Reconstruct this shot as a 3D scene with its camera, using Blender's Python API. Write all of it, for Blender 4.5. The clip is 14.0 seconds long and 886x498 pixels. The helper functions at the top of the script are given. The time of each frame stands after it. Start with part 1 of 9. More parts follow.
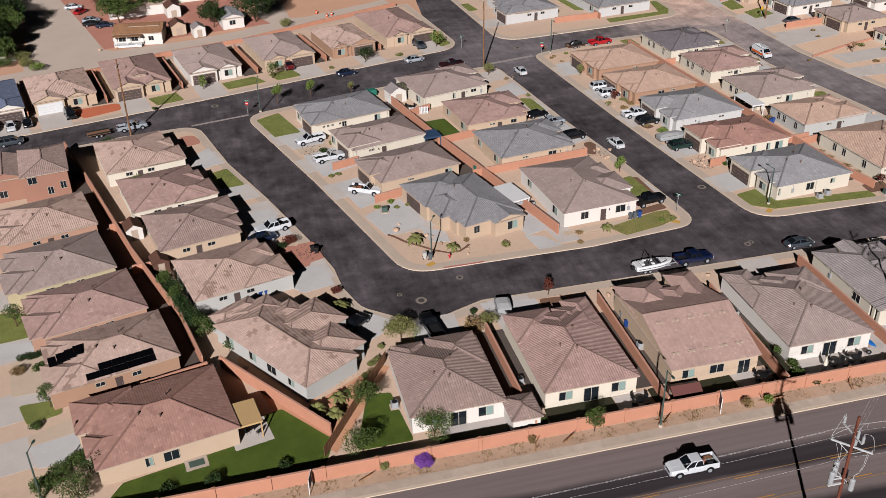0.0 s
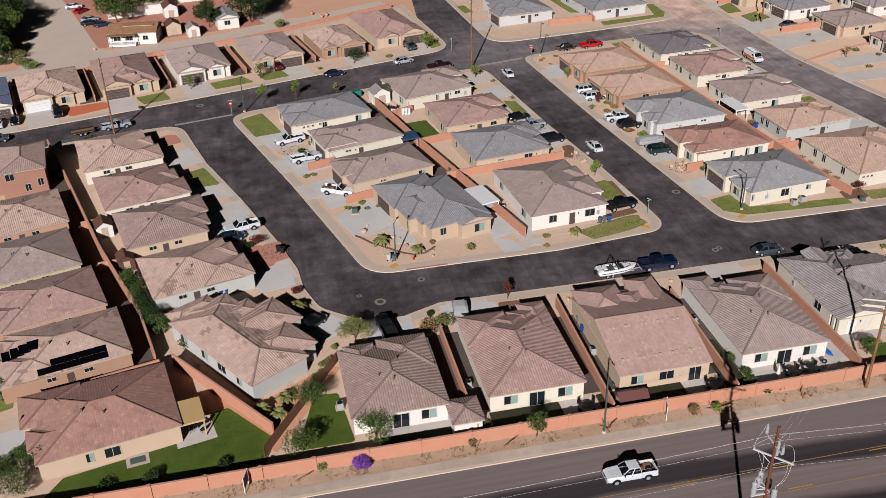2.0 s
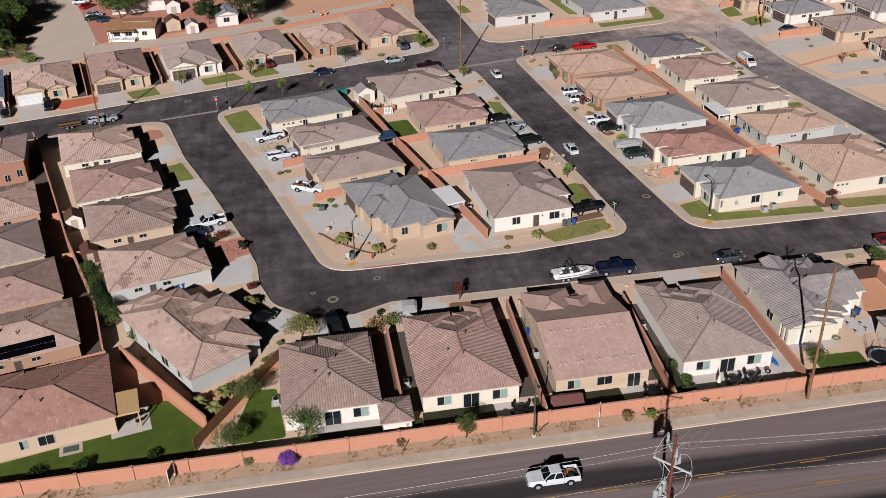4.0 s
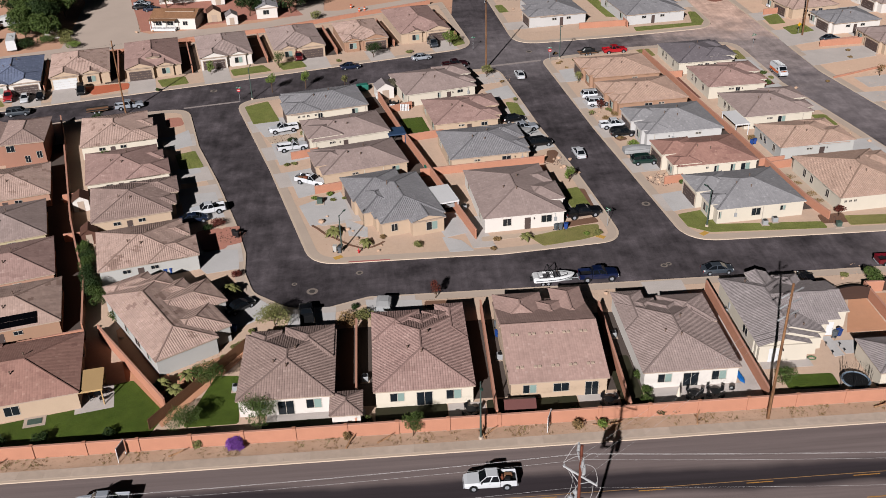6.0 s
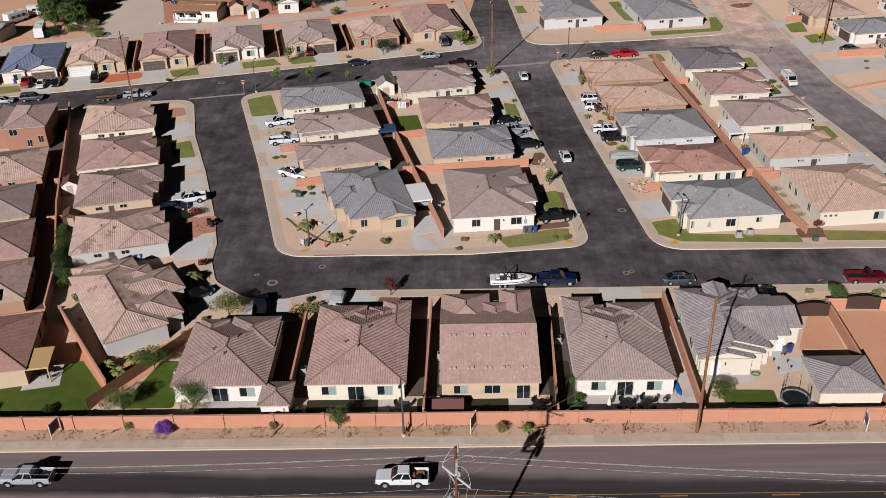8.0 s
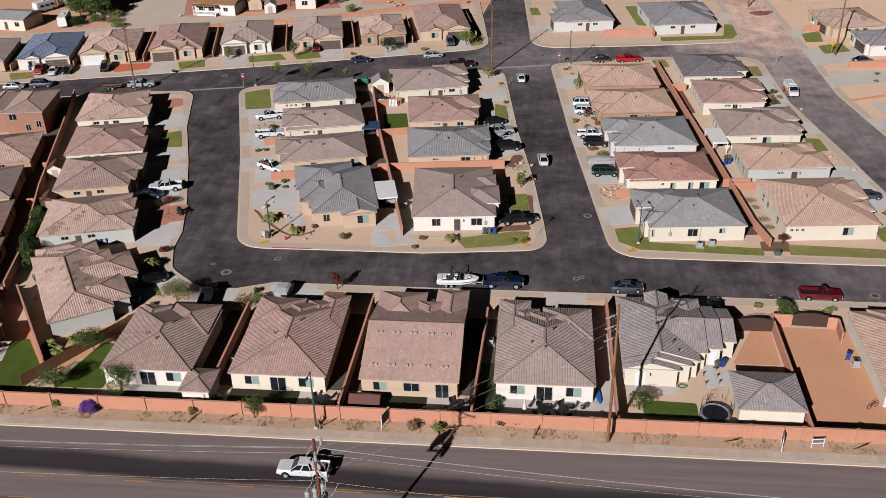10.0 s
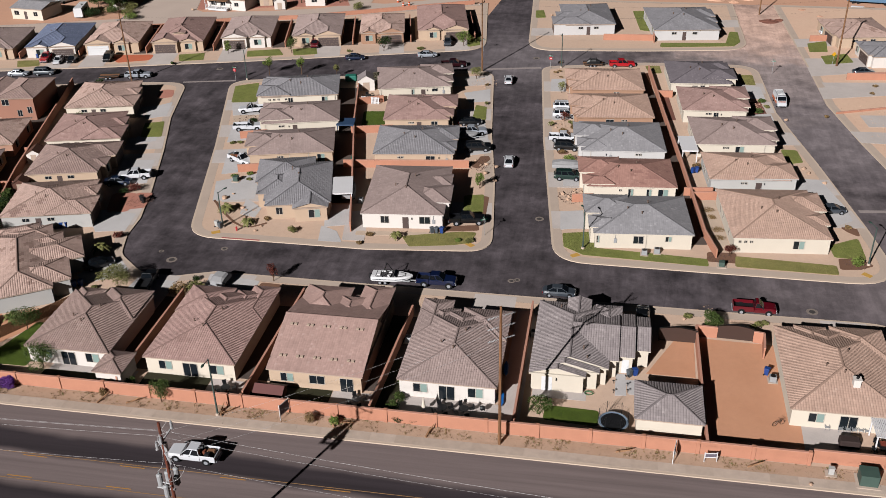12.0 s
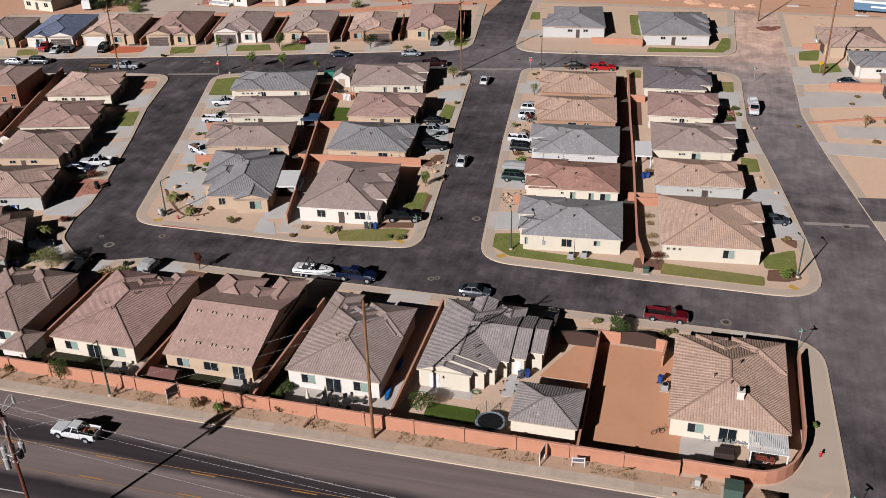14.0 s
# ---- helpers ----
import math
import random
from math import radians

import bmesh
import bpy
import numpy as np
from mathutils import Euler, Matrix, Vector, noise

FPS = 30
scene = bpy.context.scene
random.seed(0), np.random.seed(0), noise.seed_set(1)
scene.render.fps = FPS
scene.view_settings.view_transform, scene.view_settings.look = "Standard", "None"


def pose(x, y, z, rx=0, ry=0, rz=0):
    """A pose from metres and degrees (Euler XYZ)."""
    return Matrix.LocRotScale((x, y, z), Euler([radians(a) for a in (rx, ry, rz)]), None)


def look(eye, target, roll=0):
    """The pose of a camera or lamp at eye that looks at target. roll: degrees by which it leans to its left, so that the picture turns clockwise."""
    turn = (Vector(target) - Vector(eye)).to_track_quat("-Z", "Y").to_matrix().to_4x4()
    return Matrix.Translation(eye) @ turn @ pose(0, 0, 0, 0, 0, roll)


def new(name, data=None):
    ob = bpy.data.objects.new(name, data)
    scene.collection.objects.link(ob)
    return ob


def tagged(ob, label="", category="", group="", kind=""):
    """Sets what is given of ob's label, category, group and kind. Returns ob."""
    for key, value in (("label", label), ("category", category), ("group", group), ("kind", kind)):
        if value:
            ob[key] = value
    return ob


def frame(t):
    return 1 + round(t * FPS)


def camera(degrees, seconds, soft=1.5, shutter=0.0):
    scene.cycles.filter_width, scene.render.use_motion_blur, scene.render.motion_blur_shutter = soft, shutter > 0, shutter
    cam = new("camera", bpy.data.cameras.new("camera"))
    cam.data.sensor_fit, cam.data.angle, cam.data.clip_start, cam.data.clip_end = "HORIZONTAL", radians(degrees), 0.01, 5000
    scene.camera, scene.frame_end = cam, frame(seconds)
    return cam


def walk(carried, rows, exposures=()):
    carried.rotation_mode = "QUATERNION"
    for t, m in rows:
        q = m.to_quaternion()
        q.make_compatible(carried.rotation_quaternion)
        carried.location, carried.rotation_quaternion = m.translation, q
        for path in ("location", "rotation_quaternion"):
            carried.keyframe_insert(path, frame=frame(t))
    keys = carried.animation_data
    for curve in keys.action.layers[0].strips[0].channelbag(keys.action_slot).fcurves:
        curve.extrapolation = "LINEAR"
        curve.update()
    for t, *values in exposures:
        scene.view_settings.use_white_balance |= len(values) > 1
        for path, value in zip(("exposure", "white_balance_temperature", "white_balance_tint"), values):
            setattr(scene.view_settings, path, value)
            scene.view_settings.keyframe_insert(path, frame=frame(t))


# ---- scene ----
cam = camera(49.5, 14.0, 0.6)
PATH = [
    (0.0, (-1.26, -0.39, 76.85), (19.00, 82.80, 25.98), -1.32),
    (0.5, (0.91, -0.85, 76.80), (20.77, 82.48, 26.00), -1.39),
    (1.0, (3.25, -1.36, 76.73), (22.61, 82.11, 26.00), -1.45),
    (1.5, (5.77, -1.93, 76.67), (24.11, 81.81, 25.97), -1.50),
    (2.0, (8.44, -2.52, 76.60), (25.82, 81.43, 25.94), -1.54),
    (2.5, (11.27, -3.14, 76.54), (27.69, 81.02, 25.90), -1.57),
    (3.0, (14.24, -3.76, 76.49), (29.78, 80.57, 25.86), -1.59),
    (3.5, (17.35, -4.38, 76.45), (31.97, 80.13, 25.83), -1.60),
    (4.0, (20.59, -4.98, 76.41), (33.95, 79.75, 25.80), -1.61),
    (4.5, (23.98, -5.55, 76.38), (35.48, 79.44, 25.77), -1.62),
    (5.0, (27.48, -6.09, 76.36), (36.83, 79.17, 25.75), -1.61),
    (5.5, (31.09, -6.58, 76.35), (38.26, 78.89, 25.73), -1.60),
    (6.0, (34.83, -7.01, 76.34), (40.05, 78.60, 25.73), -1.58),
    (6.5, (38.68, -7.39, 76.33), (42.11, 78.31, 25.72), -1.57),
    (7.0, (42.64, -7.70, 76.31), (44.36, 78.06, 25.71), -1.55),
    (7.5, (46.71, -7.93, 76.30), (46.67, 77.85, 25.71), -1.53),
    (8.0, (50.89, -8.08, 76.27), (49.01, 77.69, 25.70), -1.50),
    (8.5, (55.17, -8.15, 76.23), (51.49, 77.57, 25.68), -1.48),
    (9.0, (59.57, -8.13, 76.17), (54.07, 77.52, 25.66), -1.46),
    (9.5, (64.05, -8.02, 76.10), (56.76, 77.52, 25.63), -1.44),
    (10.0, (68.64, -7.81, 76.00), (59.55, 77.59, 25.59), -1.42),
    (10.5, (73.33, -7.49, 75.89), (62.47, 77.73, 25.54), -1.40),
    (11.0, (78.13, -7.08, 75.75), (65.49, 77.94, 25.48), -1.39),
    (11.5, (83.02, -6.56, 75.59), (68.65, 78.23, 25.39), -1.38),
    (12.0, (88.01, -5.92, 75.41), (71.92, 78.61, 25.29), -1.38),
    (12.5, (93.10, -5.18, 75.21), (75.23, 79.04, 25.17), -1.38),
    (13.0, (98.30, -4.32, 75.00), (78.67, 79.56, 25.05), -1.38),
    (13.5, (103.59, -3.34, 74.77), (82.36, 80.20, 24.91), -1.40),
    (14.0, (108.98, -2.25, 74.53), (86.22, 80.94, 24.75), -1.42),
]
walk(cam, [(t, look(eye, target, roll)) for t, eye, target, roll in PATH])

from mathutils.geometry import tessellate_polygon

# ---- light ----
SUN_AZ, SUN_EL = math.atan2(-0.919, -0.393), radians(26.9)
world = bpy.data.worlds.new("sky")
scene.world = world
world.use_nodes = True
wn = world.node_tree.nodes
sky = wn.new("ShaderNodeTexSky")
sky.sky_type, sky.sun_disc = "NISHITA", False
sky.sun_elevation, sky.sun_rotation = SUN_EL, math.pi / 2 - SUN_AZ
world.node_tree.links.new(sky.outputs[0], wn["Background"].inputs[0])
wn["Background"].inputs[1].default_value = 0.0015
sun = new("sun", bpy.data.lights.new("sun", "SUN"))
sun.data.energy, sun.data.angle, sun.data.color = 4.7, radians(0.53), (1.0, 0.985, 0.96)
to_sun = Vector((math.cos(SUN_AZ) * math.cos(SUN_EL), math.sin(SUN_AZ) * math.cos(SUN_EL), math.sin(SUN_EL)))
sun.matrix_world = look((0, 0, 200), Vector((0, 0, 200)) - to_sun)
scene.view_settings.exposure = 1.29


# ---- materials ----
def srgb(r, g, b):
    """A base colour from its daylight shade, freed of the low sun's warmth and of the bright exposure."""
    return tuple(0.38 * k * (((c / 255 + 0.055) / 1.055) ** 2.4 if c > 10 else c / 3294.6) for c, k in ((r, 0.985), (g, 0.99), (b, 1.085)))


class Mat:
    """A small node builder round a Principled surface."""

    def __init__(self, name, rough=0.85, metal=0.0):
        self.m = bpy.data.materials.new(name)
        self.m.use_nodes = True
        self.n, self.l = self.m.node_tree.nodes, self.m.node_tree.links
        self.b = self.n["Principled BSDF"]
        self.b.inputs["Roughness"].default_value, self.b.inputs["Metallic"].default_value = rough, metal
        self.b.inputs["Specular IOR Level"].default_value = 0.12 if rough > 0.6 else 0.4
        self.pos = self.n.new("ShaderNodeNewGeometry").outputs["Position"]

    def put(self, a, b):
        if isinstance(a, (int, float)):
            b.default_value = a
        elif isinstance(a, tuple):
            b.default_value = (*a, 1.0) if len(b.default_value) == 4 else a
        else:
            self.l.new(a, b)

    def noise(self, scale, detail=3.0, rough=0.6, at=None, stretch=None):
        n = self.n.new("ShaderNodeTexNoise")
        n.inputs["Scale"].default_value, n.inputs["Detail"].default_value, n.inputs["Roughness"].default_value = scale, detail, rough
        at = at or self.pos
        if stretch:
            v = self.n.new("ShaderNodeVectorMath")
            v.operation = "MULTIPLY"
            self.l.new(at, v.inputs[0])
            v.inputs[1].default_value = stretch
            at = v.outputs[0]
        self.l.new(at, n.inputs["Vector"])
        return n.outputs["Fac"]

    def ramp(self, fac, *stops):
        r = self.n.new("ShaderNodeValToRGB")
        self.l.new(fac, r.inputs[0])
        while len(r.color_ramp.elements) < len(stops):
            r.color_ramp.elements.new(0.5)
        for e, (p, c) in zip(r.color_ramp.elements, stops):
            e.position, e.color = p, (*c, 1.0) if isinstance(c, tuple) else (c, c, c, 1.0)
        return r.outputs[0]

    def mix(self, fac, a, b, mode="MIX"):
        x = self.n.new("ShaderNodeMix")
        x.data_type, x.blend_type = "RGBA", mode
        self.put(fac, x.inputs[0]), self.put(a, x.inputs[6]), self.put(b, x.inputs[7])
        return x.outputs[2]

    def math(self, op, a, b=0.0):
        x = self.n.new("ShaderNodeMath")
        x.operation = op
        self.put(a, x.inputs[0]), self.put(b, x.inputs[1])
        return x.outputs[0]

    def random(self):
        return self.n.new("ShaderNodeObjectInfo").outputs["Random"]

    def island(self):
        return self.n.new("ShaderNodeNewGeometry").outputs["Random Per Island"]

    def bump(self, height, strength=0.4, distance=0.02):
        x = self.n.new("ShaderNodeBump")
        x.inputs["Strength"].default_value, x.inputs["Distance"].default_value = strength, distance
        self.l.new(height, x.inputs["Height"])
        self.l.new(x.outputs[0], self.b.inputs["Normal"])

    def colour(self, c):
        self.put(c, self.b.inputs["Base Color"])
        return self

    def done(self):
        return self.m


def scaled(c, k):
    return tuple(min(1.0, v * k) for v in c)


def mottled(name, c, rough=0.85, amount=0.25, big=0.5, fine=9.0, bump=0.0, metal=0.0):
    """One colour with large stains and a fine grain."""
    m = Mat(name, rough, metal)
    a = m.ramp(m.noise(big, 4), (0.3, scaled(c, 1 - amount)), (0.7, scaled(c, 1 + amount * 0.6)))
    g = m.noise(fine, 3)
    m.colour(m.mix(0.45, a, m.ramp(g, (0.3, scaled(c, 1 - amount)), (0.7, scaled(c, 1 + amount))), "MIX"))
    if bump:
        m.bump(g, bump, 0.03)
    return m.done()


def plain(name, c, rough=0.5, metal=0.0):
    return mottled(name, c, rough, 0.07, 0.8, 6.0, 0.0, metal)


def tile_roof(name, c, light, dark, flat=False, stained=0.25):
    """Concrete roof tile: each tile its own shade, a shadow line at each course, blocks of replaced or stained tile, run-off streaks."""
    m = Mat(name, 0.85)
    uv = m.n.new("ShaderNodeUVMap").outputs[0]
    s = m.n.new("ShaderNodeSeparateXYZ")
    m.l.new(uv, s.inputs[0])
    c, light, dark = scaled(c, 1.1), scaled(light, 1.1), scaled(dark, 1.1)
    iu = m.math("FLOOR", m.math("MULTIPLY", s.outputs[0], 1 / 0.31))
    iv = m.math("FLOOR", m.math("MULTIPLY", s.outputs[1], 1 / 0.36))

    def cell(u, v):
        k = m.n.new("ShaderNodeCombineXYZ")
        m.l.new(u, k.inputs[0]), m.l.new(v, k.inputs[1]), m.l.new(m.random(), k.inputs[2])
        w = m.n.new("ShaderNodeTexWhiteNoise")
        w.noise_dimensions = "3D"
        m.l.new(k.outputs[0], w.inputs[0])
        return w.outputs[0]

    one = cell(iu, iv)
    block = cell(m.math("FLOOR", m.math("ADD", m.math("MULTIPLY", iu, 1 / 3), m.math("MULTIPLY", iv, 0.29))), m.math("FLOOR", m.math("MULTIPLY", iv, 0.5)))
    tone = m.ramp(one, (0.0, scaled(c, 0.93)), (0.5, c), (0.92, scaled(c, 1.04)), (1.0, light))
    tone = m.mix(1.0, tone, m.ramp(m.noise(0.28, 4, 0.65), (0.34, 0.9), (0.68, 1.08)), "MULTIPLY")
    tone = m.mix(0.8, tone, m.mix(1.0, tone, m.ramp(m.noise(1.6, 4, 0.7), (0.32, 0.9), (0.66, 1.07)), "MULTIPLY"))
    spot = m.math("MULTIPLY", m.ramp(block, (0.84, 0.0), (0.86, 1.0)), m.ramp(m.noise(0.22, 3), (0.42, 0.0), (0.56, stained)))
    tone = m.mix(spot, tone, scaled(dark, 1.12))
    streak = m.noise(1.0, 3, 0.6, uv, (2.6, 0.22, 1.0))
    tone = m.mix(0.5, tone, m.mix(1.0, tone, m.ramp(streak, (0.38, 0.88), (0.62, 1.05)), "MULTIPLY"))
    fr = m.math("FRACT", m.math("MULTIPLY", s.outputs[1], 1 / 0.36))
    lip = m.ramp(fr, (0.0, 0.95 if flat else 0.86), (0.14, 1.0), (0.9, 1.01))
    m.colour(m.mix(1.0, tone, lip, "MULTIPLY"))
    m.bump(m.math("ADD", fr, m.math("MULTIPLY", one, 0.3)), 0.15 if flat else 0.5, 0.015 if flat else 0.03)
    return m.done()


ROOF_TONES = {
    "pink": (srgb(184, 150, 138), srgb(200, 168, 154), srgb(140, 110, 100)),
    "red": (srgb(182, 138, 122), srgb(196, 154, 136), srgb(138, 100, 90)),
    "brown": (srgb(170, 144, 132), srgb(192, 166, 152), srgb(126, 104, 96)),
    "tan": (srgb(200, 169, 152), srgb(212, 182, 166), srgb(150, 122, 108)),
    "sand": (srgb(203, 169, 147), srgb(215, 183, 161), srgb(163, 132, 112)),
    "taupe": (srgb(176, 154, 144), srgb(188, 166, 156), srgb(140, 120, 112)),
    "slate": (srgb(151, 147, 146), srgb(167, 163, 161), srgb(110, 108, 110)),
    "grey": (srgb(166, 154, 149), srgb(184, 172, 166), srgb(126, 116, 114)),
    "dark": (srgb(128, 119, 120), srgb(144, 134, 134), srgb(96, 90, 92)),
    "ash": (srgb(164, 160, 158), srgb(182, 178, 175), srgb(122, 120, 120)),
    "rose": (srgb(192, 158, 144), srgb(202, 170, 156), srgb(166, 134, 122)),
    "umber": (srgb(158, 116, 84), srgb(170, 128, 96), srgb(120, 86, 62)),
    "blue": (srgb(116, 124, 144), srgb(140, 148, 166), srgb(80, 88, 110)),
}
STAINED = {"tan": 0.85, "pink": 0.4, "red": 0.5}
ROOF = {k: tile_roof("roof_tile_" + k, *v, False, STAINED.get(k, 0.2)) for k, v in ROOF_TONES.items()}
SMOOTH_ROOF = {k: tile_roof("flat_roof_tile_" + k, *v, True, STAINED.get(k, 0.2)) for k, v in ROOF_TONES.items()}
CAP = {k: mottled("ridge_tile_" + k, tuple(0.55 * a + 0.3 * b for a, b in zip(v[0], v[2])), 0.85, 0.18, 1.2, 5) for k, v in ROOF_TONES.items()}
WALL = {
    "white": mottled("stucco_white", srgb(240, 230, 216), 0.9, 0.06, 0.4, 14, 0.3),
    "ivory": mottled("stucco_ivory", srgb(230, 217, 194), 0.9, 0.07, 0.4, 14, 0.3),
    "pale": mottled("stucco_pale_grey", srgb(216, 211, 203), 0.9, 0.07, 0.4, 14, 0.3),
    "cream": mottled("stucco_cream", srgb(238, 224, 200), 0.9, 0.07, 0.4, 14, 0.3),
    "tan": mottled("stucco_tan", srgb(212, 184, 154), 0.9, 0.08, 0.4, 14, 0.3),
    "brown": mottled("stucco_brown", srgb(184, 144, 116), 0.9, 0.08, 0.4, 14, 0.3),
    "clay": mottled("stucco_clay", srgb(196, 152, 126), 0.9, 0.08, 0.4, 14, 0.3),
    "rust": mottled("stucco_rust", srgb(176, 128, 106), 0.9, 0.08, 0.4, 14, 0.3),
    "grey": mottled("stucco_grey", srgb(200, 196, 186), 0.9, 0.07, 0.4, 14, 0.3),
    "olive": mottled("stucco_olive", srgb(206, 188, 148), 0.9, 0.07, 0.4, 14, 0.3),
}
TRIM = mottled("painted_fascia", srgb(196, 172, 150), 0.7, 0.1, 1.0, 8)
TRIM_DARK = mottled("dark_fascia", srgb(120, 98, 84), 0.7, 0.1, 1.0, 8)
WHITE = plain("white_paint", srgb(238, 236, 230), 0.45)
VINYL = plain("almond_vinyl", srgb(206, 194, 176), 0.5)
GARAGE = mottled("brown_garage_door", srgb(86, 68, 62), 0.6, 0.1, 0.7, 8)
GLASS = plain("dark_window_glass", srgb(34, 40, 44), 0.08)
BLIND = plain("window_blind", srgb(150, 172, 160), 0.35)
BLACK = plain("black_metal", srgb(26, 26, 28), 0.45)
RUBBER = plain("tyre_rubber", srgb(24, 24, 25), 0.8)
WIRE = plain("dull_aluminium_wire", srgb(222, 218, 212), 0.7)
CHROME = plain("bright_metal", srgb(196, 198, 200), 0.3, 0.4)
ARM = mottled("pale_steel_arm", srgb(206, 204, 200), 0.6, 0.1, 2, 12)
GALV = mottled("galvanised_steel", srgb(178, 178, 175), 0.5, 0.12, 2, 12, 0, 0.1)
WOOD_POLE = Mat("weathered_pole_wood", 0.85)
WOOD_POLE.colour(WOOD_POLE.ramp(WOOD_POLE.noise(9, 4, 0.6, None, (1, 1, 0.06)), (0.3, srgb(96, 66, 46)), (0.7, srgb(170, 124, 86))))
WOOD_POLE = WOOD_POLE.done()
WOOD_RED = Mat("red_brown_pole_wood", 0.85)
WOOD_RED.colour(WOOD_RED.ramp(WOOD_RED.noise(9, 4, 0.6, None, (1, 1, 0.06)), (0.3, srgb(84, 46, 36)), (0.7, srgb(140, 80, 60))))
WOOD_RED = WOOD_RED.done()


def ground_mat(name, c, c2, stone, grain=7.0, rough=0.95):
    m = Mat(name, rough)
    a = m.ramp(m.noise(0.16, 5, 0.65), (0.32, c), (0.68, c2))
    a = m.mix(0.35, a, m.ramp(m.noise(1.3, 4, 0.7), (0.3, scaled(c, 0.8)), (0.7, scaled(c2, 1.12))))
    g = m.noise(grain, 2, 0.8)
    a = m.mix(m.ramp(g, (0.6, 0.0), (0.72, 0.6)), a, stone)
    m.colour(a)
    m.bump(g, 0.35, 0.05)
    return m.done()


SAND = ground_mat("tan_gravel", srgb(242, 206, 174), srgb(234, 202, 174), srgb(204, 168, 140))
SOIL = ground_mat("pale_orange_soil", srgb(255, 216, 182), srgb(250, 208, 176), srgb(226, 184, 152), 4.0)
DIRT = ground_mat("red_desert_dirt", srgb(240, 184, 148), srgb(228, 178, 146), srgb(210, 156, 122), 3.0)
ORANGE = ground_mat("orange_decomposed_granite", srgb(238, 176, 136), srgb(228, 166, 126), srgb(212, 152, 116), 9.0)
VERGE = ground_mat("roadside_gravel", srgb(230, 193, 162), srgb(200, 164, 134), srgb(152, 122, 98), 3.2)
# Gap ground, its colour darkened to deepen the shade between houses
GAP_SHADE = ground_mat("shade_dark_ground", srgb(112, 98, 88), srgb(96, 84, 76), srgb(70, 62, 56), 8.0)
VIVID = ground_mat("bright_orange_gravel", srgb(232, 132, 94), srgb(220, 120, 84), srgb(190, 100, 72), 8.0)
REDROCK = ground_mat("red_lava_gravel", srgb(218, 152, 128), srgb(202, 138, 118), srgb(158, 104, 88), 8.0)


def asphalt_mat(name, c, c2, dust):
    """Street asphalt: broad worn patches, streaks of tyre wear, sealed cracks and blown dust near the bare ground."""
    m = Mat(name, 0.9)
    a = m.ramp(m.noise(0.07, 6, 0.62), (0.4, scaled(c, 0.75)), (0.5, c2), (0.57, scaled(c2, 1.6)), (0.66, scaled(c2, 2.1)))
    a = m.mix(0.4, a, m.ramp(m.noise(0.3, 6, 0.72), (0.38, scaled(c, 0.5)), (0.64, scaled(c2, 2.2))))
    a = m.mix(0.3, a, m.ramp(m.noise(0.8, 4, 0.7, None, (1.0, 0.12, 1)), (0.3, scaled(c, 0.6)), (0.7, scaled(c2, 1.5))))
    crack = m.n.new("ShaderNodeTexVoronoi")
    crack.feature = "DISTANCE_TO_EDGE"
    crack.inputs["Scale"].default_value = 0.11
    wob = m.n.new("ShaderNodeVectorMath")
    wob.operation = "ADD"
    m.l.new(m.pos, wob.inputs[0])
    m.l.new(m.ramp(m.noise(0.3, 4, 0.6), (0.0, 0.0), (1.0, 6.0)), wob.inputs[1])
    m.l.new(wob.outputs[0], crack.inputs["Vector"])
    a = m.mix(m.ramp(crack.outputs["Distance"], (0.003, 0.22), (0.009, 0.0)), a, scaled(c, 0.5))
    for (x, y, far), col in dust:
        d = m.n.new("ShaderNodeVectorMath")
        d.operation = "DISTANCE"
        m.l.new(m.pos, d.inputs[0])
        d.inputs[1].default_value = (x, y, 0)
        k = m.math("ADD", m.math("MULTIPLY", d.outputs["Value"], 1 / far), m.math("MULTIPLY", m.math("SUBTRACT", m.noise(0.12, 6, 0.7), 0.5), 1.3))
        a = m.mix(m.ramp(k, (0.3, 0.85), (1.0, 0.0)), a, col)
    a = m.mix(0.6, a, m.mix(1.0, a, m.ramp(m.noise(0.22, 7, 0.7), (0.36, 0.62), (0.5, 1.0), (0.66, 1.6)), "MULTIPLY"))
    a = m.mix(0.4, a, m.mix(1.0, a, m.ramp(m.noise(0.9, 5, 0.7, None, (1.0, 0.1, 1)), (0.35, 0.7), (0.68, 1.4)), "MULTIPLY"))
    g = m.noise(12, 2, 0.8)
    a = m.mix(0.2, a, m.mix(1.0, a, m.ramp(g, (0.35, 0.6), (0.7, 1.5)), "MULTIPLY"))
    m.colour(a)
    m.bump(g, 0.3, 0.02)
    return m.done()


ASPHALT = asphalt_mat("dark_asphalt", srgb(62, 55, 57), srgb(88, 80, 81), [((133, 178, 36), srgb(150, 138, 136)), ((138, 120, 36), srgb(136, 124, 122)), ((70, 212, 26), srgb(136, 126, 125)), ((125, 218, 40), srgb(188, 170, 162)), ((126, 244, 34), srgb(250, 208, 182))])


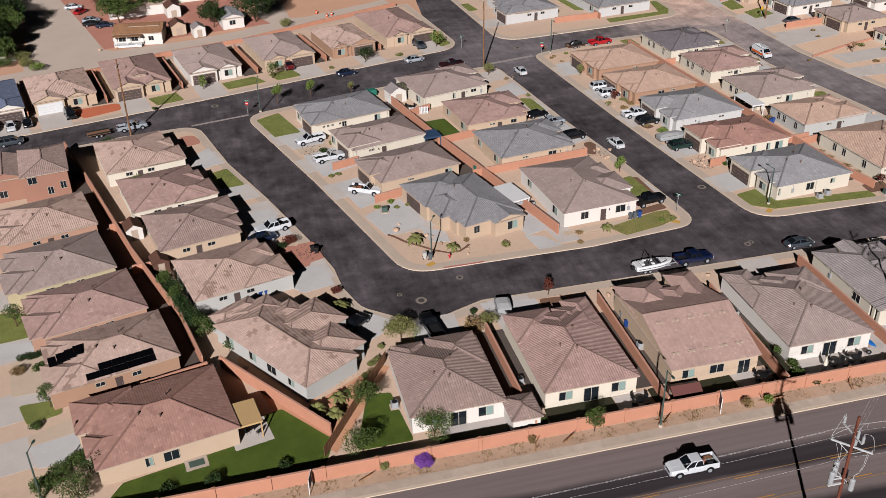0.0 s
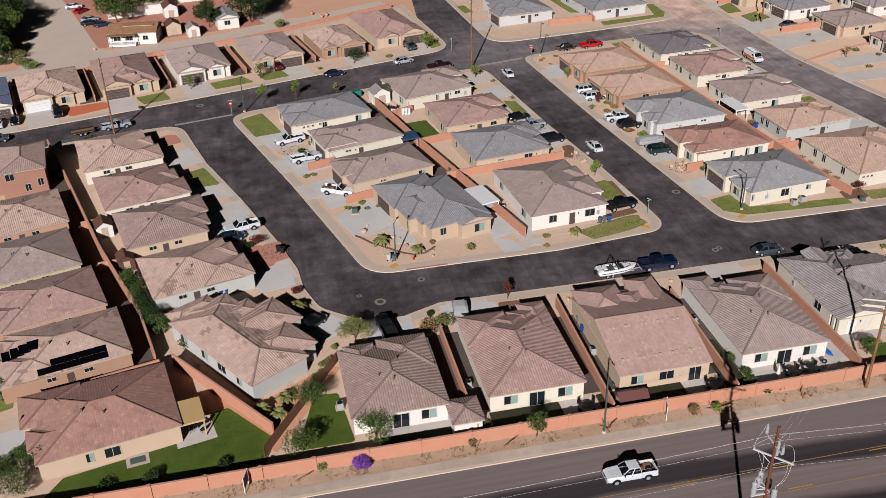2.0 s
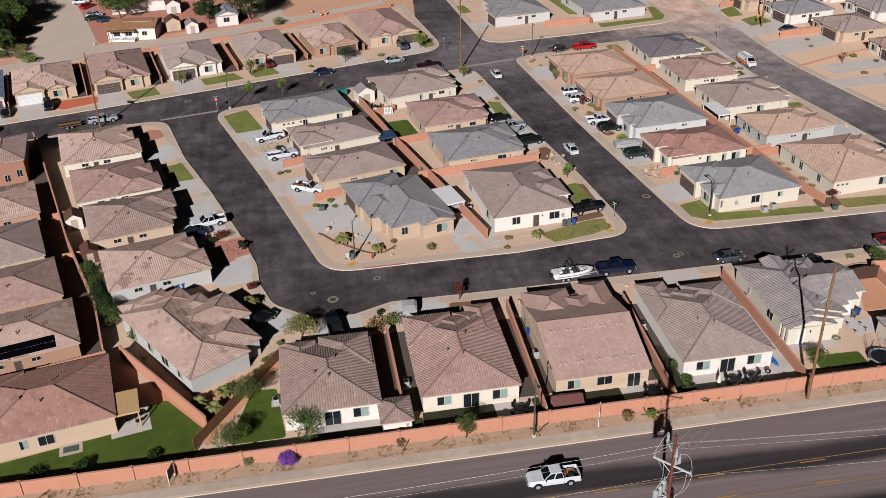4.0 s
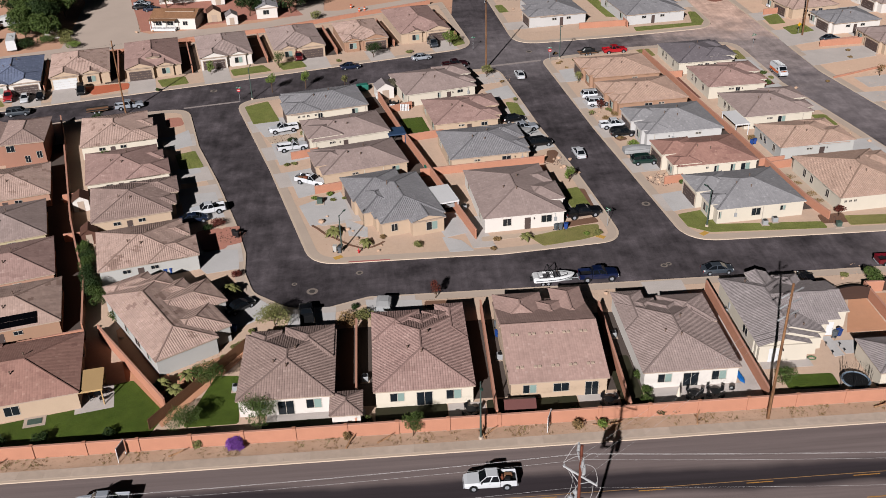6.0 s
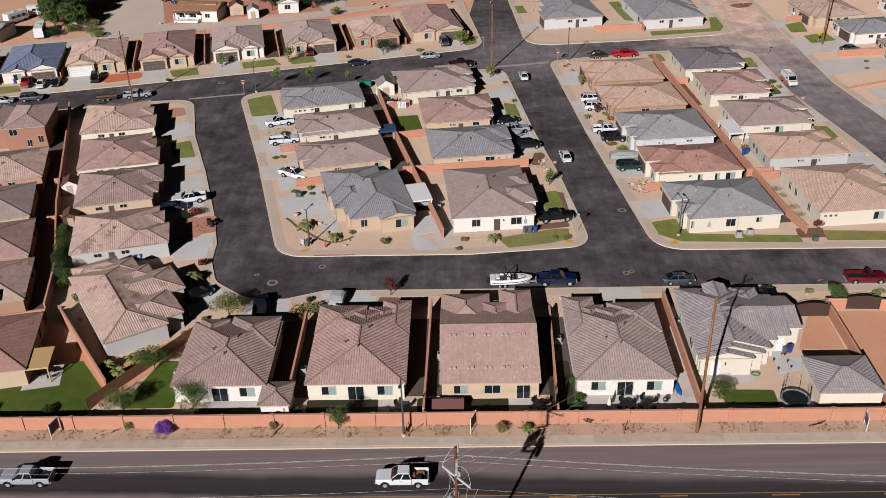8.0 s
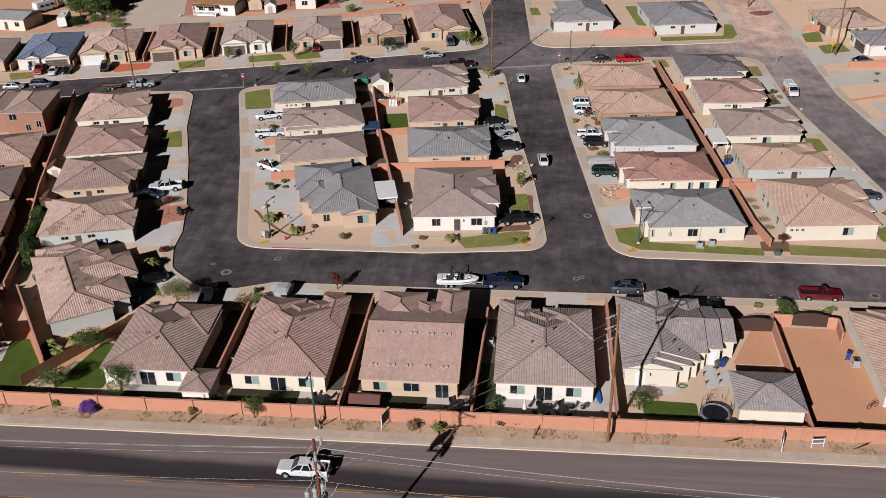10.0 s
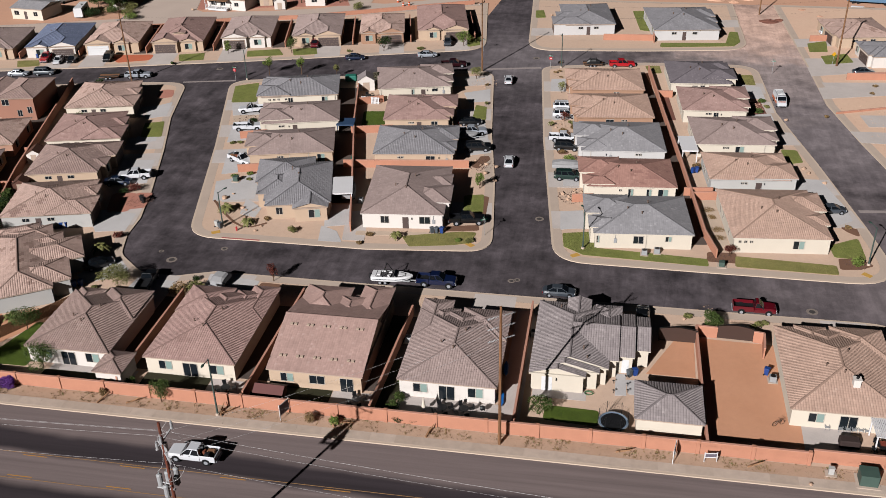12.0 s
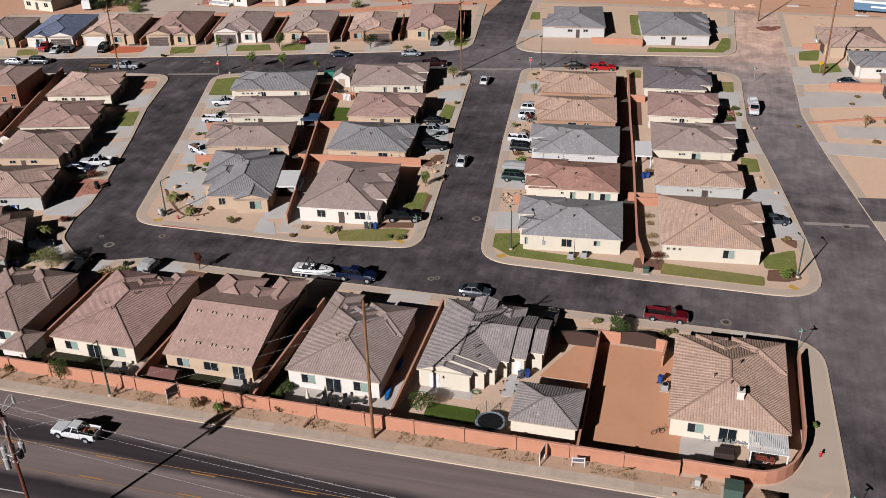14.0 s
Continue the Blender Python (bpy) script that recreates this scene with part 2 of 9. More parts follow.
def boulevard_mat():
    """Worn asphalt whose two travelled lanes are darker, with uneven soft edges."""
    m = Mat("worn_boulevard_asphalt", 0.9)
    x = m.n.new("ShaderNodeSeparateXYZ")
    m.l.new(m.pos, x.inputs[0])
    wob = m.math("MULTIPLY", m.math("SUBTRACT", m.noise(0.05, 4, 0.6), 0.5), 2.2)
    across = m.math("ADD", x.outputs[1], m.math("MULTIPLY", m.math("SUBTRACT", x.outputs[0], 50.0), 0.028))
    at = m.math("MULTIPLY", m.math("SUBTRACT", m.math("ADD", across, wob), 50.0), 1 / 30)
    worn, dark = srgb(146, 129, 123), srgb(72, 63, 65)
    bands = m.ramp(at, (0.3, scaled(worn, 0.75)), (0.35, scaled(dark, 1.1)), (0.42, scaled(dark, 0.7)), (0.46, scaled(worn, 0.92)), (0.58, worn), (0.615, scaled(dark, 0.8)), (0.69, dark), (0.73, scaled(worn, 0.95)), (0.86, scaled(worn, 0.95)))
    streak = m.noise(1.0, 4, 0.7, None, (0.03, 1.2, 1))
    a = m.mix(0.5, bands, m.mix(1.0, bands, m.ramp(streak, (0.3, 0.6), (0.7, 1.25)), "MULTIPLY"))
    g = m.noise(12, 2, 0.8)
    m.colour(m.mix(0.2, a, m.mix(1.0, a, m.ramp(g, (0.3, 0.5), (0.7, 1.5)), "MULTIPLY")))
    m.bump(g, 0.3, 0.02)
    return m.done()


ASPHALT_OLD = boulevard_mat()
CONCRETE = mottled("pale_concrete", srgb(216, 194, 172), 0.9, 0.09, 0.3, 9, 0.2)
SLABMAT = Mat("pavement_slab_concrete", 0.9)
_tone = SLABMAT.ramp(SLABMAT.random(), (0.0, srgb(208, 186, 164)), (1.0, srgb(222, 200, 178)))
SLABMAT.colour(SLABMAT.mix(0.7, _tone, SLABMAT.mix(1.0, _tone, SLABMAT.ramp(SLABMAT.noise(0.9, 5, 0.7), (0.34, 0.86), (0.66, 1.08)), "MULTIPLY")))
SLABMAT = SLABMAT.done()
KERB = mottled("kerb_concrete", srgb(228, 204, 178), 0.9, 0.08, 0.5, 9, 0.2)
DRIVE = mottled("driveway_concrete", srgb(224, 211, 198), 0.9, 0.16, 0.25, 9, 0.2)
BLOCKWALL = mottled("terracotta_block_wall", srgb(208, 146, 116), 0.9, 0.12, 0.6, 10, 0.3)
CAPSTONE = mottled("block_wall_cap", srgb(216, 158, 132), 0.9, 0.08, 0.6, 10, 0.3)
YELLOW_FADED = mottled("faded_yellow_road_paint", srgb(180, 138, 92), 0.85, 0.2, 1.2, 7)
YELLOW = mottled("worn_yellow_road_paint", srgb(212, 150, 70), 0.8, 0.15, 1.5, 8)
WHITELINE = mottled("worn_white_road_paint", srgb(220, 214, 206), 0.8, 0.15, 1.5, 8)


# ---- building helpers ----
GRIDS = {"lots": Matrix.Identity(4), "streets": pose(-0.27, 1.23, 0, 0, 0, -1.61) @ Matrix.Scale(0.9958, 4)}
GRID = GRIDS["lots"]


def use_grid(name):
    """The street survey is turned a little against the lots: which of the two plans the next places are given in."""
    global GRID
    GRID = GRIDS[name]

def mesh_of(name, verts, faces, mats, uvs=None, index=None, smooth=False):
    me = bpy.data.meshes.new(name)
    me.from_pydata(verts, [], faces)
    for m in mats if isinstance(mats, (list, tuple)) else [mats]:
        me.materials.append(m)
    if uvs is not None:
        layer = me.uv_layers.new(name="UVMap")
        layer.data.foreach_set("uv", np.asarray(uvs, dtype=np.float32).ravel())
    if index is not None:
        me.polygons.foreach_set("material_index", index)
    if smooth:
        me.polygons.foreach_set("use_smooth", [True] * len(me.polygons))
    me.update()
    return me


def part(name, bm, material, parent, label=""):
    """One bmesh (or mesh) as ONE mesh object under a thing or a part."""
    if isinstance(bm, bmesh.types.BMesh):
        me = bpy.data.meshes.new(name)
        bm.to_mesh(me)
        bm.free()
    else:
        me = bm
    if material is not None and not me.materials:
        me.materials.append(material)
    ob = new(name, me)
    if parent is not None:
        ob.parent = parent
    if label:
        ob["label"] = label
    return ob


def box(bm, x0, y0, z0, x1, y1, z1, bevel=0.0):
    c = Matrix.Translation(((x0 + x1) / 2, (y0 + y1) / 2, (z0 + z1) / 2)) @ Matrix.Diagonal((abs(x1 - x0), abs(y1 - y0), abs(z1 - z0), 1))
    made = bmesh.ops.create_cube(bm, size=1, matrix=c)["verts"]
    if bevel:
        bmesh.ops.bevel(bm, geom=list({e for v in made for e in v.link_edges}), offset=bevel, segments=1, affect="EDGES")
    return made


def a_box(*a, bevel=0.0):
    bm = bmesh.new()
    box(bm, *a, bevel=bevel)
    return bm


def rod(bm, a, b, r0, r1=None, n=8):
    a, b = Vector(a), Vector(b)
    d = b - a
    m = Matrix.Translation((a + b) / 2) @ d.to_track_quat("Z", "Y").to_matrix().to_4x4()
    bmesh.ops.create_cone(bm, cap_ends=True, segments=n, radius1=r0, radius2=r0 if r1 is None else r1, depth=d.length, matrix=m)


def a_rod(*a, **k):
    bm = bmesh.new()
    rod(bm, *a, **k)
    return bm


def empty(name, m, label, category, group="", kind=""):
    ob = new(name)
    ob.matrix_world = GRID @ m
    return tagged(ob, label, category, group, kind)


def fillet(pts, radii, n=7):
    """A closed outline with its corners rounded."""
    out = []
    k = len(pts)
    for i in range(k):
        p, a, b = Vector(pts[i]), Vector(pts[i - 1]), Vector(pts[(i + 1) % k])
        r = radii[i] if isinstance(radii, (list, tuple)) else radii
        u, v = (a - p).normalized(), (b - p).normalized()
        half = math.acos(max(-1, min(1, u.dot(v)))) / 2
        if r < 0.05 or half > 1.5:
            out.append(tuple(p))
            continue
        cut = min(r / math.tan(half), 0.48 * (a - p).length, 0.48 * (b - p).length)
        s, e = p + u * cut, p + v * cut
        for j in range(n + 1):
            t = j / n
            q = s * (1 - t) ** 2 + p * 2 * t * (1 - t) + e * t * t
            out.append(tuple(q))
    return out


def inset(pts, d):
    """A closed counter-clockwise outline moved inwards by d."""
    out, k = [], len(pts)
    for i in range(k):
        p, a, b = Vector(pts[i]), Vector(pts[i - 1]), Vector(pts[(i + 1) % k])
        u, v = (p - a).normalized(), (b - p).normalized()
        n1, n2 = Vector((-u.y, u.x)), Vector((-v.y, v.x))
        s = n1 + n2
        s = s / max(0.35, s.length_squared / 2)
        out.append(tuple(p + s * d))
    return out


def slab(name, pts, z0, z1, material):
    """A flat piece of ground with a step at its rim."""
    bm = bmesh.new()
    pts = [tuple((GRID @ Vector((x, y, 0))).xy) for x, y in pts]
    top = [bm.verts.new((x, y, z1)) for x, y in pts]
    for tri in tessellate_polygon([[Vector((x, y, 0)) for x, y in pts]]):
        bm.faces.new([top[i] for i in tri])
    if z1 > z0:
        low = [bm.verts.new((x, y, z0)) for x, y in pts]
        k = len(pts)
        for i in range(k):
            bm.faces.new((low[i], low[(i + 1) % k], top[(i + 1) % k], top[i]))
    bmesh.ops.recalc_face_normals(bm, faces=bm.faces[:])
    for f in bm.faces:
        if abs(f.normal.z) > 0.5 and f.normal.z < 0:
            f.normal_flip()
    return part(name, bm, material, None)


def band(name, a, b, z0, z1, material):
    """A ring between two outlines of as many corners, with its outer step."""
    bm = bmesh.new()
    A, B = [bm.verts.new((x, y, z1)) for x, y in a], [bm.verts.new((x, y, z1)) for x, y in b]
    C = [bm.verts.new((x, y, z0)) for x, y in a]
    k = len(a)
    for i in range(k):
        j = (i + 1) % k
        bm.faces.new((A[i], A[j], B[j], B[i]))
        bm.faces.new((C[i], C[j], A[j], A[i]))
    return part(name, bm, material, None)


# ---- ground, roads and blocks ----
def disc_ground():
    bm = bmesh.new()
    bmesh.ops.create_grid(bm, x_segments=24, y_segments=24, size=2500, matrix=Matrix.Translation((50, 150, -0.03)))
    return tagged(part("ground", bm, DIRT, None), "bare reddish desert ground round the estate", "ground", kind="structure")


disc_ground()
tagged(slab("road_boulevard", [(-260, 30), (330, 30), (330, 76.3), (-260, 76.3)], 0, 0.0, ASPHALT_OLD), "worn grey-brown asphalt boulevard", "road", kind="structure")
tagged(slab("road_estate", [(-8, 76.35), (148, 76.35), (146, 137), (137, 190), (134, 262), (56, 262), (53, 234), (0, 214), (-160, 176), (-160, 150), (-20, 150)], 0, 0.0, ASPHALT), "dark asphalt estate street", "road", kind="structure")

BLOCKS = {
    "front": (fillet([(-160, 76), (126.2, 76), (130.4, 80), (129.6, 109.5), (57, 109.5), (40, 109.6), (31, 109.7), (24.6, 107.3), (19.4, 108.1), (14.2, 112.6), (12.4, 118.4), (12.0, 124), (9.4, 134),
                      (4.3, 150.4), (-1.3, 166.4), (-6.2, 186.3), (-21, 184.9), (-160, 151)], [0, 3, 4, 6, 0, 0, 3, 5, 4, 5, 3, 3, 0, 0, 0, 5, 0, 0]), SAND),
    "middle": (fillet([(3.1, 188.6), (13.2, 154.0), (22.3, 119.4), (33, 119.5), (52, 119.4), (71.4, 121.4), (70.6, 130.0), (68.8, 145.6), (65.5, 166.4), (63.6, 182.5), (61.2, 202.7)], [5, 0, 6, 0, 0, 6, 0, 0, 0, 0, 5]), SAND),
    "east": (fillet([(71.7, 206.2), (75.6, 165.0), (81.0, 119.9), (104.6, 119.7), (131.6, 119.6), (129.5, 136.2), (125.5, 160.2), (121.0, 184), (119.8, 212.6), (95, 211.5)], [4, 0, 6, 0, 7, 0, 0, 0, 6, 0]), SAND),
    "north": (fillet([(-160, 163.5), (-54, 188.2), (-26.4, 194.6), (0.8, 201.3), (57.4, 216.6), (52.5, 256), (6, 236.6), (-28, 225), (-55, 218), (-160, 195)], [0, 0, 0, 0, 7, 0, 0, 0, 0, 0]), SAND),
    "north_east": (fillet([(64.5, 262), (67.4, 217.2), (95.6, 219.9), (119.2, 223.4), (118.5, 262)], [0, 7, 0, 7, 0]), SAND),
    "far_east": (fillet([(129, 262), (131.0, 212.4), (131.5, 190.1), (134.5, 172.0), (141.5, 137.0), (143, 100), (143.5, 76), (330, 76), (330, 262)], [0, 0, 6, 0, 0, 0, 4, 0, 0]), SOIL),
}
for key, (line, soil) in BLOCKS.items():
    kerb_in, walk_in = inset(line, 0.35), inset(line, 1.75)
    tagged(band("kerb_" + key, line, kerb_in, -0.05, 0.14, KERB), "pale concrete kerb along the street", "kerb", kind="structure")
    tagged(band("pavement_" + key, kerb_in, walk_in, 0.0, 0.145, CONCRETE), "pale concrete pavement behind the kerb", "pavement", kind="structure")
    tagged(slab("lots_" + key, walk_in, 0.0, 0.135, soil), "tan gravel ground of the house lots", "ground", kind="structure")
GZ = 0.135


def inside(x, y, line):
    """Whether a place lies within a closed outline."""
    hit = False
    for (xa, ya), (xb, yb) in zip(line, line[1:] + line[:1]):
        if (ya > y) != (yb > y) and x < (xb - xa) * (y - ya) / (yb - ya) + xa:
            hit = not hit
    return hit


def reach(x, y, dx, dy, most):
    """How far one can go from a place before the kerb."""
    home = [line for line, _ in BLOCKS.values() if inside(x, y, line)]
    k = 0.0
    while home and k < most and inside(x + dx * (k + 0.45), y + dy * (k + 0.45), home[0]):
        k += 0.2
    return k if home else most


# ---- houses ----
def hip_planes(x0, y0, x1, y1, z, pitch, kind):
    """Roof planes of a wing: each a list of corners that begins with its eave, left to right as seen from outside."""
    w, d = x1 - x0, y1 - y0
    a, b, c, e = Vector((x0, y0, z)), Vector((x1, y0, z)), Vector((x1, y1, z)), Vector((x0, y1, z))
    along_y = d >= w if kind in ("hip",) else kind in ("gable_y", "hipgable_n", "hipgable_s")
    h = (w if along_y else d) / 2 * pitch
    if along_y:
        s = w / 2 if kind in ("hip", "hipgable_n") else 0.0
        n = w / 2 if kind in ("hip", "hipgable_s") else 0.0
        p, q = Vector(((x0 + x1) / 2, y0 + s, z + h)), Vector(((x0 + x1) / 2, y1 - n, z + h))
        planes = [[b, c, q, p], [e, a, p, q]]
        planes += [[a, b, p]] if s else []
        planes += [[c, e, q]] if n else []
    else:
        s = d / 2 if kind in ("hip", "hipgable_e") else 0.0
        n = d / 2 if kind in ("hip", "hipgable_w") else 0.0
        p, q = Vector((x0 + s, (y0 + y1) / 2, z + h)), Vector((x1 - n, (y0 + y1) / 2, z + h))
        planes = [[a, b, q, p], [c, e, p, q]]
        planes += [[e, a, p]] if s else []
        planes += [[b, c, q]] if n else []
    ridges = [(p, q)]
    for pl in planes:
        if len(pl) == 3:
            ridges += [(pl[0], pl[2]), (pl[1], pl[2])]
    return planes, ridges, h


def corrugated(planes, wave=0.31, deep=0.045):
    """Roof planes as sheets of barrel tile: four strips a tile across, with the uv in metres along and up the slope."""
    verts, faces, uvs = [], [], []
    prof = ((0.0, 0.0), (0.08, 1.0), (0.2, 1.0), (0.27, 0.0))
    for pl in planes:
        a, b = pl[0], pl[1]
        ux = (b - a).normalized()
        nrm = ux.cross(pl[2] - a).normalized()
        vx = nrm.cross(ux)
        poly = [((p - a).dot(ux), (p - a).dot(vx)) for p in pl]
        L = poly[1][0]

        def top_at(u):
            best = 0.0
            k = len(poly)
            for i in range(1, k):
                (u0, v0), (u1, v1) = poly[i], poly[(i + 1) % k]
                lo, hi = min(u0, u1), max(u0, u1)
                if lo - 1e-6 <= u <= hi + 1e-6 and hi - lo > 1e-6:
                    best = max(best, v0 + (v1 - v0) * (u - u0) / (u1 - u0))
            return best

        us = [0.0]
        k = 0
        while k * wave < L:
            us += [k * wave + o for o, _ in prof if 0 < k * wave + o < L]
            k += 1
        us.append(L)
        hs = []
        for u in us:
            o = u % wave
            hs.append(deep if 0.07 < o < 0.21 else 0.0)
        base = len(verts)
        for u, h in zip(us, hs):
            t = top_at(u)
            verts.append(a + ux * u - vx * 0.06 + nrm * h)
            verts.append(a + ux * u + vx * t + nrm * h)
        for i in range(len(us) - 1):
            f = (base + 2 * i, base + 2 * i + 2, base + 2 * i + 3, base + 2 * i + 1)
            faces.append(f)
            uvs += [(us[i], 0), (us[i + 1], 0), (us[i + 1], top_at(us[i + 1])), (us[i], top_at(us[i]))]
    return verts, faces, uvs


def add_caps(verts, faces, uvs, ridges):
    """Rounded cap tiles on ridges and hips, as a low prism a foot wide."""
    for p, q in ridges:
        d = q - p
        if d.length < 0.4:
            continue
        d.normalize()
        s = d.cross(Vector((0, 0, 1)))
        s.normalize()
        u = s.cross(d)
        if u.z < 0:
            u = -u
        base = len(verts)
        for o in (p, q):
            verts += [o - s * 0.15 + u * 0.0, o - s * 0.07 + u * 0.075, o + s * 0.07 + u * 0.075, o + s * 0.15]
        L = (q - p).length
        for i, j in ((0, 1), (1, 2), (2, 3)):
            faces.append((base + i, base + j, base + 4 + j, base + 4 + i))
            uvs += [(0.1, 0.1), (0.2, 0.1), (0.2, L), (0.1, L)]
        faces.append((base, base + 1, base + 2, base + 3))
        uvs += [(0.1, 0.1)] * 4
        faces.append((base + 7, base + 6, base + 5, base + 4))
        uvs += [(0.1, 0.1)] * 4


OVER = 0.26


def wall_shell(x0, y0, x1, y1, z0, z1, t=0.2):
    """Four walls of one thickness as one ring."""
    bm = bmesh.new()
    rings = []
    for o in (0, t):
        for z in (z0, z1):
            rings.append([bm.verts.new(p) for p in ((x0 + o, y0 + o, z), (x1 - o, y0 + o, z), (x1 - o, y1 - o, z), (x0 + o, y1 - o, z))])
    ol, oh, il, ih = rings
    for i in range(4):
        j = (i + 1) % 4
        bm.faces.new((ol[i], ol[j], oh[j], oh[i]))
        bm.faces.new((il[j], il[i], ih[i], ih[j]))
        bm.faces.new((oh[i], oh[j], ih[j], ih[i]))
        bm.faces.new((ol[j], ol[i], il[i], il[j]))
    return bm


def gable_end(bm, x0, y0, x1, y1, ez, h, en, o):
    if en in "sn":
        yy = y0 + o if en == "s" else y1 - o
        tri = [(x0 + 0.1, yy, ez - 0.1), (x1 - 0.1, yy, ez - 0.1), ((x0 + x1) / 2, yy, ez + h - 0.05)]
        off = Vector((0, 0.1 if en == "s" else -0.1, 0))
    else:
        xx = x0 + o if en == "w" else x1 - o
        tri = [(xx, y0 + 0.1, ez - 0.1), (xx, y1 - 0.1, ez - 0.1), (xx, (y0 + y1) / 2, ez + h - 0.05)]
        off = Vector((0.1 if en == "w" else -0.1, 0, 0))
    va = [bm.verts.new(Vector(t)) for t in tri]
    vb = [bm.verts.new(Vector(t) + off) for t in tri]
    bm.faces.new(va)
    bm.faces.new(vb[::-1])
    for k in range(3):
        bm.faces.new((va[k], vb[k], vb[(k + 1) % 3], va[(k + 1) % 3]))
    bmesh.ops.recalc_face_normals(bm, faces=bm.faces[:])


ENDS = {"gable_y": "sn", "gable_x": "we", "hipgable_n": "n", "hipgable_s": "s", "hipgable_e": "e", "hipgable_w": "w"}


def house(x, y, rot, wings, roof, wall, label, fittings=(), trim=None, flat=False):
    """A house: wings (x0, y0, x1, y1, eave, pitch, kind) from the south-west eave corner; fittings (kind, ...)."""
    root = empty("house", pose(x, y, GZ, 0, 0, rot), label, "house", "houses of the estate")
    first = None
    tiles = (SMOOTH_ROOF if flat else ROOF)[roof]
    for i, (x0, y0, x1, y1, ez, pitch, kind) in enumerate(wings):
        planes, ridges, h = hip_planes(x0, y0, x1, y1, ez, pitch, kind)
        o = OVER + 0.004 * i
        part("wall", wall_shell(x0 + o, y0 + o, x1 - o, y1 - o, -0.2, ez - 0.1), WALL[wall], root, "stucco wall")
        part("eave", a_box(x0 + 0.01, y0 + 0.01, ez - 0.2, x1 - 0.01, y1 - 0.01, ez - 0.03 - 0.003 * i), trim or TRIM, root, "painted fascia and soffit")
        for en in ENDS.get(kind, ""):
            bm = bmesh.new()
            gable_end(bm, x0, y0, x1, y1, ez, h, en, o)
            part("gable", bm, WALL[wall], root, "stucco gable")
        for pl in planes:
            v, f, u = corrugated([pl], 0.31, 0.006 if flat else 0.03)
            sl = part("roof_slope", mesh_of("roof_slope", v, f, tiles, u), None, root, "slope of concrete roof tiles")
            first = first or sl
        for rg in ridges:
            v, f, u = [], [], []
            add_caps(v, f, u, [rg])
            if v:
                part("ridge_cap", mesh_of("ridge_cap", v, f, CAP[roof], u), None, root)
    for fit_ in fittings:
        FITTINGS[fit_[0]](root, first, wings, *fit_[1:])
    return root


def on_wall(wings, i, side, along):
    """A frame on a wing's wall: x along the wall to the right as seen from outside, y into the wall."""
    x0, y0, x1, y1 = wings[i][:4]
    o = OVER + 0.003 * i
    if side == "s":
        return pose(x0 + o + along, y0 + o, 0, 0, 0, 0)
    if side == "e":
        return pose(x1 - o, y0 + o + along, 0, 0, 0, 90)
    if side == "n":
        return pose(x1 - o - along, y1 - o, 0, 0, 0, 180)
    return pose(x0 + o, y1 - o - along, 0, 0, 0, -90)


def window(root, roof_ob, wings, i, side, along, w=1.5, h=1.2, sill=0.9, blind=False):
    m = on_wall(wings, i, side, along)
    bm = bmesh.new()
    f = 0.05
    for b in ((-w / 2 - f, -0.05, sill - f, w / 2 + f, 0.05, sill), (-w / 2 - f, -0.05, sill + h, w / 2 + f, 0.05, sill + h + f),
              (-w / 2 - f, -0.05, sill, -w / 2, 0.05, sill + h), (w / 2, -0.05, sill, w / 2 + f, 0.05, sill + h), (-0.03, -0.04, sill, 0.03, 0.05, sill + h)):
        box(bm, *b)
    fr = part("window", bm, VINYL, root, "pale framed sliding window")
    fr.matrix_local = m
    for k in (-1, 1):
        c = k * (w / 4 + 0.007)
        part("pane", a_box(c - w / 4 + 0.03, -0.022 if k < 0 else -0.012, sill + 0.005, c + w / 4 - 0.03, 0.02, sill + h - 0.005), BLIND if blind and k > 0 else GLASS, fr)


def door(root, roof_ob, wings, i, side, along, w=1.0, h=2.05, mat_=None):
    m = on_wall(wings, i, side, along)
    d = part("door", a_box(-w / 2, -0.03, 0.0, w / 2, 0.04, h, bevel=0.01), mat_ or GARAGE, root, "entrance door")
    d.matrix_local = m
    part("door_handle", a_box(w / 2 - 0.14, -0.09, 0.95, w / 2 - 0.08, -0.03, 1.1), CHROME, d)


def garage(root, roof_ob, wings, i, side, along, w=4.9, white=False):
    m = on_wall(wings, i, side, along)
    bm = bmesh.new()
    for b in ((-w / 2 - 0.12, -0.06, 0, -w / 2, 0.05, 2.3), (w / 2, -0.06, 0, w / 2 + 0.12, 0.05, 2.3), (-w / 2, -0.06, 2.15, w / 2, 0.05, 2.3)):
        box(bm, *b)
    g = part("garage_door", bm, WHITE if white else TRIM, root, "sectional garage door")
    g.matrix_local = m
    for k in range(4):
        part("panel", a_box(-w / 2, -0.02, k * 0.537 + 0.01, w / 2, 0.03, (k + 1) * 0.537 - 0.01, bevel=0.012), WHITE if white else GARAGE, g)


def vent(root, roof_ob, wings, px, py, z, r=0.09, h=0.5):
    bm = a_rod((px, py, z - 0.3), (px, py, z + h), r, n=8)
    rod(bm, (px, py, z + h), (px, py, z + h + 0.1), r * 1.7, r * 1.3, 8)
    part("vent_pipe", bm, TRIM_DARK, roof_ob)


def meter(root, roof_ob, wings, i, side, along, w=0.45, h=0.7):
    p = part("meter_box", a_box(-w / 2, -0.16, 1.0, w / 2, 0.02, 1.0 + h, bevel=0.02), GALV, root, "pale grey meter box")
    p.matrix_local = on_wall(wings, i, side, along)
    part("conduit", a_rod((0, -0.07, 1.0 + h), (0, -0.07, 2.45), 0.03, n=6), GALV, p)


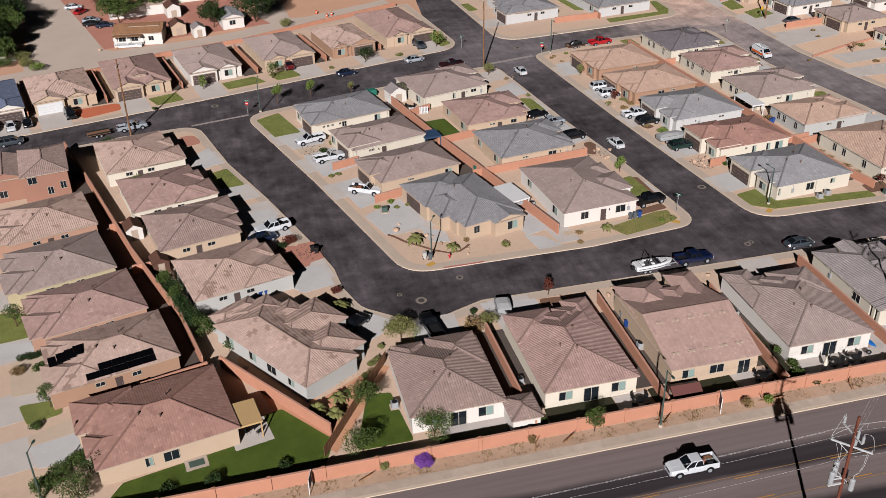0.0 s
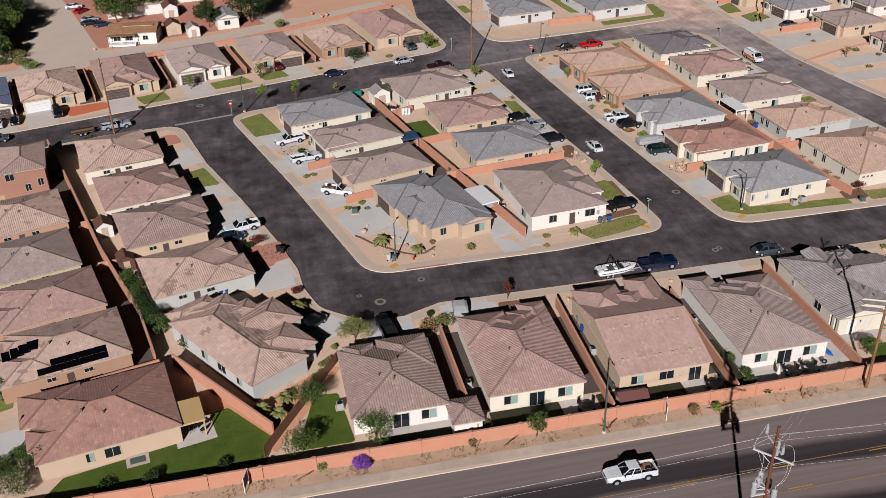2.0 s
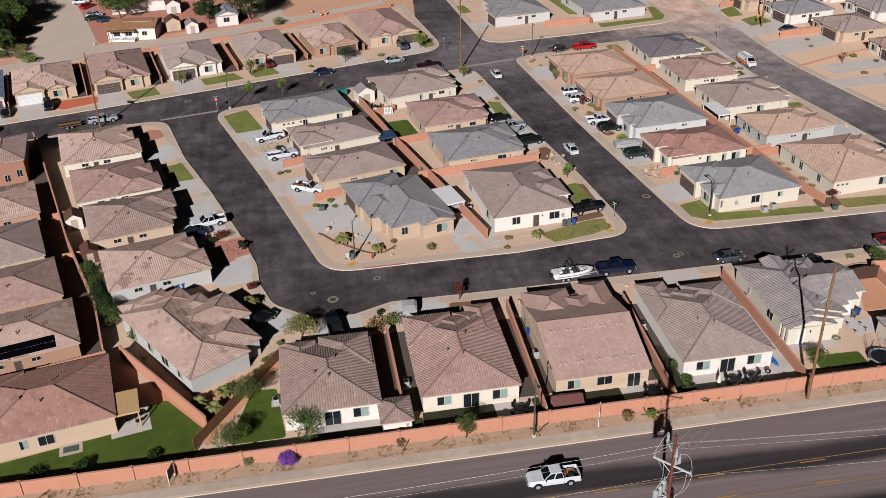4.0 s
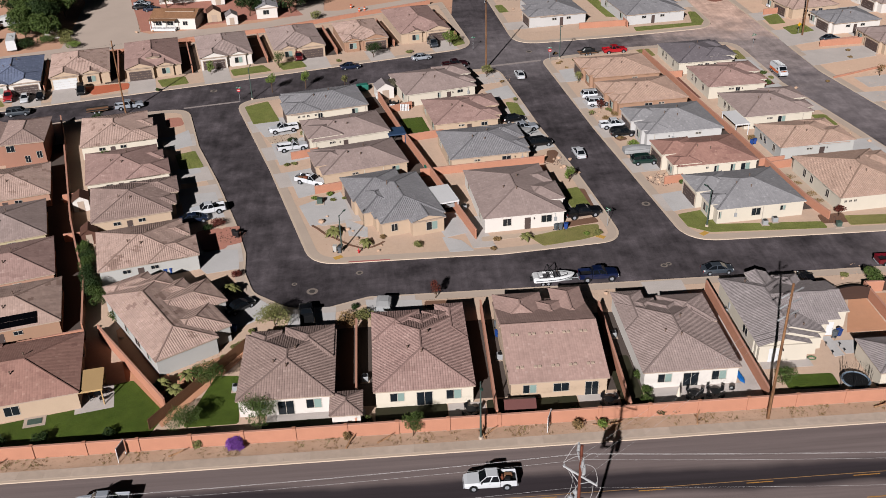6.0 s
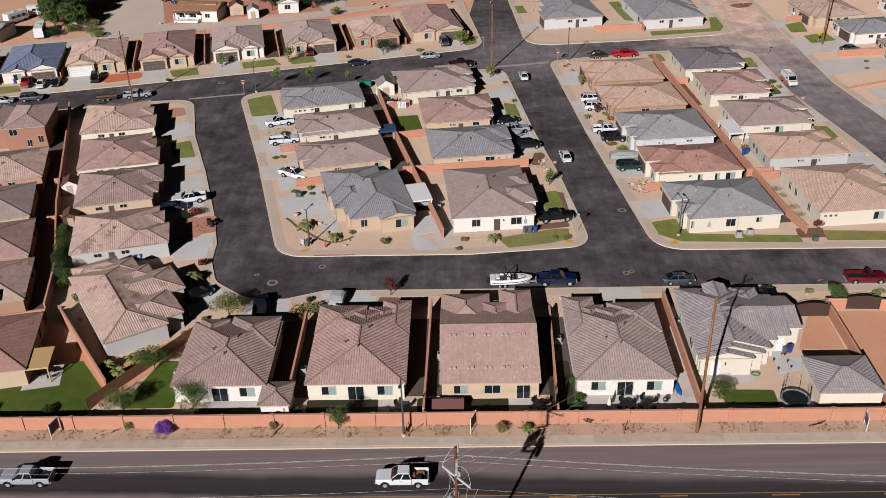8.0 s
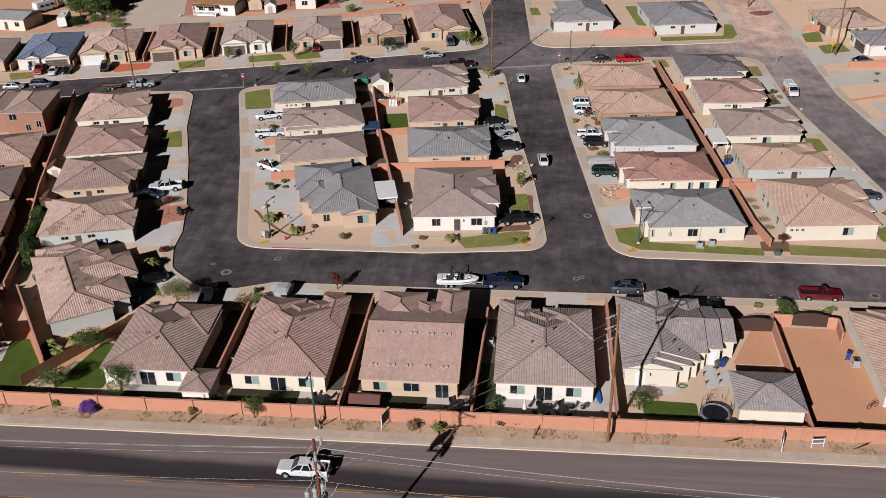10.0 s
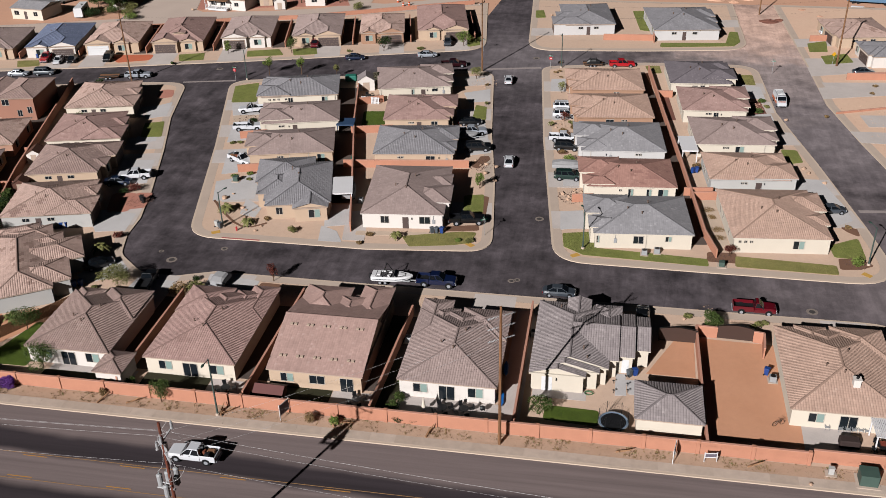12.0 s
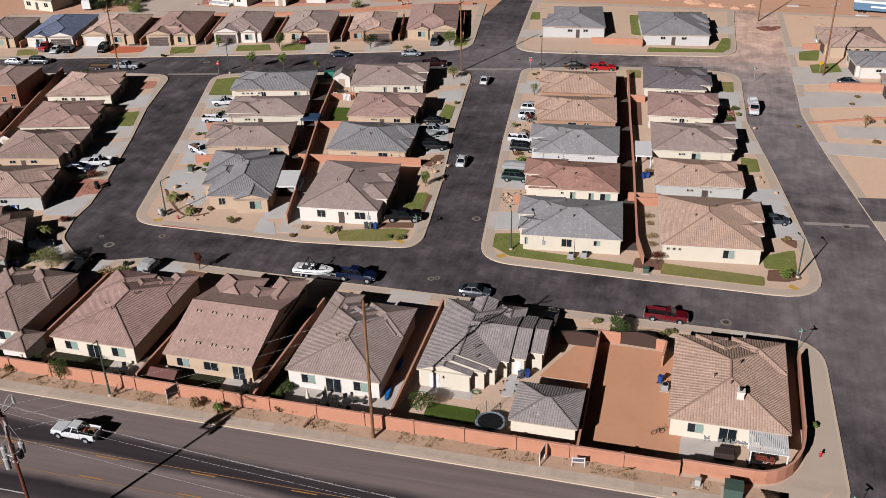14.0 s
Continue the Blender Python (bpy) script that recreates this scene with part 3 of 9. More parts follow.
def wall_lamp(root, roof_ob, wings, i, side, along):
    bm = a_box(-0.06, -0.03, 1.75, 0.06, 0.02, 2.0)
    rod(bm, (0, -0.12, 1.72), (0, -0.12, 2.02), 0.09, 0.06, 6)
    p = part("wall_lamp", bm, BLACK, root, "small black porch lamp")
    p.matrix_local = on_wall(wings, i, side, along)


def gutter(root, roof_ob, wings, i, side, along):
    p = part("downpipe", a_box(-0.05, -0.1, 0.05, 0.05, 0.0, 2.5), VINYL, root)
    p.matrix_local = on_wall(wings, i, side, along)


FITTINGS = {"window": window, "door": door, "garage": garage, "vent": vent, "meter": meter, "lamp": wall_lamp, "pipe": gutter}
E_, P_ = 2.7, 0.27


def south(w, *items):
    """Fittings of a south wall: (kind, share of its length, width, height, blind); slits are small high windows in pairs."""
    L, out = w - 2 * OVER, []
    for kind, f, *more in items:
        if kind == "slits":
            out += [("window", 0, "s", L * f + k, 0.46, 0.34, 1.75, False) for k in (-0.3, 0.3)]
        elif kind == "slit":
            out.append(("window", 0, "s", L * f, 0.42, 0.34, 1.75, False))
        elif kind == "win":
            ww, hh, bl = more
            out.append(("window", 0, "s", L * f, ww, hh, 2.15 - hh, bl))
        elif kind == "door":
            out.append(("door", 0, "s", L * f, more[0] if more else 0.9))
        else:
            out.append((kind, 0, "s", L * f))
    return tuple(out)


def front_rect(face, w, d, a0, a1, b0, b1):
    """A wing given along the front (a) and outwards from it (b)."""
    return {"e": (w + b0, a0, w + b1, a1), "w": (-b1, a0, -b0, a1), "n": (a0, d + b0, a1, d + b1), "s": (a0, -b1, a1, -b0)}[face]


def ranch(x, y, rot, w, d, face, roof, wall, label, garage_at=0.0, drive=7.0, out=1.6, entry=None, small=(), white=False, flat=False, gable=False, trim=None, extra=(), fit=(), pitch=P_, ez=E_, lift=0.22, backs=True):
    """A single-storey house with a garage wing and a lower wing on its street front, windows and a driveway."""
    L = d if face in "ew" else w
    g0 = garage_at * (L - 6.4)
    rest = (0.0, g0) if g0 > L - 6.4 - g0 else (g0 + 6.4, L)
    e0, e1 = (rest[0] + 0.4, min(rest[1] - 0.4, rest[0] + 4.4)) if rest[0] > 0.1 else (max(rest[0] + 0.4, rest[1] - 4.4), rest[1] - 0.5)
    lie = "hipgable_" + face if gable else "hip"
    wings = [(0, 0, w, d, ez, pitch, "hip"), (*front_rect(face, w, d, g0, g0 + 6.4, -6.0, out), ez + lift, pitch, lie)]
    if e1 - e0 > 2.2:
        wings.append((*front_rect(face, w, d, e0, e1, -4.6, out * 0.55), ez + lift * 0.6, pitch, lie))
    wings += extra
    fits = [("garage", 1, face, (6.4 - 2 * OVER) / 2, 4.9, white)]
    if len(wings) > 2 and not extra or e1 - e0 > 2.2:
        fits.append(("window", 2, face, (e1 - e0 - 2 * OVER) / 2, 1.7, 1.3, 0.8, True))
    back = {"e": "w", "w": "e", "n": "s", "s": "n"}[face]
    LB = L - 2 * OVER
    if backs:
        fits += [("window", 0, back, LB * 0.22, 1.7, 1.2, 0.9, True), ("window", 0, back, LB * 0.8, 1.8, 1.3, 0.8, True)]
    if back == "s":
        fits.append(("window", 0, back, LB * 0.5, 1.9, 2.0, 0.05, False))
    elif face != "s" and not any(f[1:3] == (0, "s") for f in fit):
        fits += [("window", 0, "s", (w - 2 * OVER) * f, 1.1, 0.55, 1.5, False) for f in (0.3, 0.62)] + [("door", 0, "s", (w - 2 * OVER) * 0.46, 0.9)]
    fits += list(fit)
    root = house(x, y, rot, wings, roof, wall, label, fits, trim, flat)
    rise = min(w, d) / 2 * pitch
    for fx, fy in ((0.36, 0.42), (0.58, 0.6), (0.5, 0.34)):
        px, py = w * fx, d * fy
        edge = min(px, w - px, py, d - py)
        vent(root, root, wings, px, py, ez + edge * pitch, 0.08, 0.35)
    if drive:
        m = GRID @ pose(x, y, 0, 0, 0, rot)
        r = front_rect(face, w, d, g0 + 0.2, g0 + 6.2, out - 0.5, out - 0.4)
        way = m.to_3x3() @ Vector({"e": (1, 0, 0), "w": (-1, 0, 0), "n": (0, 1, 0), "s": (0, -1, 0)}[face])
        near = {"e": ((r[0], r[1]), (r[0], r[3])), "w": ((r[2], r[1]), (r[2], r[3])), "n": ((r[0], r[1]), (r[2], r[1])), "s": ((r[0], r[3]), (r[2], r[3]))}[face]
        a, b = [m @ Vector((*p, 0)) for p in near]
        pts = [a.xy, (a + way * reach(a.x, a.y, way.x, way.y, 16)).xy, (b + way * reach(b.x, b.y, way.x, way.y, 16)).xy, b.xy]
        back_ = GRID.inverted()
        pts = [(back_ @ Vector((*p, 0))).xy for p in pts]
        tagged(slab("driveway", [tuple(p) for p in pts], 0.1, 0.152, DRIVE), "pale concrete driveway before a garage", "driveway", kind="structure")
    return root


H1 = "single-storey stucco house with a tile hip roof"
# front row, backs to the boulevard
ranch(15.0, 84.4, 0, 11.8, 13.6, "n", "brown", "white", "brown-tiled single-storey house with white stucco walls", 0.95, 9, 0.9,
      extra=((11.3, -3.5, 15.2, 1.0, 2.4, 0.3, "hip"),))
ranch(31.5, 84.4, 0, 12.4, 16.2, "n", "pink", "cream", "reddish-tiled single-storey house with cream stucco walls", 0.0, 8, 0.6, extra=((8.6, 10, 12.4, 18.2, E_, P_, "hip"), (4.2, 10.0, 8.9, 15.4, 3.1, P_, "hip")))
house(48.0, 84.3, 0, [(0, 0, 12.4, 18.0, E_, P_, "gable_x"), (0.1, 11, 6.6, 18.6, E_ + 0.75, 0.34, "hip"), (8.0, 11, 12.3, 19.4, E_ + 0.75, 0.34, "hip"), (5.6, 11.4, 9.0, 16.0, 3.7, 0.25, "hip")], "rose", "tan",
      "rose-tan-tiled gabled single-storey house with tan stucco walls", [("window", 0, "s", 2.3, 1.6, 1.2, 0.9, True), ("window", 0, "s", 6.2, 1.9, 1.2, 0.9), ("window", 0, "s", 10, 1.6, 2.0, 0.05),
      ("garage", 1, "n", 2.7, 4.6)], None, True)
ranch(64.6, 84.7, 0, 12.3, 15.6, "n", "taupe", "white", "taupe-tiled single-storey house with white stucco walls", 1.0, 8, 0.7, extra=((0, 9, 4.2, 18.2, E_, P_, "hip"), (4.0, 9.6, 8.6, 14.9, 3.1, P_, "hip"), (7.5, 9.5, 11.4, 15.2, 3.0, P_, "hip")))
house(80.4, 88.4, 0, [(0, 0, 6.9, 1.05, E_, P_, "gable_y"), (0, 1.05, 8.5, 2.1, E_, P_, "gable_y"), (0, 2.1, 9.6, 16.2, E_, P_, "hipgable_s"), (4.8, 3.9, 10.8, 15.0, E_, P_, "gable_x"),
                      (9.0, 4.85, 12.8, 14.5, E_ - 0.01, P_, "gable_x"), (11.4, 6.5, 14.75, 14.1, E_ - 0.02, P_, "gable_x"), (3.8, 9.5, 6.9, 16.6, 3.25, 0.3, "gable_y"), (7.6, 10.8, 11.0, 15.9, 2.95, 0.3, "hip")], "grey", "ivory",
      "grey-tiled single-storey house with stepped gables", [("door", 0, "s", 1.95, 1.3, 2.1, WHITE), ("lamp", 0, "s", 3.1), ("window", 2, "w", 10.6, 1.6, 1.2, 0.9), ("door", 4, "s", 2.4, 0.9, 2.05, WHITE), ("meter", 2, "w", 4.5),
      ("vent", 6.4, 4.6, E_ + 0.8, 0.07, 0.5), ("vent", 6.9, 3.0, E_ + 0.6, 0.07, 0.4), ("vent", 3.0, 14.0, E_ + 0.6, 0.07, 0.35)], WALL["ivory"])
ranch(110.9, 86.1, 0, 13.3, 16.9, "n", "sand", "cream", "tan-tiled single-storey corner house with cream stucco walls", 1.0, 7, 0.5, extra=((3.6, 11.0, 8.4, 16.2, 3.05, P_, "hip"), (7.2, 11, 10.6, 16.0, 3.0, P_, "hip")))
house(93.2, 81.8, 0, [(0, 0, 7.9, 7.2, 2.55, 0.3, "hip")], "grey", "cream", "small grey-tiled detached garage with cream walls", [("garage", 0, "n", 3.5, 4.6)])

# middle block
ranch(16.2, 173.0, 13.5, 16, 12.2, "w", "slate", "cream", "slate-tiled single-storey house with cream stucco walls", 0.0, 8, 1.0, fit=south(16, ("slit", 0.09), ("slit", 0.15), ("slit", 0.21), ("slit", 0.31), ("win", 0.37, 0.9, 1.0, False), ("win", 0.83, 1.2, 1.9, True), ("pipe", 0.97)))
ranch(21.1, 159.2, 14.6, 15.2, 10.9, "w", "taupe", "ivory", "taupe-tiled single-storey house with ivory stucco walls", 0.15, 9, 0.6, flat=True, lift=0.48, trim=WALL["ivory"], fit=south(15.2, ("slits", 0.245), ("lamp", 0.34), ("door", 0.42), ("pipe", 0.03)))
ranch(23.5, 144.9, 14, 15.6, 11.3, "w", "taupe", "tan", "taupe-tiled single-storey house with tan stucco walls", 0.6, 9, 0.8, flat=True, lift=0.48, trim=WALL["tan"], fit=south(15.6, ("slits", 0.37), ("win", 0.86, 1.3, 1.5, True), ("pipe", 0.48), ("pipe", 0.71)))
house(31.4, 124.2, 14.5, [(2.3, 1.5, 13.1, 17.6, E_, P_, "hip"), (0, 10.4, 10.0, 19.9, E_ + 0.05, P_, "hip"), (0.5, 6.0, 7.4, 14.5, E_ - 0.04, P_, "hip"), (6.9, 0.1, 12.7, 8.5, E_ - 0.06, P_, "hipgable_s"), (1.9, 3.8, 7.0, 9.5, E_ - 0.2, P_, "hip")], "slate", "tan",
      "slate-tiled corner house with tan stucco walls and stepped hips", [("garage", 1, "w", 4.3, 4.9), ("window", 3, "s", 3.2, 1.8, 1.4, 0.7, True), ("window", 2, "w", 2.0, 1.0, 1.3, 0.8), ("window", 0, "s", 2.0, 1.0, 1.2, 0.9), ("door", 4, "w", 1.6, 1.0), ("window", 0, "e", 5.0, 1.6, 1.2, 0.9), ("vent", 7.6, 10.0, E_ + 1.3, 0.08, 0.35), ("vent", 6.4, 12.4, E_ + 1.4, 0.08, 0.35)], None, False)
ranch(39.4, 180.6, 14, 15.6, 13.5, "e", "taupe", "ivory", "taupe-tiled single-storey house with ivory stucco walls", 0.9, 7, 1.0, flat=True, lift=0.48, trim=WALL["ivory"], fit=south(15.6, ("win", 0.47, 0.6, 1.1, True), ("door", 0.615), ("lamp", 0.67), ("win", 0.78, 1.2, 0.6, False), ("meter", 0.9), ("pipe", 0.02)))
ranch(44.3, 164.4, 8, 13.0, 13.4, "e", "pink", "tan", "pinkish-tiled single-storey house with tan stucco walls", 0.8, 8, 1.4, flat=True, lift=0.48, trim=WALL["tan"], fit=south(13.0, ("slits", 0.415), ("door", 0.54), ("win", 0.78, 1.2, 0.7, False)))
ranch(46.1, 148.4, 7.5, 14.8, 13.2, "e", "slate", "tan", "slate-tiled single-storey house with tan stucco walls", 0.9, 8, 0.6, fit=south(14.8, ("slits", 0.33), ("win", 0.71, 1.6, 1.2, False), ("lamp", 0.82), ("meter", 0.92), ("pipe", 0.98)))
ranch(49.5, 125.85, 5, 13.5, 18.1, "e", "taupe", "white", "taupe-tiled corner house with white stucco walls", 0.3, 8, 0.8, flat=True, lift=0.48, trim=WALL["white"], fit=south(13.5, ("win", 0.28, 1.3, 1.2, False), ("door", 0.54, 1.0), ("lamp", 0.62), ("win", 0.78, 1.7, 1.2, False), ("meter", 0.89)))
# east block
for x, y, rot, w, d, face, rf, wl, lab, ga, fl, ft in (
    (79.8, 185.2, 5.2, 15, 13.0, "w", "sand", "brown", "tan-tiled house with brown stucco walls", 0.85, 0, (("slits", 0.62),)),
    (81.6, 170.3, 6.3, 15, 12.8, "w", "sand", "brown", "tan-tiled house with brown stucco walls", 0.85, 0, (("win", 0.43, 1.5, 1.1, False), ("slits", 0.62))),
    (83.3, 154.9, 5, 15.2, 13.5, "w", "ash", "pale", "ash-grey-tiled house with pale grey stucco walls", 0.8, 1, (("slits", 0.685), ("meter", 0.345), ("lamp", 0.29), ("pipe", 0.1))),
    (85.0, 140.5, 5.2, 15, 11.4, "w", "red", "cream", "red-tiled house with cream stucco walls", 0.9, 1, (("slit", 0.37), ("win", 0.49, 0.8, 1.3, True), ("win", 0.7, 0.8, 1.3, True), ("win", 0.86, 1.6, 1.9, True))),
    (86.8, 124.5, 5.3, 15.2, 12.9, "w", "ash", "ivory", "ash-grey-tiled house with ivory stucco walls", 0.9, 1, (("win", 0.45, 1.5, 1.25, False), ("win", 0.76, 0.9, 0.8, True), ("win", 0.03, 0.4, 1.2, True), ("meter", 0.21), ("pipe", 0.53))),
    (100.0, 191.5, 4.5, 12.8, 14, "e", "dark", "ivory", "dark-grey-tiled house with ivory stucco walls", 0.2, 1, (("slits", 0.4), ("win", 0.53, 0.9, 0.7, False), ("slits", 0.7))),
    (102.0, 176.6, 4, 12.6, 13, "e", "pink", "ivory", "pinkish-tiled house with ivory stucco walls", 0.9, 1, (("slits", 0.4), ("win", 0.52, 0.9, 0.8, False), ("lamp", 0.6))),
    (103.9, 160.4, 5.2, 14.3, 13, "e", "taupe", "ivory", "taupe-tiled house with ivory stucco walls", 0.9, 1, (("slits", 0.37), ("win", 0.55, 1.5, 1.4, True), ("pipe", 0.87))),
    (105.4, 145.9, 5.2, 13.4, 11.1, "e", "sand", "grey", "tan-tiled house with grey stucco walls", 0.0, 0, (("slits", 0.43), ("door", 0.62, 1.0), ("lamp", 0.69))),
    (107.65, 125.95, 5.4, 14.7, 16.5, "e", "sand", "ivory", "tan-tiled house with ivory stucco walls", 0.85, 0, (("slit", 0.06), ("slit", 0.12), ("slit", 0.18), ("win", 0.68, 1.6, 1.3, True)))):
    side = [("window", 0, "w", d * f, 0.9, 1.3, 0.8, False) for f in (0.25, 0.4, 0.72)] if face == "e" else []
    ranch(x, y, rot, w, d, face, rf, wl, lab, ga, 7.0, 1.2, flat=bool(fl), lift=0.48 if fl else 0.3, trim=WALL[wl], fit=(*south(w, *ft), *side), backs=not side)
# west side of the estate
for x, y, rot, w, d, face, rf, wl, lab, ga, fl in (
    (-22.4, 162.2, 12, 12.6, 15, "e", "tan", "cream", "tan-tiled house with cream stucco walls", 0.0, 0), (-17.5, 146.0, 13.5, 12.8, 13.7, "e", "pink", "cream", "pinkish-tiled house with cream stucco walls", 0.0, 1),
    (-13.2, 131.8, 13.5, 12.8, 13.2, "e", "brown", "tan", "brown-tiled house with tan stucco walls", 1.0, 0), (-8.6, 116.4, 14, 13.2, 12.7, "e", "tan", "grey", "tan-tiled house with pale grey stucco walls", 0.0, 0),
    (-25.0, 100.8, 14, 14.7, 11.9, "w", "tan", "brown", "tan-tiled house with black solar panels on its roof", 0.0, 1), (-28.3, 113.0, 16, 14, 12, "w", "pink", "clay", "pinkish-tiled house with clay stucco walls", 0.1, 1),
    (-32.9, 125.4, 16, 14, 13, "w", "taupe", "olive", "taupe-tiled house with olive stucco walls", 0.1, 1), (-36.2, 140.4, 15, 13.8, 13.2, "w", "tan", "clay", "tan-tiled house with clay stucco walls", 0.1, 0)):
    ranch(x, y, rot, w, d, face, rf, wl, lab, ga, 7.5, 1.6, flat=bool(fl), lift=0.03)
ranch(-20.2, 85.1, 11, 16.2, 13.2, "w", "red", "tan", "red-tiled house with tan stucco walls", 1.0, 8.0, 1.2, flat=True, fit=(("window", 0, "s", 7.9, 1.7, 1.3, 0.8), ("window", 0, "s", 5.4, 0.8, 1.2, 0.9, True)))
# cul-de-sac house, turned towards the bulb
house(4.1, 93.5, 32, [(-0.2, 0, 8.6, 19.5, E_, P_, "hip"), (3, 1.5, 11.2, 8.6, E_, P_, "hip"), (3, 7.5, 13.4, 14.6, E_ - 0.05, P_, "hip"), (2.5, 12.6, 10.8, 17.0, E_ - 0.08, P_, "hip"), (2.2, 15.5, 9.4, 20.4, E_ - 0.1, P_, "hip"), (0.6, 18.4, 7.4, 22.0, E_ - 0.15, 0.3, "hip")],
      "tan", "grey", "tan-tiled house of many hips with grey walls", [("window", 0, "w", 3, 1.6, 1.2, 0.9, True), ("window", 0, "w", 8, 1.4, 1.2, 0.9, True), ("window", 0, "w", 12, 1.8, 1.2, 0.9), ("window", 0, "w", 16, 1.2, 1.0, 1.0, True), ("garage", 2, "e", 3.0, 4.8)], None, False)
use_grid("streets")
# two-storey house in the far west
house(-46.0, 157.5, 10, [(5.6, 0, 13.6, 12.4, 4.9, 0.3, "hip"), (-0.5, 1.8, 6.4, 12.0, 4.3, 0.33, "gable_y")], "brown", "rust", "two-storey clay stucco house with pinkish tile gables",
      [("window", 0, "s", 1.6, 1.4, 1.2, 3.3), ("window", 0, "s", 4.2, 0.9, 1.3, 0.9), ("window", 0, "s", 6.4, 0.9, 1.3, 1.6), ("window", 1, "s", 2.6, 1.2, 1.2, 0.9)])
use_grid("lots")
# far side of the cross street
for x, y, rot, w, d, rf, wl, lab, ga, wh in (
    (-82, 189.0, 13, 13, 17, "taupe", "tan", "taupe-tiled house with tan stucco walls", 1, 0), (-67.0, 193.6, 13, 12.6, 17, "taupe", "tan", "taupe-tiled house with tan stucco walls", 0, 0),
    (-52.3, 197.4, 13, 12.4, 18.5, "blue", "white", "blue-grey-tiled house with white stucco walls", 1, 0), (-38.8, 201.6, 13, 13.0, 17, "tan", "tan", "tan-tiled house with a white garage door", 0, 1),
    (-22.9, 204.8, 12, 12.5, 19.5, "pink", "tan", "pinkish-tiled house with a small dormer", 0, 0), (-7.0, 209.8, 12, 12.2, 17.2, "taupe", "white", "taupe-tiled house with pale stucco walls", 0, 0),
    (9.8, 213.4, 12, 12.2, 17.5, "taupe", "tan", "taupe-tiled house with tan stucco walls", 1, 0), (26.0, 217.2, 12, 11, 15.6, "tan", "brown", "tan-tiled house with brown stucco walls", 1, 0),
    (39.8, 221.2, 12, 12.6, 21, "pink", "tan", "pinkish-tiled house with tan stucco walls", 1, 0)):
    ranch(x, y, rot, w, d, "s", rf, wl, lab, ga, 5.0, 0.9, white=bool(wh), flat=rf == "pink", gable=True, pitch=0.33, extra=((4.7, 2.4, 7.9, 6.0, 4.1, 0.12, "gable_y"),) if "dormer" in lab else ())
ranch(75.5, 229.5, 9, 12.5, 18, "w", "slate", "pale", "slate-tiled house with pale grey stucco walls", 0.0, 7, 3.0, flat=True)
ranch(97.1, 227.6, 8, 16, 19, "e", "slate", "pale", "slate-tiled house with pale grey stucco walls and a lawn", 0.8, 5, 0.8, flat=True)
use_grid("streets")
for x, y, rot, w, d, rf, wl in ((134.0, 230.0, 12, 13.5, 15, "tan", "tan"), (139.5, 217.0, 10, 13, 11, "slate", "white"), (145.0, 201.2, 8, 13, 12.5, "taupe", "tan"), (150, 183.0, 8, 13, 13, "pink", "cream"), (158, 232, 12, 13, 15, "taupe", "white"), (161, 214, 10, 13, 13, "grey", "white")):
    ranch(x, y, rot, w, d, "w", rf, wl, H1, 0.2, 6, 0.8, flat=True)


# ---- lawns and soils ----
def lawn_mat(name, c, c2):
    m = Mat(name, 0.9)
    a = m.ramp(m.noise(0.5, 4, 0.7), (0.3, c), (0.7, c2))
    a = m.mix(1.0, a, m.ramp(m.noise(0.22, 5, 0.7), (0.36, 0.74), (0.64, 1.14)), "MULTIPLY")
    g = m.noise(16, 2, 0.8)
    m.colour(m.mix(0.5, a, m.ramp(g, (0.3, scaled(c, 0.55)), (0.7, scaled(c2, 1.4)))))
    m.bump(g, 0.8, 0.08)
    return m.done()


GRASS = lawn_mat("lawn_grass", srgb(118, 130, 58), srgb(158, 158, 88))
GRASS_DEEP = lawn_mat("deep_green_lawn", srgb(68, 92, 26), srgb(104, 120, 44))
GRASS_DRY = lawn_mat("dry_lawn_grass", srgb(128, 132, 66), srgb(176, 162, 100))


def lawn(pts, dry=False, r=0.5, deep=False):
    tagged(slab("lawn", fillet(pts, r, 3), 0.1, 0.175, GRASS_DRY if dry else GRASS_DEEP if deep else GRASS), "dry patchy lawn" if dry else "short green lawn of a front yard", "lawn", kind="stuff")


lawn([(-22, 80.6), (2.5, 81.2), (4.0, 85.4), (-1.6, 92.5), (-4.4, 91.6), (-4.1, 88.0), (-20, 84.0)], deep=True)
lawn([(-39.6, 123.5), (-34.7, 122.3), (-33.7, 116.4), (-38.2, 115.6)])
lawn([(-33.6, 101.1), (-28.5, 101.2), (-28.0, 98.3), (-32.0, 97.0)])
lawn([(9.0, 92.6), (12.0, 92.4), (13.2, 83.0), (6.4, 82.8)], deep=True)
lawn([(0.6, 185.0), (5.2, 187.8), (8.9, 176.6), (3.6, 175.5)])
lawn([(33.2, 175.0), (37.9, 175.8), (39.6, 167.2), (35.0, 166.6)], deep=True)
lawn([(60.9, 140.6), (64.2, 141.6), (65.2, 134.7), (61.9, 134.0)])
lawn([(53.6, 125.0), (62.8, 128.0), (65.3, 128.1), (64.9, 124.6), (62, 123.4), (55.5, 121.9)], True)
lawn([(78.8, 130.2), (84.0, 131.6), (84.2, 126.4), (101.2, 125.8), (101.4, 123.6), (82.6, 123.9), (79.4, 126.0)])
lawn([(105.4, 127.4), (120.0, 127.0), (120.0, 124.3), (105.2, 124.2)], True)
lawn([(119.6, 133.0), (124.4, 136.2), (124.6, 129.5), (120.0, 129.5)])
lawn([(115.7, 168.8), (118.6, 168.8), (119.2, 163.5), (116.2, 162.3)])
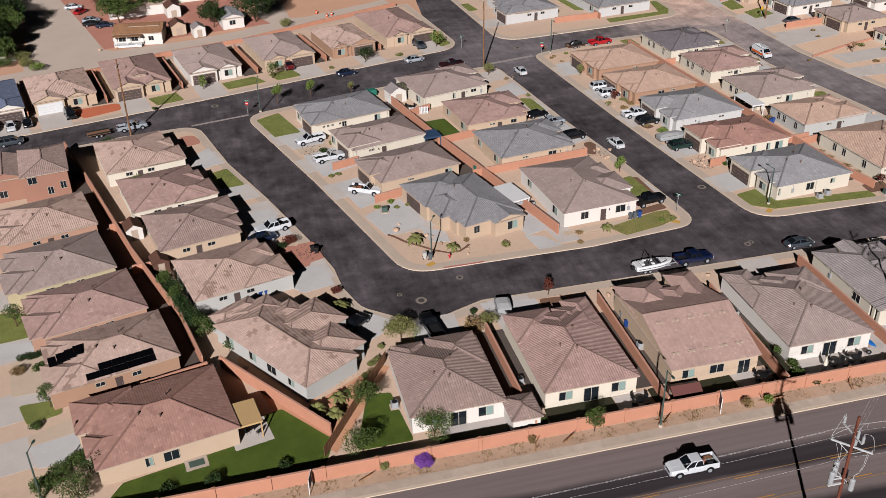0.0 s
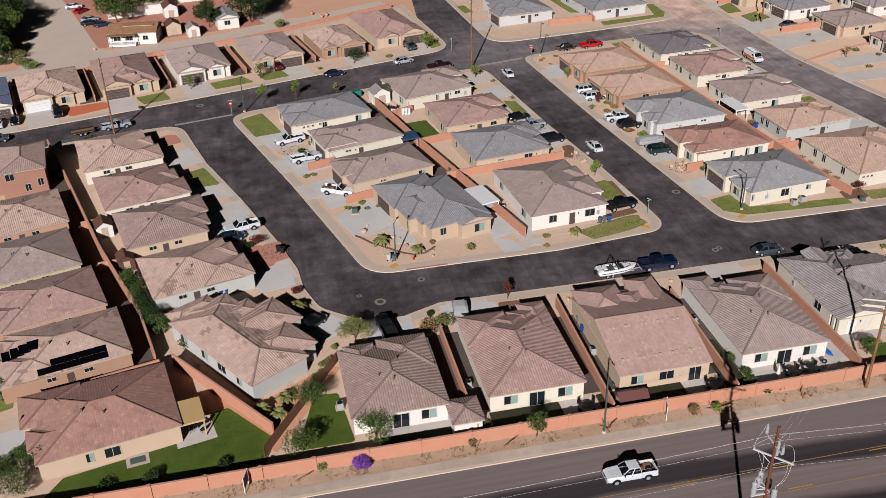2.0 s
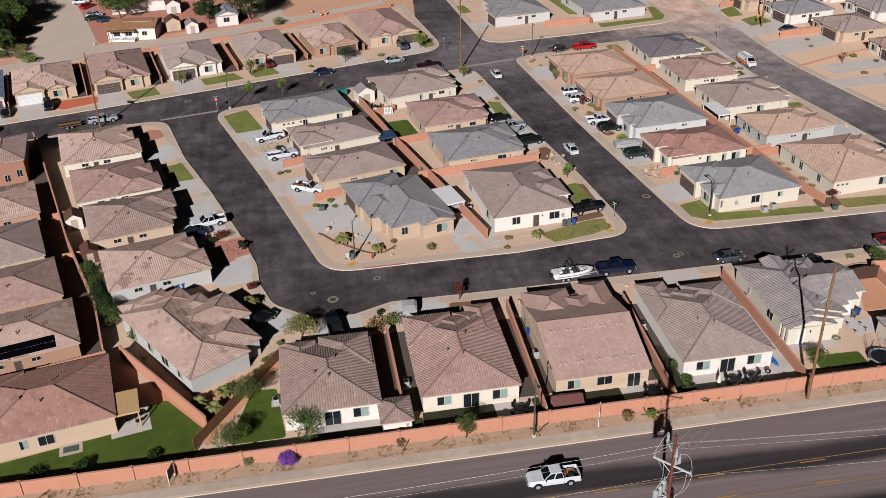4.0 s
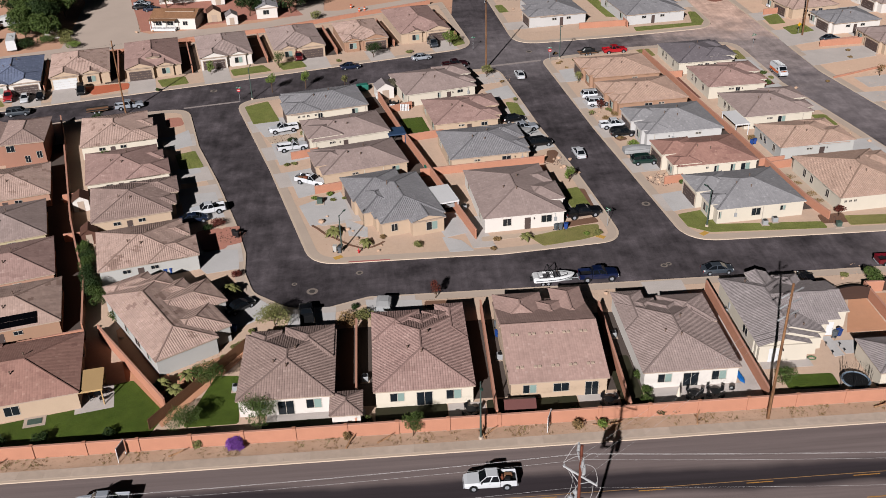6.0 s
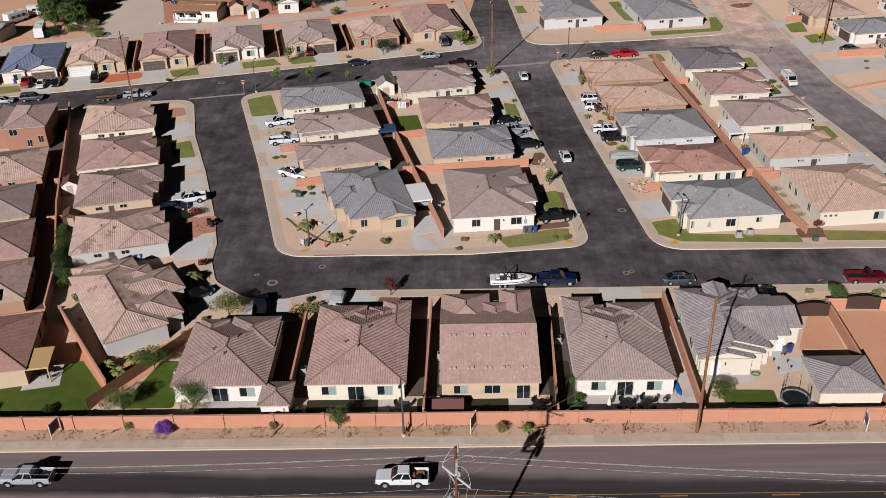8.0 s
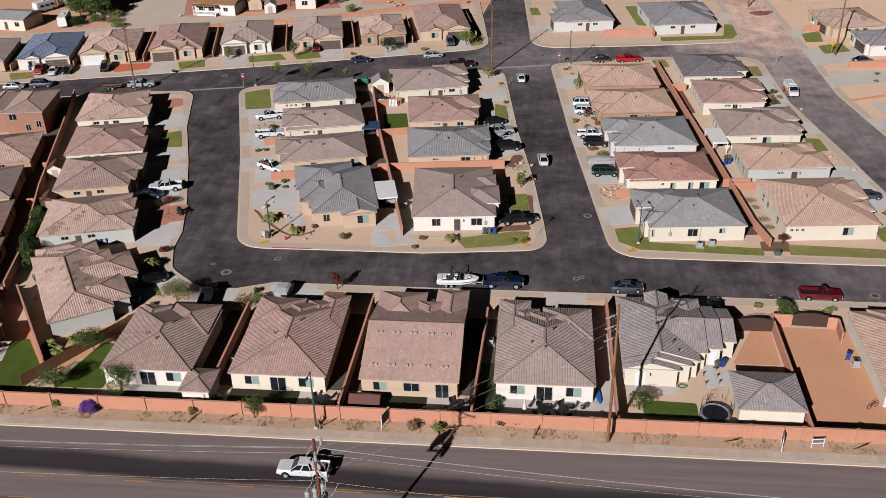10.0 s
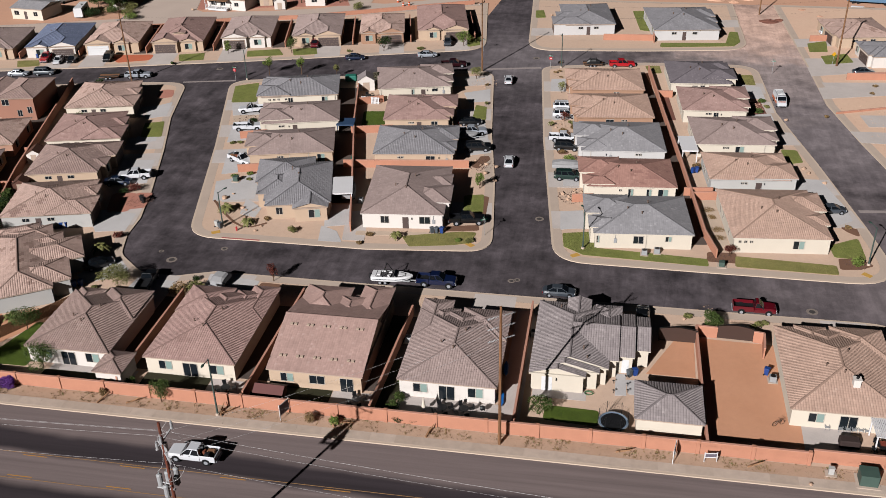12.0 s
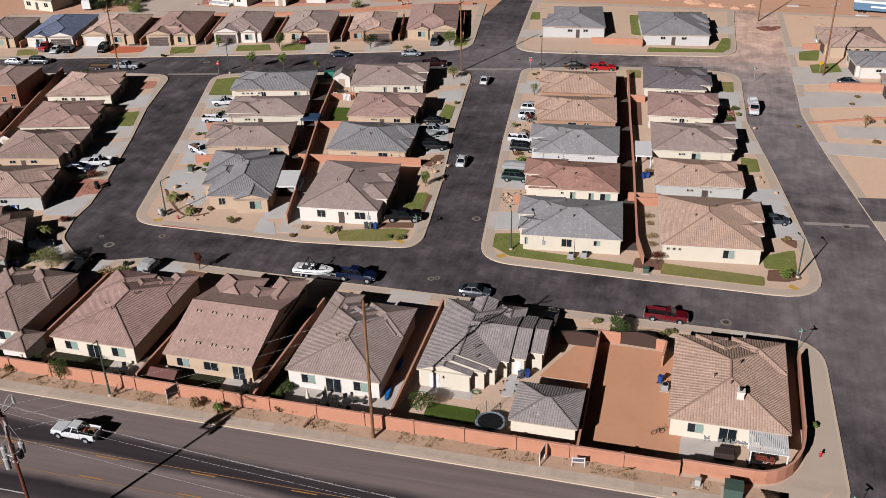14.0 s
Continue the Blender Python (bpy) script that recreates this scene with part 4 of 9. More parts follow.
lawn([(110.3, 208.4), (113.3, 208.8), (113.6, 202.3), (110.7, 202.6)], True)
lawn([(89.8, 211.4), (93.0, 212.0), (93.6, 207.1), (90.8, 206.5)], True)
lawn([(-9.6, 161.9), (-6.1, 163.6), (-3.1, 156.0), (-7.3, 155.2)])
lawn([(-21.6, 203.4), (-15.7, 205.4), (-13.9, 200.6), (-19.5, 198.9)])
lawn([(-5.8, 208.4), (1.5, 210.9), (4.1, 206.7), (-4.4, 204.2)])
lawn([(4.7, 211.3), (10.2, 213.4), (12.1, 208.6), (6.6, 206.9)])
lawn([(45.4, 227.4), (48.2, 231.3), (49.8, 220.9), (47.0, 219.0)])
lawn([(93.1, 228.7), (108.5, 230.6), (109.9, 239.9), (111.8, 239.7), (112.0, 232.0), (110.4, 228.5), (93.0, 225.3)])
lawn([(59.8, 251.7), (61.9, 252.4), (63.2, 245.6), (60.6, 245.0)])
lawn([(85.5, 254.5), (88.4, 255.2), (90.6, 237.3), (87.9, 238.2)])
lawn([(127.6, 233.0), (132.3, 235.6), (131.6, 227.4), (127.4, 226.6)])
lawn([(129.6, 224.0), (135.6, 226.6), (136.4, 220.6), (130.0, 218.2)])
lawn([(80.9, 84.5), (80.9, 87.2), (87.4, 87.2), (87.4, 84.3)], deep=True)
for pts, mt, lab in (([(99.4, 104.6), (110.8, 104.6), (110.8, 82.6), (100.1, 82.3)], ORANGE, "raked orange gravel yard"), ([(96.2, 103.4), (98.8, 104), (98.9, 95.8), (92.8, 95.6)], ORANGE, "orange gravel side yard"),
                     ([(-38.2, 200.6), (-27.6, 202.6), (-26.8, 198.6), (-34, 195.6)], VIVID, "bright orange gravel front yard"), ([(-15.2, 180.5), (-12.0, 180.8), (-10.4, 176.4), (-13.8, 175.4)], REDROCK, "red gravel patch"),
                     ([(-0.5, 131.5), (3.8, 132.4), (5.8, 125.5), (2, 124.3)], REDROCK, "reddish gravel patch"), ([(3.0, 93.0), (11.5, 98.5), (12.8, 97.6), (4.0, 83.0), (-2.6, 92.6), (-6.6, 104), (-4.6, 107)], ORANGE, "orange gravel side yard")):
    tagged(slab("yard", pts if mt is ORANGE else fillet(pts, 1.3, 4), 0.1, 0.16, mt), lab, "yard", kind="structure")
use_grid("lots")
tagged(slab("pavement_corner", fillet([(126.4, 106), (126.3, 90), (125.7, 84.4), (123.4, 80.9), (121.0, 79.9), (122.0, 77.8), (126.4, 78.4), (128.9, 82.0), (128.6, 107)], [0, 1, 2, 2, 0, 0, 2, 2, 0]), 0.1, 0.15, CONCRETE), "wide pale concrete pavement round the corner lot", "pavement", kind="structure")
for pts in ([(18.5, 80.6), (30.4, 80.6), (30.4, 84.7), (18.5, 84.7)], [(64.8, 81.0), (79.9, 81.0), (79.9, 106), (77.2, 106), (77.2, 84.9), (64.8, 84.9)], [(111.2, 81.2), (118, 81.2), (118, 86.5), (111.2, 86.5)], [(109.0, 86.5), (111.9, 86.5), (111.9, 97.5), (109, 97.5)],
            [(40.5, 81.0), (45, 81.0), (45, 84.6), (40.5, 84.6)], [(56.5, 81.2), (61.5, 81.2), (61.5, 84.6), (56.5, 84.6)], [(80.9, 87.2), (87.5, 87.2), (87.5, 89), (80.9, 89)], [(47.4, 121.6), (51.0, 121.8), (49.2, 132), (45.8, 131)], [(20, 138.5), (28, 141.2), (31, 132.8), (23.4, 131.5)]):
    tagged(slab("patio", pts, 0.1, 0.156, DRIVE), "pale concrete patio slab", "patio", kind="structure")


# Dark grass behind the wall, blackened further in colour to stand for shade
SHADED_GRASS = ground_mat("grass_darkened_for_shade", srgb(66, 60, 42), srgb(54, 56, 34), srgb(84, 80, 52), 6.0)
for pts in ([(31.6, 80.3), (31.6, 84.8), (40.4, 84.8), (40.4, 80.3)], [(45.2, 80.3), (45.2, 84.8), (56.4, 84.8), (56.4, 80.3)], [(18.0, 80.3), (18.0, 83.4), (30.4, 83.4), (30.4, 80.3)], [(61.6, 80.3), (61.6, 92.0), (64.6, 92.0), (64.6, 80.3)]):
    tagged(slab("planting_bed", fillet(pts, 0.5, 3), 0.1, 0.166, SHADED_GRASS), "dark grass strip behind a wall, its shade put into the colour", "planting bed", kind="stuff")


# Dark sheet that puts the shade of a gap into the ground colour
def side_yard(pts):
    tagged(slab("side_yard", pts, 0.1, 0.158, GAP_SHADE), "side yard ground coloured dark for the shade between houses", "yard", kind="structure")


# Laid where houses and walls shade the ground, not where gravel is known
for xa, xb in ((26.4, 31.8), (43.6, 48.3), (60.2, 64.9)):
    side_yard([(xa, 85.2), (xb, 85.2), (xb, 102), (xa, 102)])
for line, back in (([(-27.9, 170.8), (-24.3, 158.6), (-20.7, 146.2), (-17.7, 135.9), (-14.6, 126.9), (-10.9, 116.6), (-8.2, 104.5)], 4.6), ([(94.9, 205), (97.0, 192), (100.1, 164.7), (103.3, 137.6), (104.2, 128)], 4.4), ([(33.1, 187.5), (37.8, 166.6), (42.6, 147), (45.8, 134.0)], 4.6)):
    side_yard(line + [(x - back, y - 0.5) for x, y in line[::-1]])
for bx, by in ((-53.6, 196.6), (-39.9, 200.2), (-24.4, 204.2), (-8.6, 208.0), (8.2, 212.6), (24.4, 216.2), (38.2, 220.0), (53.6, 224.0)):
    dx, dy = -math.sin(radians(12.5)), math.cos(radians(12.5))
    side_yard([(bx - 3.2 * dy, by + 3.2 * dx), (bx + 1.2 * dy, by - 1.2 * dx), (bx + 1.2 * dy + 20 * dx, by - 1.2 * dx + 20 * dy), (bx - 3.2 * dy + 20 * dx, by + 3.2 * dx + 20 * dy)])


# ---- boundary walls ----
def block_wall(name, pts, h=1.8, piers=6.0, label="terracotta block wall with a cap course", z=GZ):
    base = Vector((pts[0][0], pts[0][1], 0))
    root = empty(name, Matrix.Translation(base), label, "wall", "block walls")
    for (xa, ya), (xb, yb) in zip(pts, pts[1:]):
        a, b = Vector((xa, ya, 0)) - base, Vector((xb, yb, 0)) - base
        d = b - a
        ang = math.degrees(math.atan2(d.y, d.x))
        m = pose(a.x, a.y, z, 0, 0, ang)
        L = d.length
        n = max(1, round(L / piers)) if piers else 1
        for k in range(n):
            p = part("panel", a_box(k * L / n, -0.1, -0.12, (k + 1) * L / n, 0.1, h - 0.06), BLOCKWALL, root)
            p.matrix_local = m
            c = part("cap", a_box(k * L / n, -0.14, h - 0.06, (k + 1) * L / n, 0.14, h + 0.03), CAPSTONE, root)
            c.matrix_local = m
        if piers:
            for k in range(n + 1):
                q = part("pier", a_box(k * L / n - 0.22, -0.22, -0.12, k * L / n + 0.22, 0.22, h + 0.1, bevel=0.02), BLOCKWALL, root)
                q.matrix_local = m
    return root


LONG = "long terracotta block wall with piers along the boulevard"
block_wall("boundary_wall", [(-32, 79.9), (112.4, 79.9)], label=LONG)
block_wall("boundary_wall", [(112.8, 80.4), (120.4, 80.4), (121.6, 80.6), (122.7, 81.1), (123.6, 81.8), (124.4, 82.7), (125.0, 83.8), (125.5, 85.2), (125.8, 86.8), (126.0, 88.9), (126.1, 104)], 1.8, 0, "curved terracotta block wall round the corner lot")
for a, b in (((40.6, 147.8), (63.4, 150.6)), ((38.0, 163.0), (46.0, 165.0)), ((35.6, 178.0), (40.6, 180.2)), ((22.0, 143.2), (27.0, 144.6)), ((17.0, 157.8), (22.0, 159.4)), ((101.2, 144.6), (106, 145.2)),
             ((82.6, 139.6), (86.0, 140.2)), ((102.4, 143.0), (106.8, 143.8)), ((97.4, 190.0), (100.6, 190.2)), ((-21.5, 145.2), (-17.2, 146.2)), ((-17.6, 131), (-13, 131.6)), ((97.2, 226.2), (96.6, 250)), ((85, 227.0), (97, 227.8)), ((138, 205.4), (150, 206.4)), ((134, 231.4), (138, 232))):
    block_wall("yard_wall", [a, b], 1.5, 0, "low terracotta block wall beside a house")
for bx, by in ((-53.6, 196.6), (-39.9, 200.2), (-24.4, 204.2), (-8.6, 208.0), (8.2, 212.6), (24.4, 216.2), (38.2, 220.0), (53.6, 224.0)):
    dx, dy = -math.sin(radians(12.5)), math.cos(radians(12.5))
    block_wall("side_wall", [(bx, by), (bx + dx * 19, by + dy * 19)], 1.5, 0, "terracotta block wall between two lots")
use_grid("lots")
block_wall("boundary_wall", [(-44, 221), (-27.8, 224.6), (-13.3, 231.2), (6.8, 236.2), (22.8, 243.2), (49, 254.4)], 1.1, 0, "terracotta block wall behind the houses")
block_wall("boundary_wall", [(-31.2, 181.4), (-27.9, 170.8), (-24.3, 158.6), (-20.7, 146.2), (-17.7, 135.9), (-14.6, 126.9), (-10.9, 116.6), (-8.2, 104.5)], 1.8, 0, "terracotta block wall between back yards")
use_grid("streets")
block_wall("boundary_wall", [(-26.5, 97.4), (-10.2, 102.1)], 1.8, 0)
block_wall("boundary_wall", [(-8.6, 103.0), (3.8, 86.3)], 1.8, 0)
block_wall("boundary_wall", [(28.1, 189.7), (33.5, 167.1), (38.9, 147.7), (45.1, 125.0)], 1.8, 0, "terracotta block wall between back yards")
block_wall("boundary_wall", [(90.6, 207.7), (94.4, 179.4), (97.2, 160.1), (100.9, 132.4), (102.5, 126.3)], 1.5, 0, "terracotta block wall between back yards")
for a, b in (((27.5, 81.0), (26.9, 101.8)), ((44.3, 81.2), (44.2, 105.0)), ((60.4, 81.4), (60.6, 103.4)), ((77.7, 81.8), (76.9, 107.3)), ((99.8, 82.2), (99.0, 105.2))):
    block_wall("side_wall", [a, b], 1.7, 0, "terracotta block wall between two lots")
block_wall("side_wall", [(99.0, 105.2), (101.8, 105.1)], 1.7, 0)
block_wall("side_wall", [(106.4, 105.0), (107.7, 104.8), (107.5, 101.4)], 1.7, 0)
WOODF = mottled("weathered_fence_boards", srgb(150, 108, 78), 0.85, 0.2, 0.8, 9)


def board_fence(pts, h=1.7):
    base = Vector((*pts[0], 0))
    root = empty("board_fence", Matrix.Translation(base), "weathered brown wooden board fence", "fence")
    for (xa, ya), (xb, yb) in zip(pts, pts[1:]):
        d = Vector((xb - xa, yb - ya, 0))
        m = pose(xa - base.x, ya - base.y, GZ, 0, 0, math.degrees(math.atan2(d.y, d.x)))
        n = int(d.length / 0.2)
        me = None
        for k in range(n):
            if me is None:
                bm = a_box(0, -0.015, 0, 0.185, 0.015, h)
                me = bpy.data.meshes.new("board")
                bm.to_mesh(me), bm.free()
                me.materials.append(WOODF)
            b = new("board", me)
            b.parent = root
            b.matrix_local = m @ pose(k * d.length / n, 0.01 * (k % 2), 0)
        for z in (0.4, h - 0.3):
            part("rail", a_box(0, 0.03, z, d.length, 0.08, z + 0.09), WOODF, root).matrix_local = m


board_fence([(2.6, 82.6), (12.6, 99.0)])


def gate(x, y, rot, w, h=1.9, arched=True):
    root = empty("metal_gate", pose(x, y, GZ, 0, 0, rot), "dark brown arched metal double gate", "gate")
    bm = bmesh.new()
    n = 10
    top = [(k * w / n, h + (0.35 * math.sin(math.pi * k / n) if arched else 0)) for k in range(n + 1)]
    for (xa, za), (xb, zb) in zip(top, top[1:]):
        va = [bm.verts.new(p) for p in ((xa, -0.03, 0.08), (xb, -0.03, 0.08), (xb, -0.03, zb), (xa, -0.03, za))]
        vb = [bm.verts.new(p) for p in ((xa, 0.03, 0.08), (xb, 0.03, 0.08), (xb, 0.03, zb), (xa, 0.03, za))]
        bm.faces.new(va), bm.faces.new(vb[::-1])
        bm.faces.new((va[3], va[2], vb[2], vb[3]))
    part("gate_leaf", bm, plain("gate_brown", srgb(70, 46, 36), 0.6) if "gate_brown" not in bpy.data.materials else bpy.data.materials["gate_brown"], root)
    bm = bmesh.new()
    for (xa, za), (xb, zb) in zip(top, top[1:]):
        rod(bm, (xa, 0, za + 0.16), (xb, 0, zb + 0.16), 0.035, n=6)
    part("top_rail", bm, BLACK, root)
    for xx in (0, w):
        part("post", a_rod((xx, 0, 0), (xx, 0, h + 0.15), 0.06), BLACK, root)


gate(94.2, 103.2, 2, 4.8)
gate(101.8, 105.1, -1, 4.6)


# ---- roof fittings, patios ----
SOLAR = plain("black_solar_glass", srgb(10, 10, 13), 0.15)


def solar(x, y, rot, tilt, nx, ny, z, w=1.0, l=1.65):
    """Solar panels on a pitched roof, each one a sheet with its frame."""
    root = empty("solar_array", pose(x, y, z, 0, 0, rot) @ pose(0, 0, 0, tilt, 0, 0), "black solar panels on rails on a tile roof", "solar array", "solar arrays")
    for i in range(nx):
        for j in range(ny):
            a, b = i * (w + 0.02), j * (l + 0.03)
            p = part("solar_panel", a_box(a, b, 0.08, a + w, b + l, 0.12), SOLAR, root)
            part("panel_frame", a_box(a - 0.005, b - 0.005, 0.07, a + w + 0.005, b + l + 0.005, 0.1), BLACK, p)


def ridge_z(dist):
    return GZ + E_ + dist * P_


use_grid("lots")
solar(-22.0, 101.75, 14, 15.1, 5, 1, ridge_z(0.2) + 0.06, 1.68, 1.05)
solar(-20.6, 103.2, 14, 15.1, 4, 1, ridge_z(1.3) + 0.06, 1.68, 1.05)
for k in range(4):
    solar(-26.6 + k * 1.0, 104.9 + k * 0.45, 14, 12, 1, 1, ridge_z(2.6 + 0.35 * k) + 0.1)

STEEL_ROOF = mottled("white_metal_canopy", srgb(248, 244, 238), 0.5, 0.06, 0.5, 4)


def canopy(x, y, rot, w, d, z, mat_, label, slats=False):
    root = empty("patio_cover", pose(x, y, GZ, 0, 0, rot), label, "patio cover")
    if slats:
        for k in range(int(w / 0.2)):
            part("slat", a_box(k * 0.2, -0.1, z, k * 0.2 + 0.155, d + 0.1, z + 0.05), mat_, root)
    else:
        part("roof_sheet", a_box(0, 0, z, w, d, z + 0.1, bevel=0.02), mat_, root)
    part("beam", a_box(0.05, 0.1, z - 0.2, w - 0.05, 0.25, z - 0.004), mat_, root)
    for xx in (0.15, w - 0.3):
        part("post", a_box(xx, 0.1, 0, xx + 0.14, 0.24, z - 0.2), mat_, root)
    for xx in (0.15, w - 0.3):
        part("post", a_box(xx, d - 0.3, 0, xx + 0.14, d - 0.16, z - 0.003), mat_, root)


CREAMC = mottled("tan_patio_roof", srgb(214, 176, 122), 0.8, 0.06, 0.5, 6)
use_grid("streets")
canopy(-7.2, 87.2, 11, 3.4, 4.6, 2.45, CREAMC, "tan flat patio cover on posts")
canopy(39.2, 132.6, 15, 4.0, 6.4, 2.5, STEEL_ROOF, "pale metal carport roof on posts")
canopy(97.45, 159.9, 7, 3.0, 6.6, 2.4, STEEL_ROOF, "white metal patio cover on posts")
use_grid("lots")
canopy(119.7, 82.8, 0, 4.3, 3.4, 2.45, STEEL_ROOF, "white slatted pergola beside a house", True)
use_grid("streets")


def shed(x, y, rot, w, d, h, wall, roof, label):
    root = empty("garden_shed", pose(x, y, GZ, 0, 0, rot), label, "shed")
    bm = bmesh.new()
    pr = [(0, 0), (w, 0), (w, h), (w / 2, h + w * 0.3), (0, h)]
    a, b = [bm.verts.new((px, 0, pz)) for px, pz in pr], [bm.verts.new((px, d, pz)) for px, pz in pr]
    bm.faces.new(a[::-1]), bm.faces.new(b)
    for i in range(5):
        bm.faces.new((a[i], a[(i + 1) % 5], b[(i + 1) % 5], b[i]))
    bmesh.ops.recalc_face_normals(bm, faces=bm.faces[:])
    part("body", bm, wall, root)
    for sx in (0, 1):
        bm = bmesh.new()
        e = Vector((-0.15 if sx == 0 else w + 0.15, 0, h - 0.09 + 0.06))
        t = Vector((w / 2, 0, h + w * 0.3 + 0.06))
        v = [bm.verts.new(p) for p in (e + Vector((0, -0.15, 0)), t + Vector((0, -0.15, 0)), t + Vector((0, d + 0.15, 0)), e + Vector((0, d + 0.15, 0)))]
        f = bm.faces.new(v)
        r = bmesh.ops.extrude_face_region(bm, geom=[f])
        bmesh.ops.translate(bm, verts=[q for q in r["geom"] if isinstance(q, bmesh.types.BMVert)], vec=(0, 0, 0.06))
        bmesh.ops.recalc_face_normals(bm, faces=bm.faces[:])
        part("roof_sheet", bm, roof, root)
    part("door", a_box(w * 0.3, -0.03, 0.05, w * 0.7, 0.0, min(1.9, h - 0.1)), TRIM, root)


BROWNROOF = mottled("brown_shingle", srgb(108, 74, 60), 0.9, 0.15, 0.8, 8)
shed(-22.4, 140.0, 14, 2.6, 3.0, 2.0, WALL["white"], BROWNROOF, "small white shed with a brown roof")
shed(-17.8, 128.4, 14, 2.4, 2.8, 1.9, BROWNROOF, BROWNROOF, "small dark brown shed behind a house")
shed(45.4, 83.9, -90, 1.9, 3.6, 1.1, BROWNROOF, mottled("maroon_sheet", srgb(112, 62, 56), 0.6, 0.1, 1, 6), "low shed with a maroon roof behind the wall")
shed(-17.0, 246.0, 12, 3.6, 4.0, 2.4, WALL["tan"], BROWNROOF, "tan garden shed with a brown roof")
shed(-11.6, 243.0, 12, 3.0, 3.6, 2.2, WALL["white"], ROOF["grey"], "white garden shed with a grey roof")
shed(-18.5, 262.0, 12, 3.6, 5.0, 2.6, WALL["white"], BROWNROOF, "white storage shed with a brown roof")
shed(-56.8, 236.6, 14, 3.4, 3.2, 2.2, WALL["white"], mottled("faded_blue_sheet", srgb(84, 120, 158), 0.6, 0.1, 1, 6), "white shed with a faded blue roof")
use_grid("lots")
canopy(35.3, 162.2, 8, 3.5, 3.5, 1.95, mottled("blue_sheet_roof", srgb(46, 74, 106), 0.6, 0.1, 1, 6), "low lean-to with a blue sheet roof")
gaz = empty("gazebo", pose(35.9, 187.0, GZ, 0, 0, 8), "small gazebo with an olive cloth roof on posts", "gazebo")
bm = bmesh.new()
rim = [bm.verts.new(p) for p in ((0, 0, 2.2), (3.2, 0, 2.2), (3.2, 4.4, 2.2), (0, 4.4, 2.2))]
top = [bm.verts.new(p) for p in ((1.6, 1.5, 3.0), (1.6, 2.9, 3.0))]
for f in ((0, 1, 4), (1, 2, 5, 4), (2, 3, 5), (3, 0, 4, 5)):
    bm.faces.new([(rim + top)[i] for i in f])
bmesh.ops.solidify(bm, geom=bm.faces[:], thickness=0.04)
part("cloth_roof", bm, mottled("olive_cloth", srgb(128, 120, 96), 0.9, 0.12, 1, 6), gaz)
for gx in (0.1, 3.1):
    for gy in (0.1, 4.3):
        part("post", a_rod((gx, gy, 0), (gx, gy, 2.2), 0.05), TRIM_DARK, gaz)
use_grid("streets")
shed(28.8, 186.2, 14, 3.6, 3.4, 2.3, WALL["white"], ROOF["grey"], "small white shed by the street wall")

# mobile homes beyond the estate
house(-31.2, 242.0, -6, [(0, 0, 12.2, 8.8, 2.9, 0.3, "gable_x"), (3.6, 2.6, 11.2, 5.4, 4.0, 0.12, "gable_x")], "umber", "white", "white mobile home with a brown roof and porch", [("window", 0, "s", 2, 1.6, 1.2, 1.0), ("window", 0, "s", 5, 1.6, 1.2, 1.0), ("window", 0, "s", 9, 1.2, 1, 1.0), ("window", 1, "s", 2, 2.0, 0.5, 3.3), ("window", 1, "s", 5, 2.0, 0.5, 3.3)], None, True)
porch = empty("porch", pose(-31.2, 242.0, GZ, 0, 0, -6), "white timber porch with rails before a mobile home", "porch")
part("deck", a_box(0.5, -1.6, 0.0, 7.0, 0.4, 0.5), WHITE, porch)
part("rail", a_box(0.5, -1.6, 1.35, 7.0, -1.52, 1.45), WHITE, porch)
for k in range(14):
    part("baluster", a_box(0.5 + k * 0.5, -1.59, 0.5, 0.58 + k * 0.5, -1.53, 1.35), WHITE, porch)
for k in (0.5, 3.7, 6.9):
    part("post", a_box(k, -1.6, 0.5, k + 0.12, -1.48, 2.7), WHITE, porch)
part("porch_roof", a_box(0.2, -1.8, 2.7, 7.3, 0.5, 2.8), SMOOTH_ROOF["umber"], porch)
house(-34, 265, 8, [(0, 0, 16, 5, 2.8, 0.2, "gable_x")], "tan", "white", "long white mobile home with a pale roof")
house(-4.4, 247.5, 10, [(0, 0, 6, 9, 2.8, 0.3, "gable_y")], "slate", "white", "small white cottage with a grey roof", [("window", 0, "s", 2.5, 1.5, 1.1, 1.0)])
house(-16, 276, 8, [(0, 0, 14, 6, 2.8, 0.2, "gable_x")], "slate", "white", "white mobile home with a grey roof")
use_grid("lots")
house(-75.0, 228.0, -6, [(0, 0, 10.2, 9.0, 2.9, 0.2, "gable_x")], "ash", "cream", "cream mobile home with a pale grey roof", [("window", 0, "s", 1.6, 1.4, 1.1, 1.0), ("door", 0, "s", 4.4, 0.9), ("window", 0, "s", 7.6, 1.2, 1.1, 1.0)], None, True)
tagged(slab("lane", [(-75, 212), (-43.9, 221.4), (-27.8, 226.4), (-13.3, 232.8), (3, 236.4), (22.8, 244.6), (49, 255.8), (47, 262), (24, 252.6), (20, 253), (19, 278), (12.5, 278), (12, 249.6), (7, 246.4), (-6, 242.4), (-24.4, 239.6), (-27.1, 241.6), (-38.2, 283), (-43, 300), (-56, 300), (-48, 270), (-45.5, 245), (-44.5, 231), (-60, 226), (-75, 222)], 0, 0.02, mottled("pale_dusty_lane", srgb(222, 200, 180), 0.95, 0.1, 0.15, 6)), "pale dusty concrete lane", "lane", kind="structure")
use_grid("streets")
tagged(slab("mobile_home_yard", [(-51, 295), (-33.4, 240.6), (-13, 245.6), (8, 250), (2, 264), (0, 295)], 0, 0.03, REDROCK), "red gravel yard of the mobile homes", "yard", kind="structure")


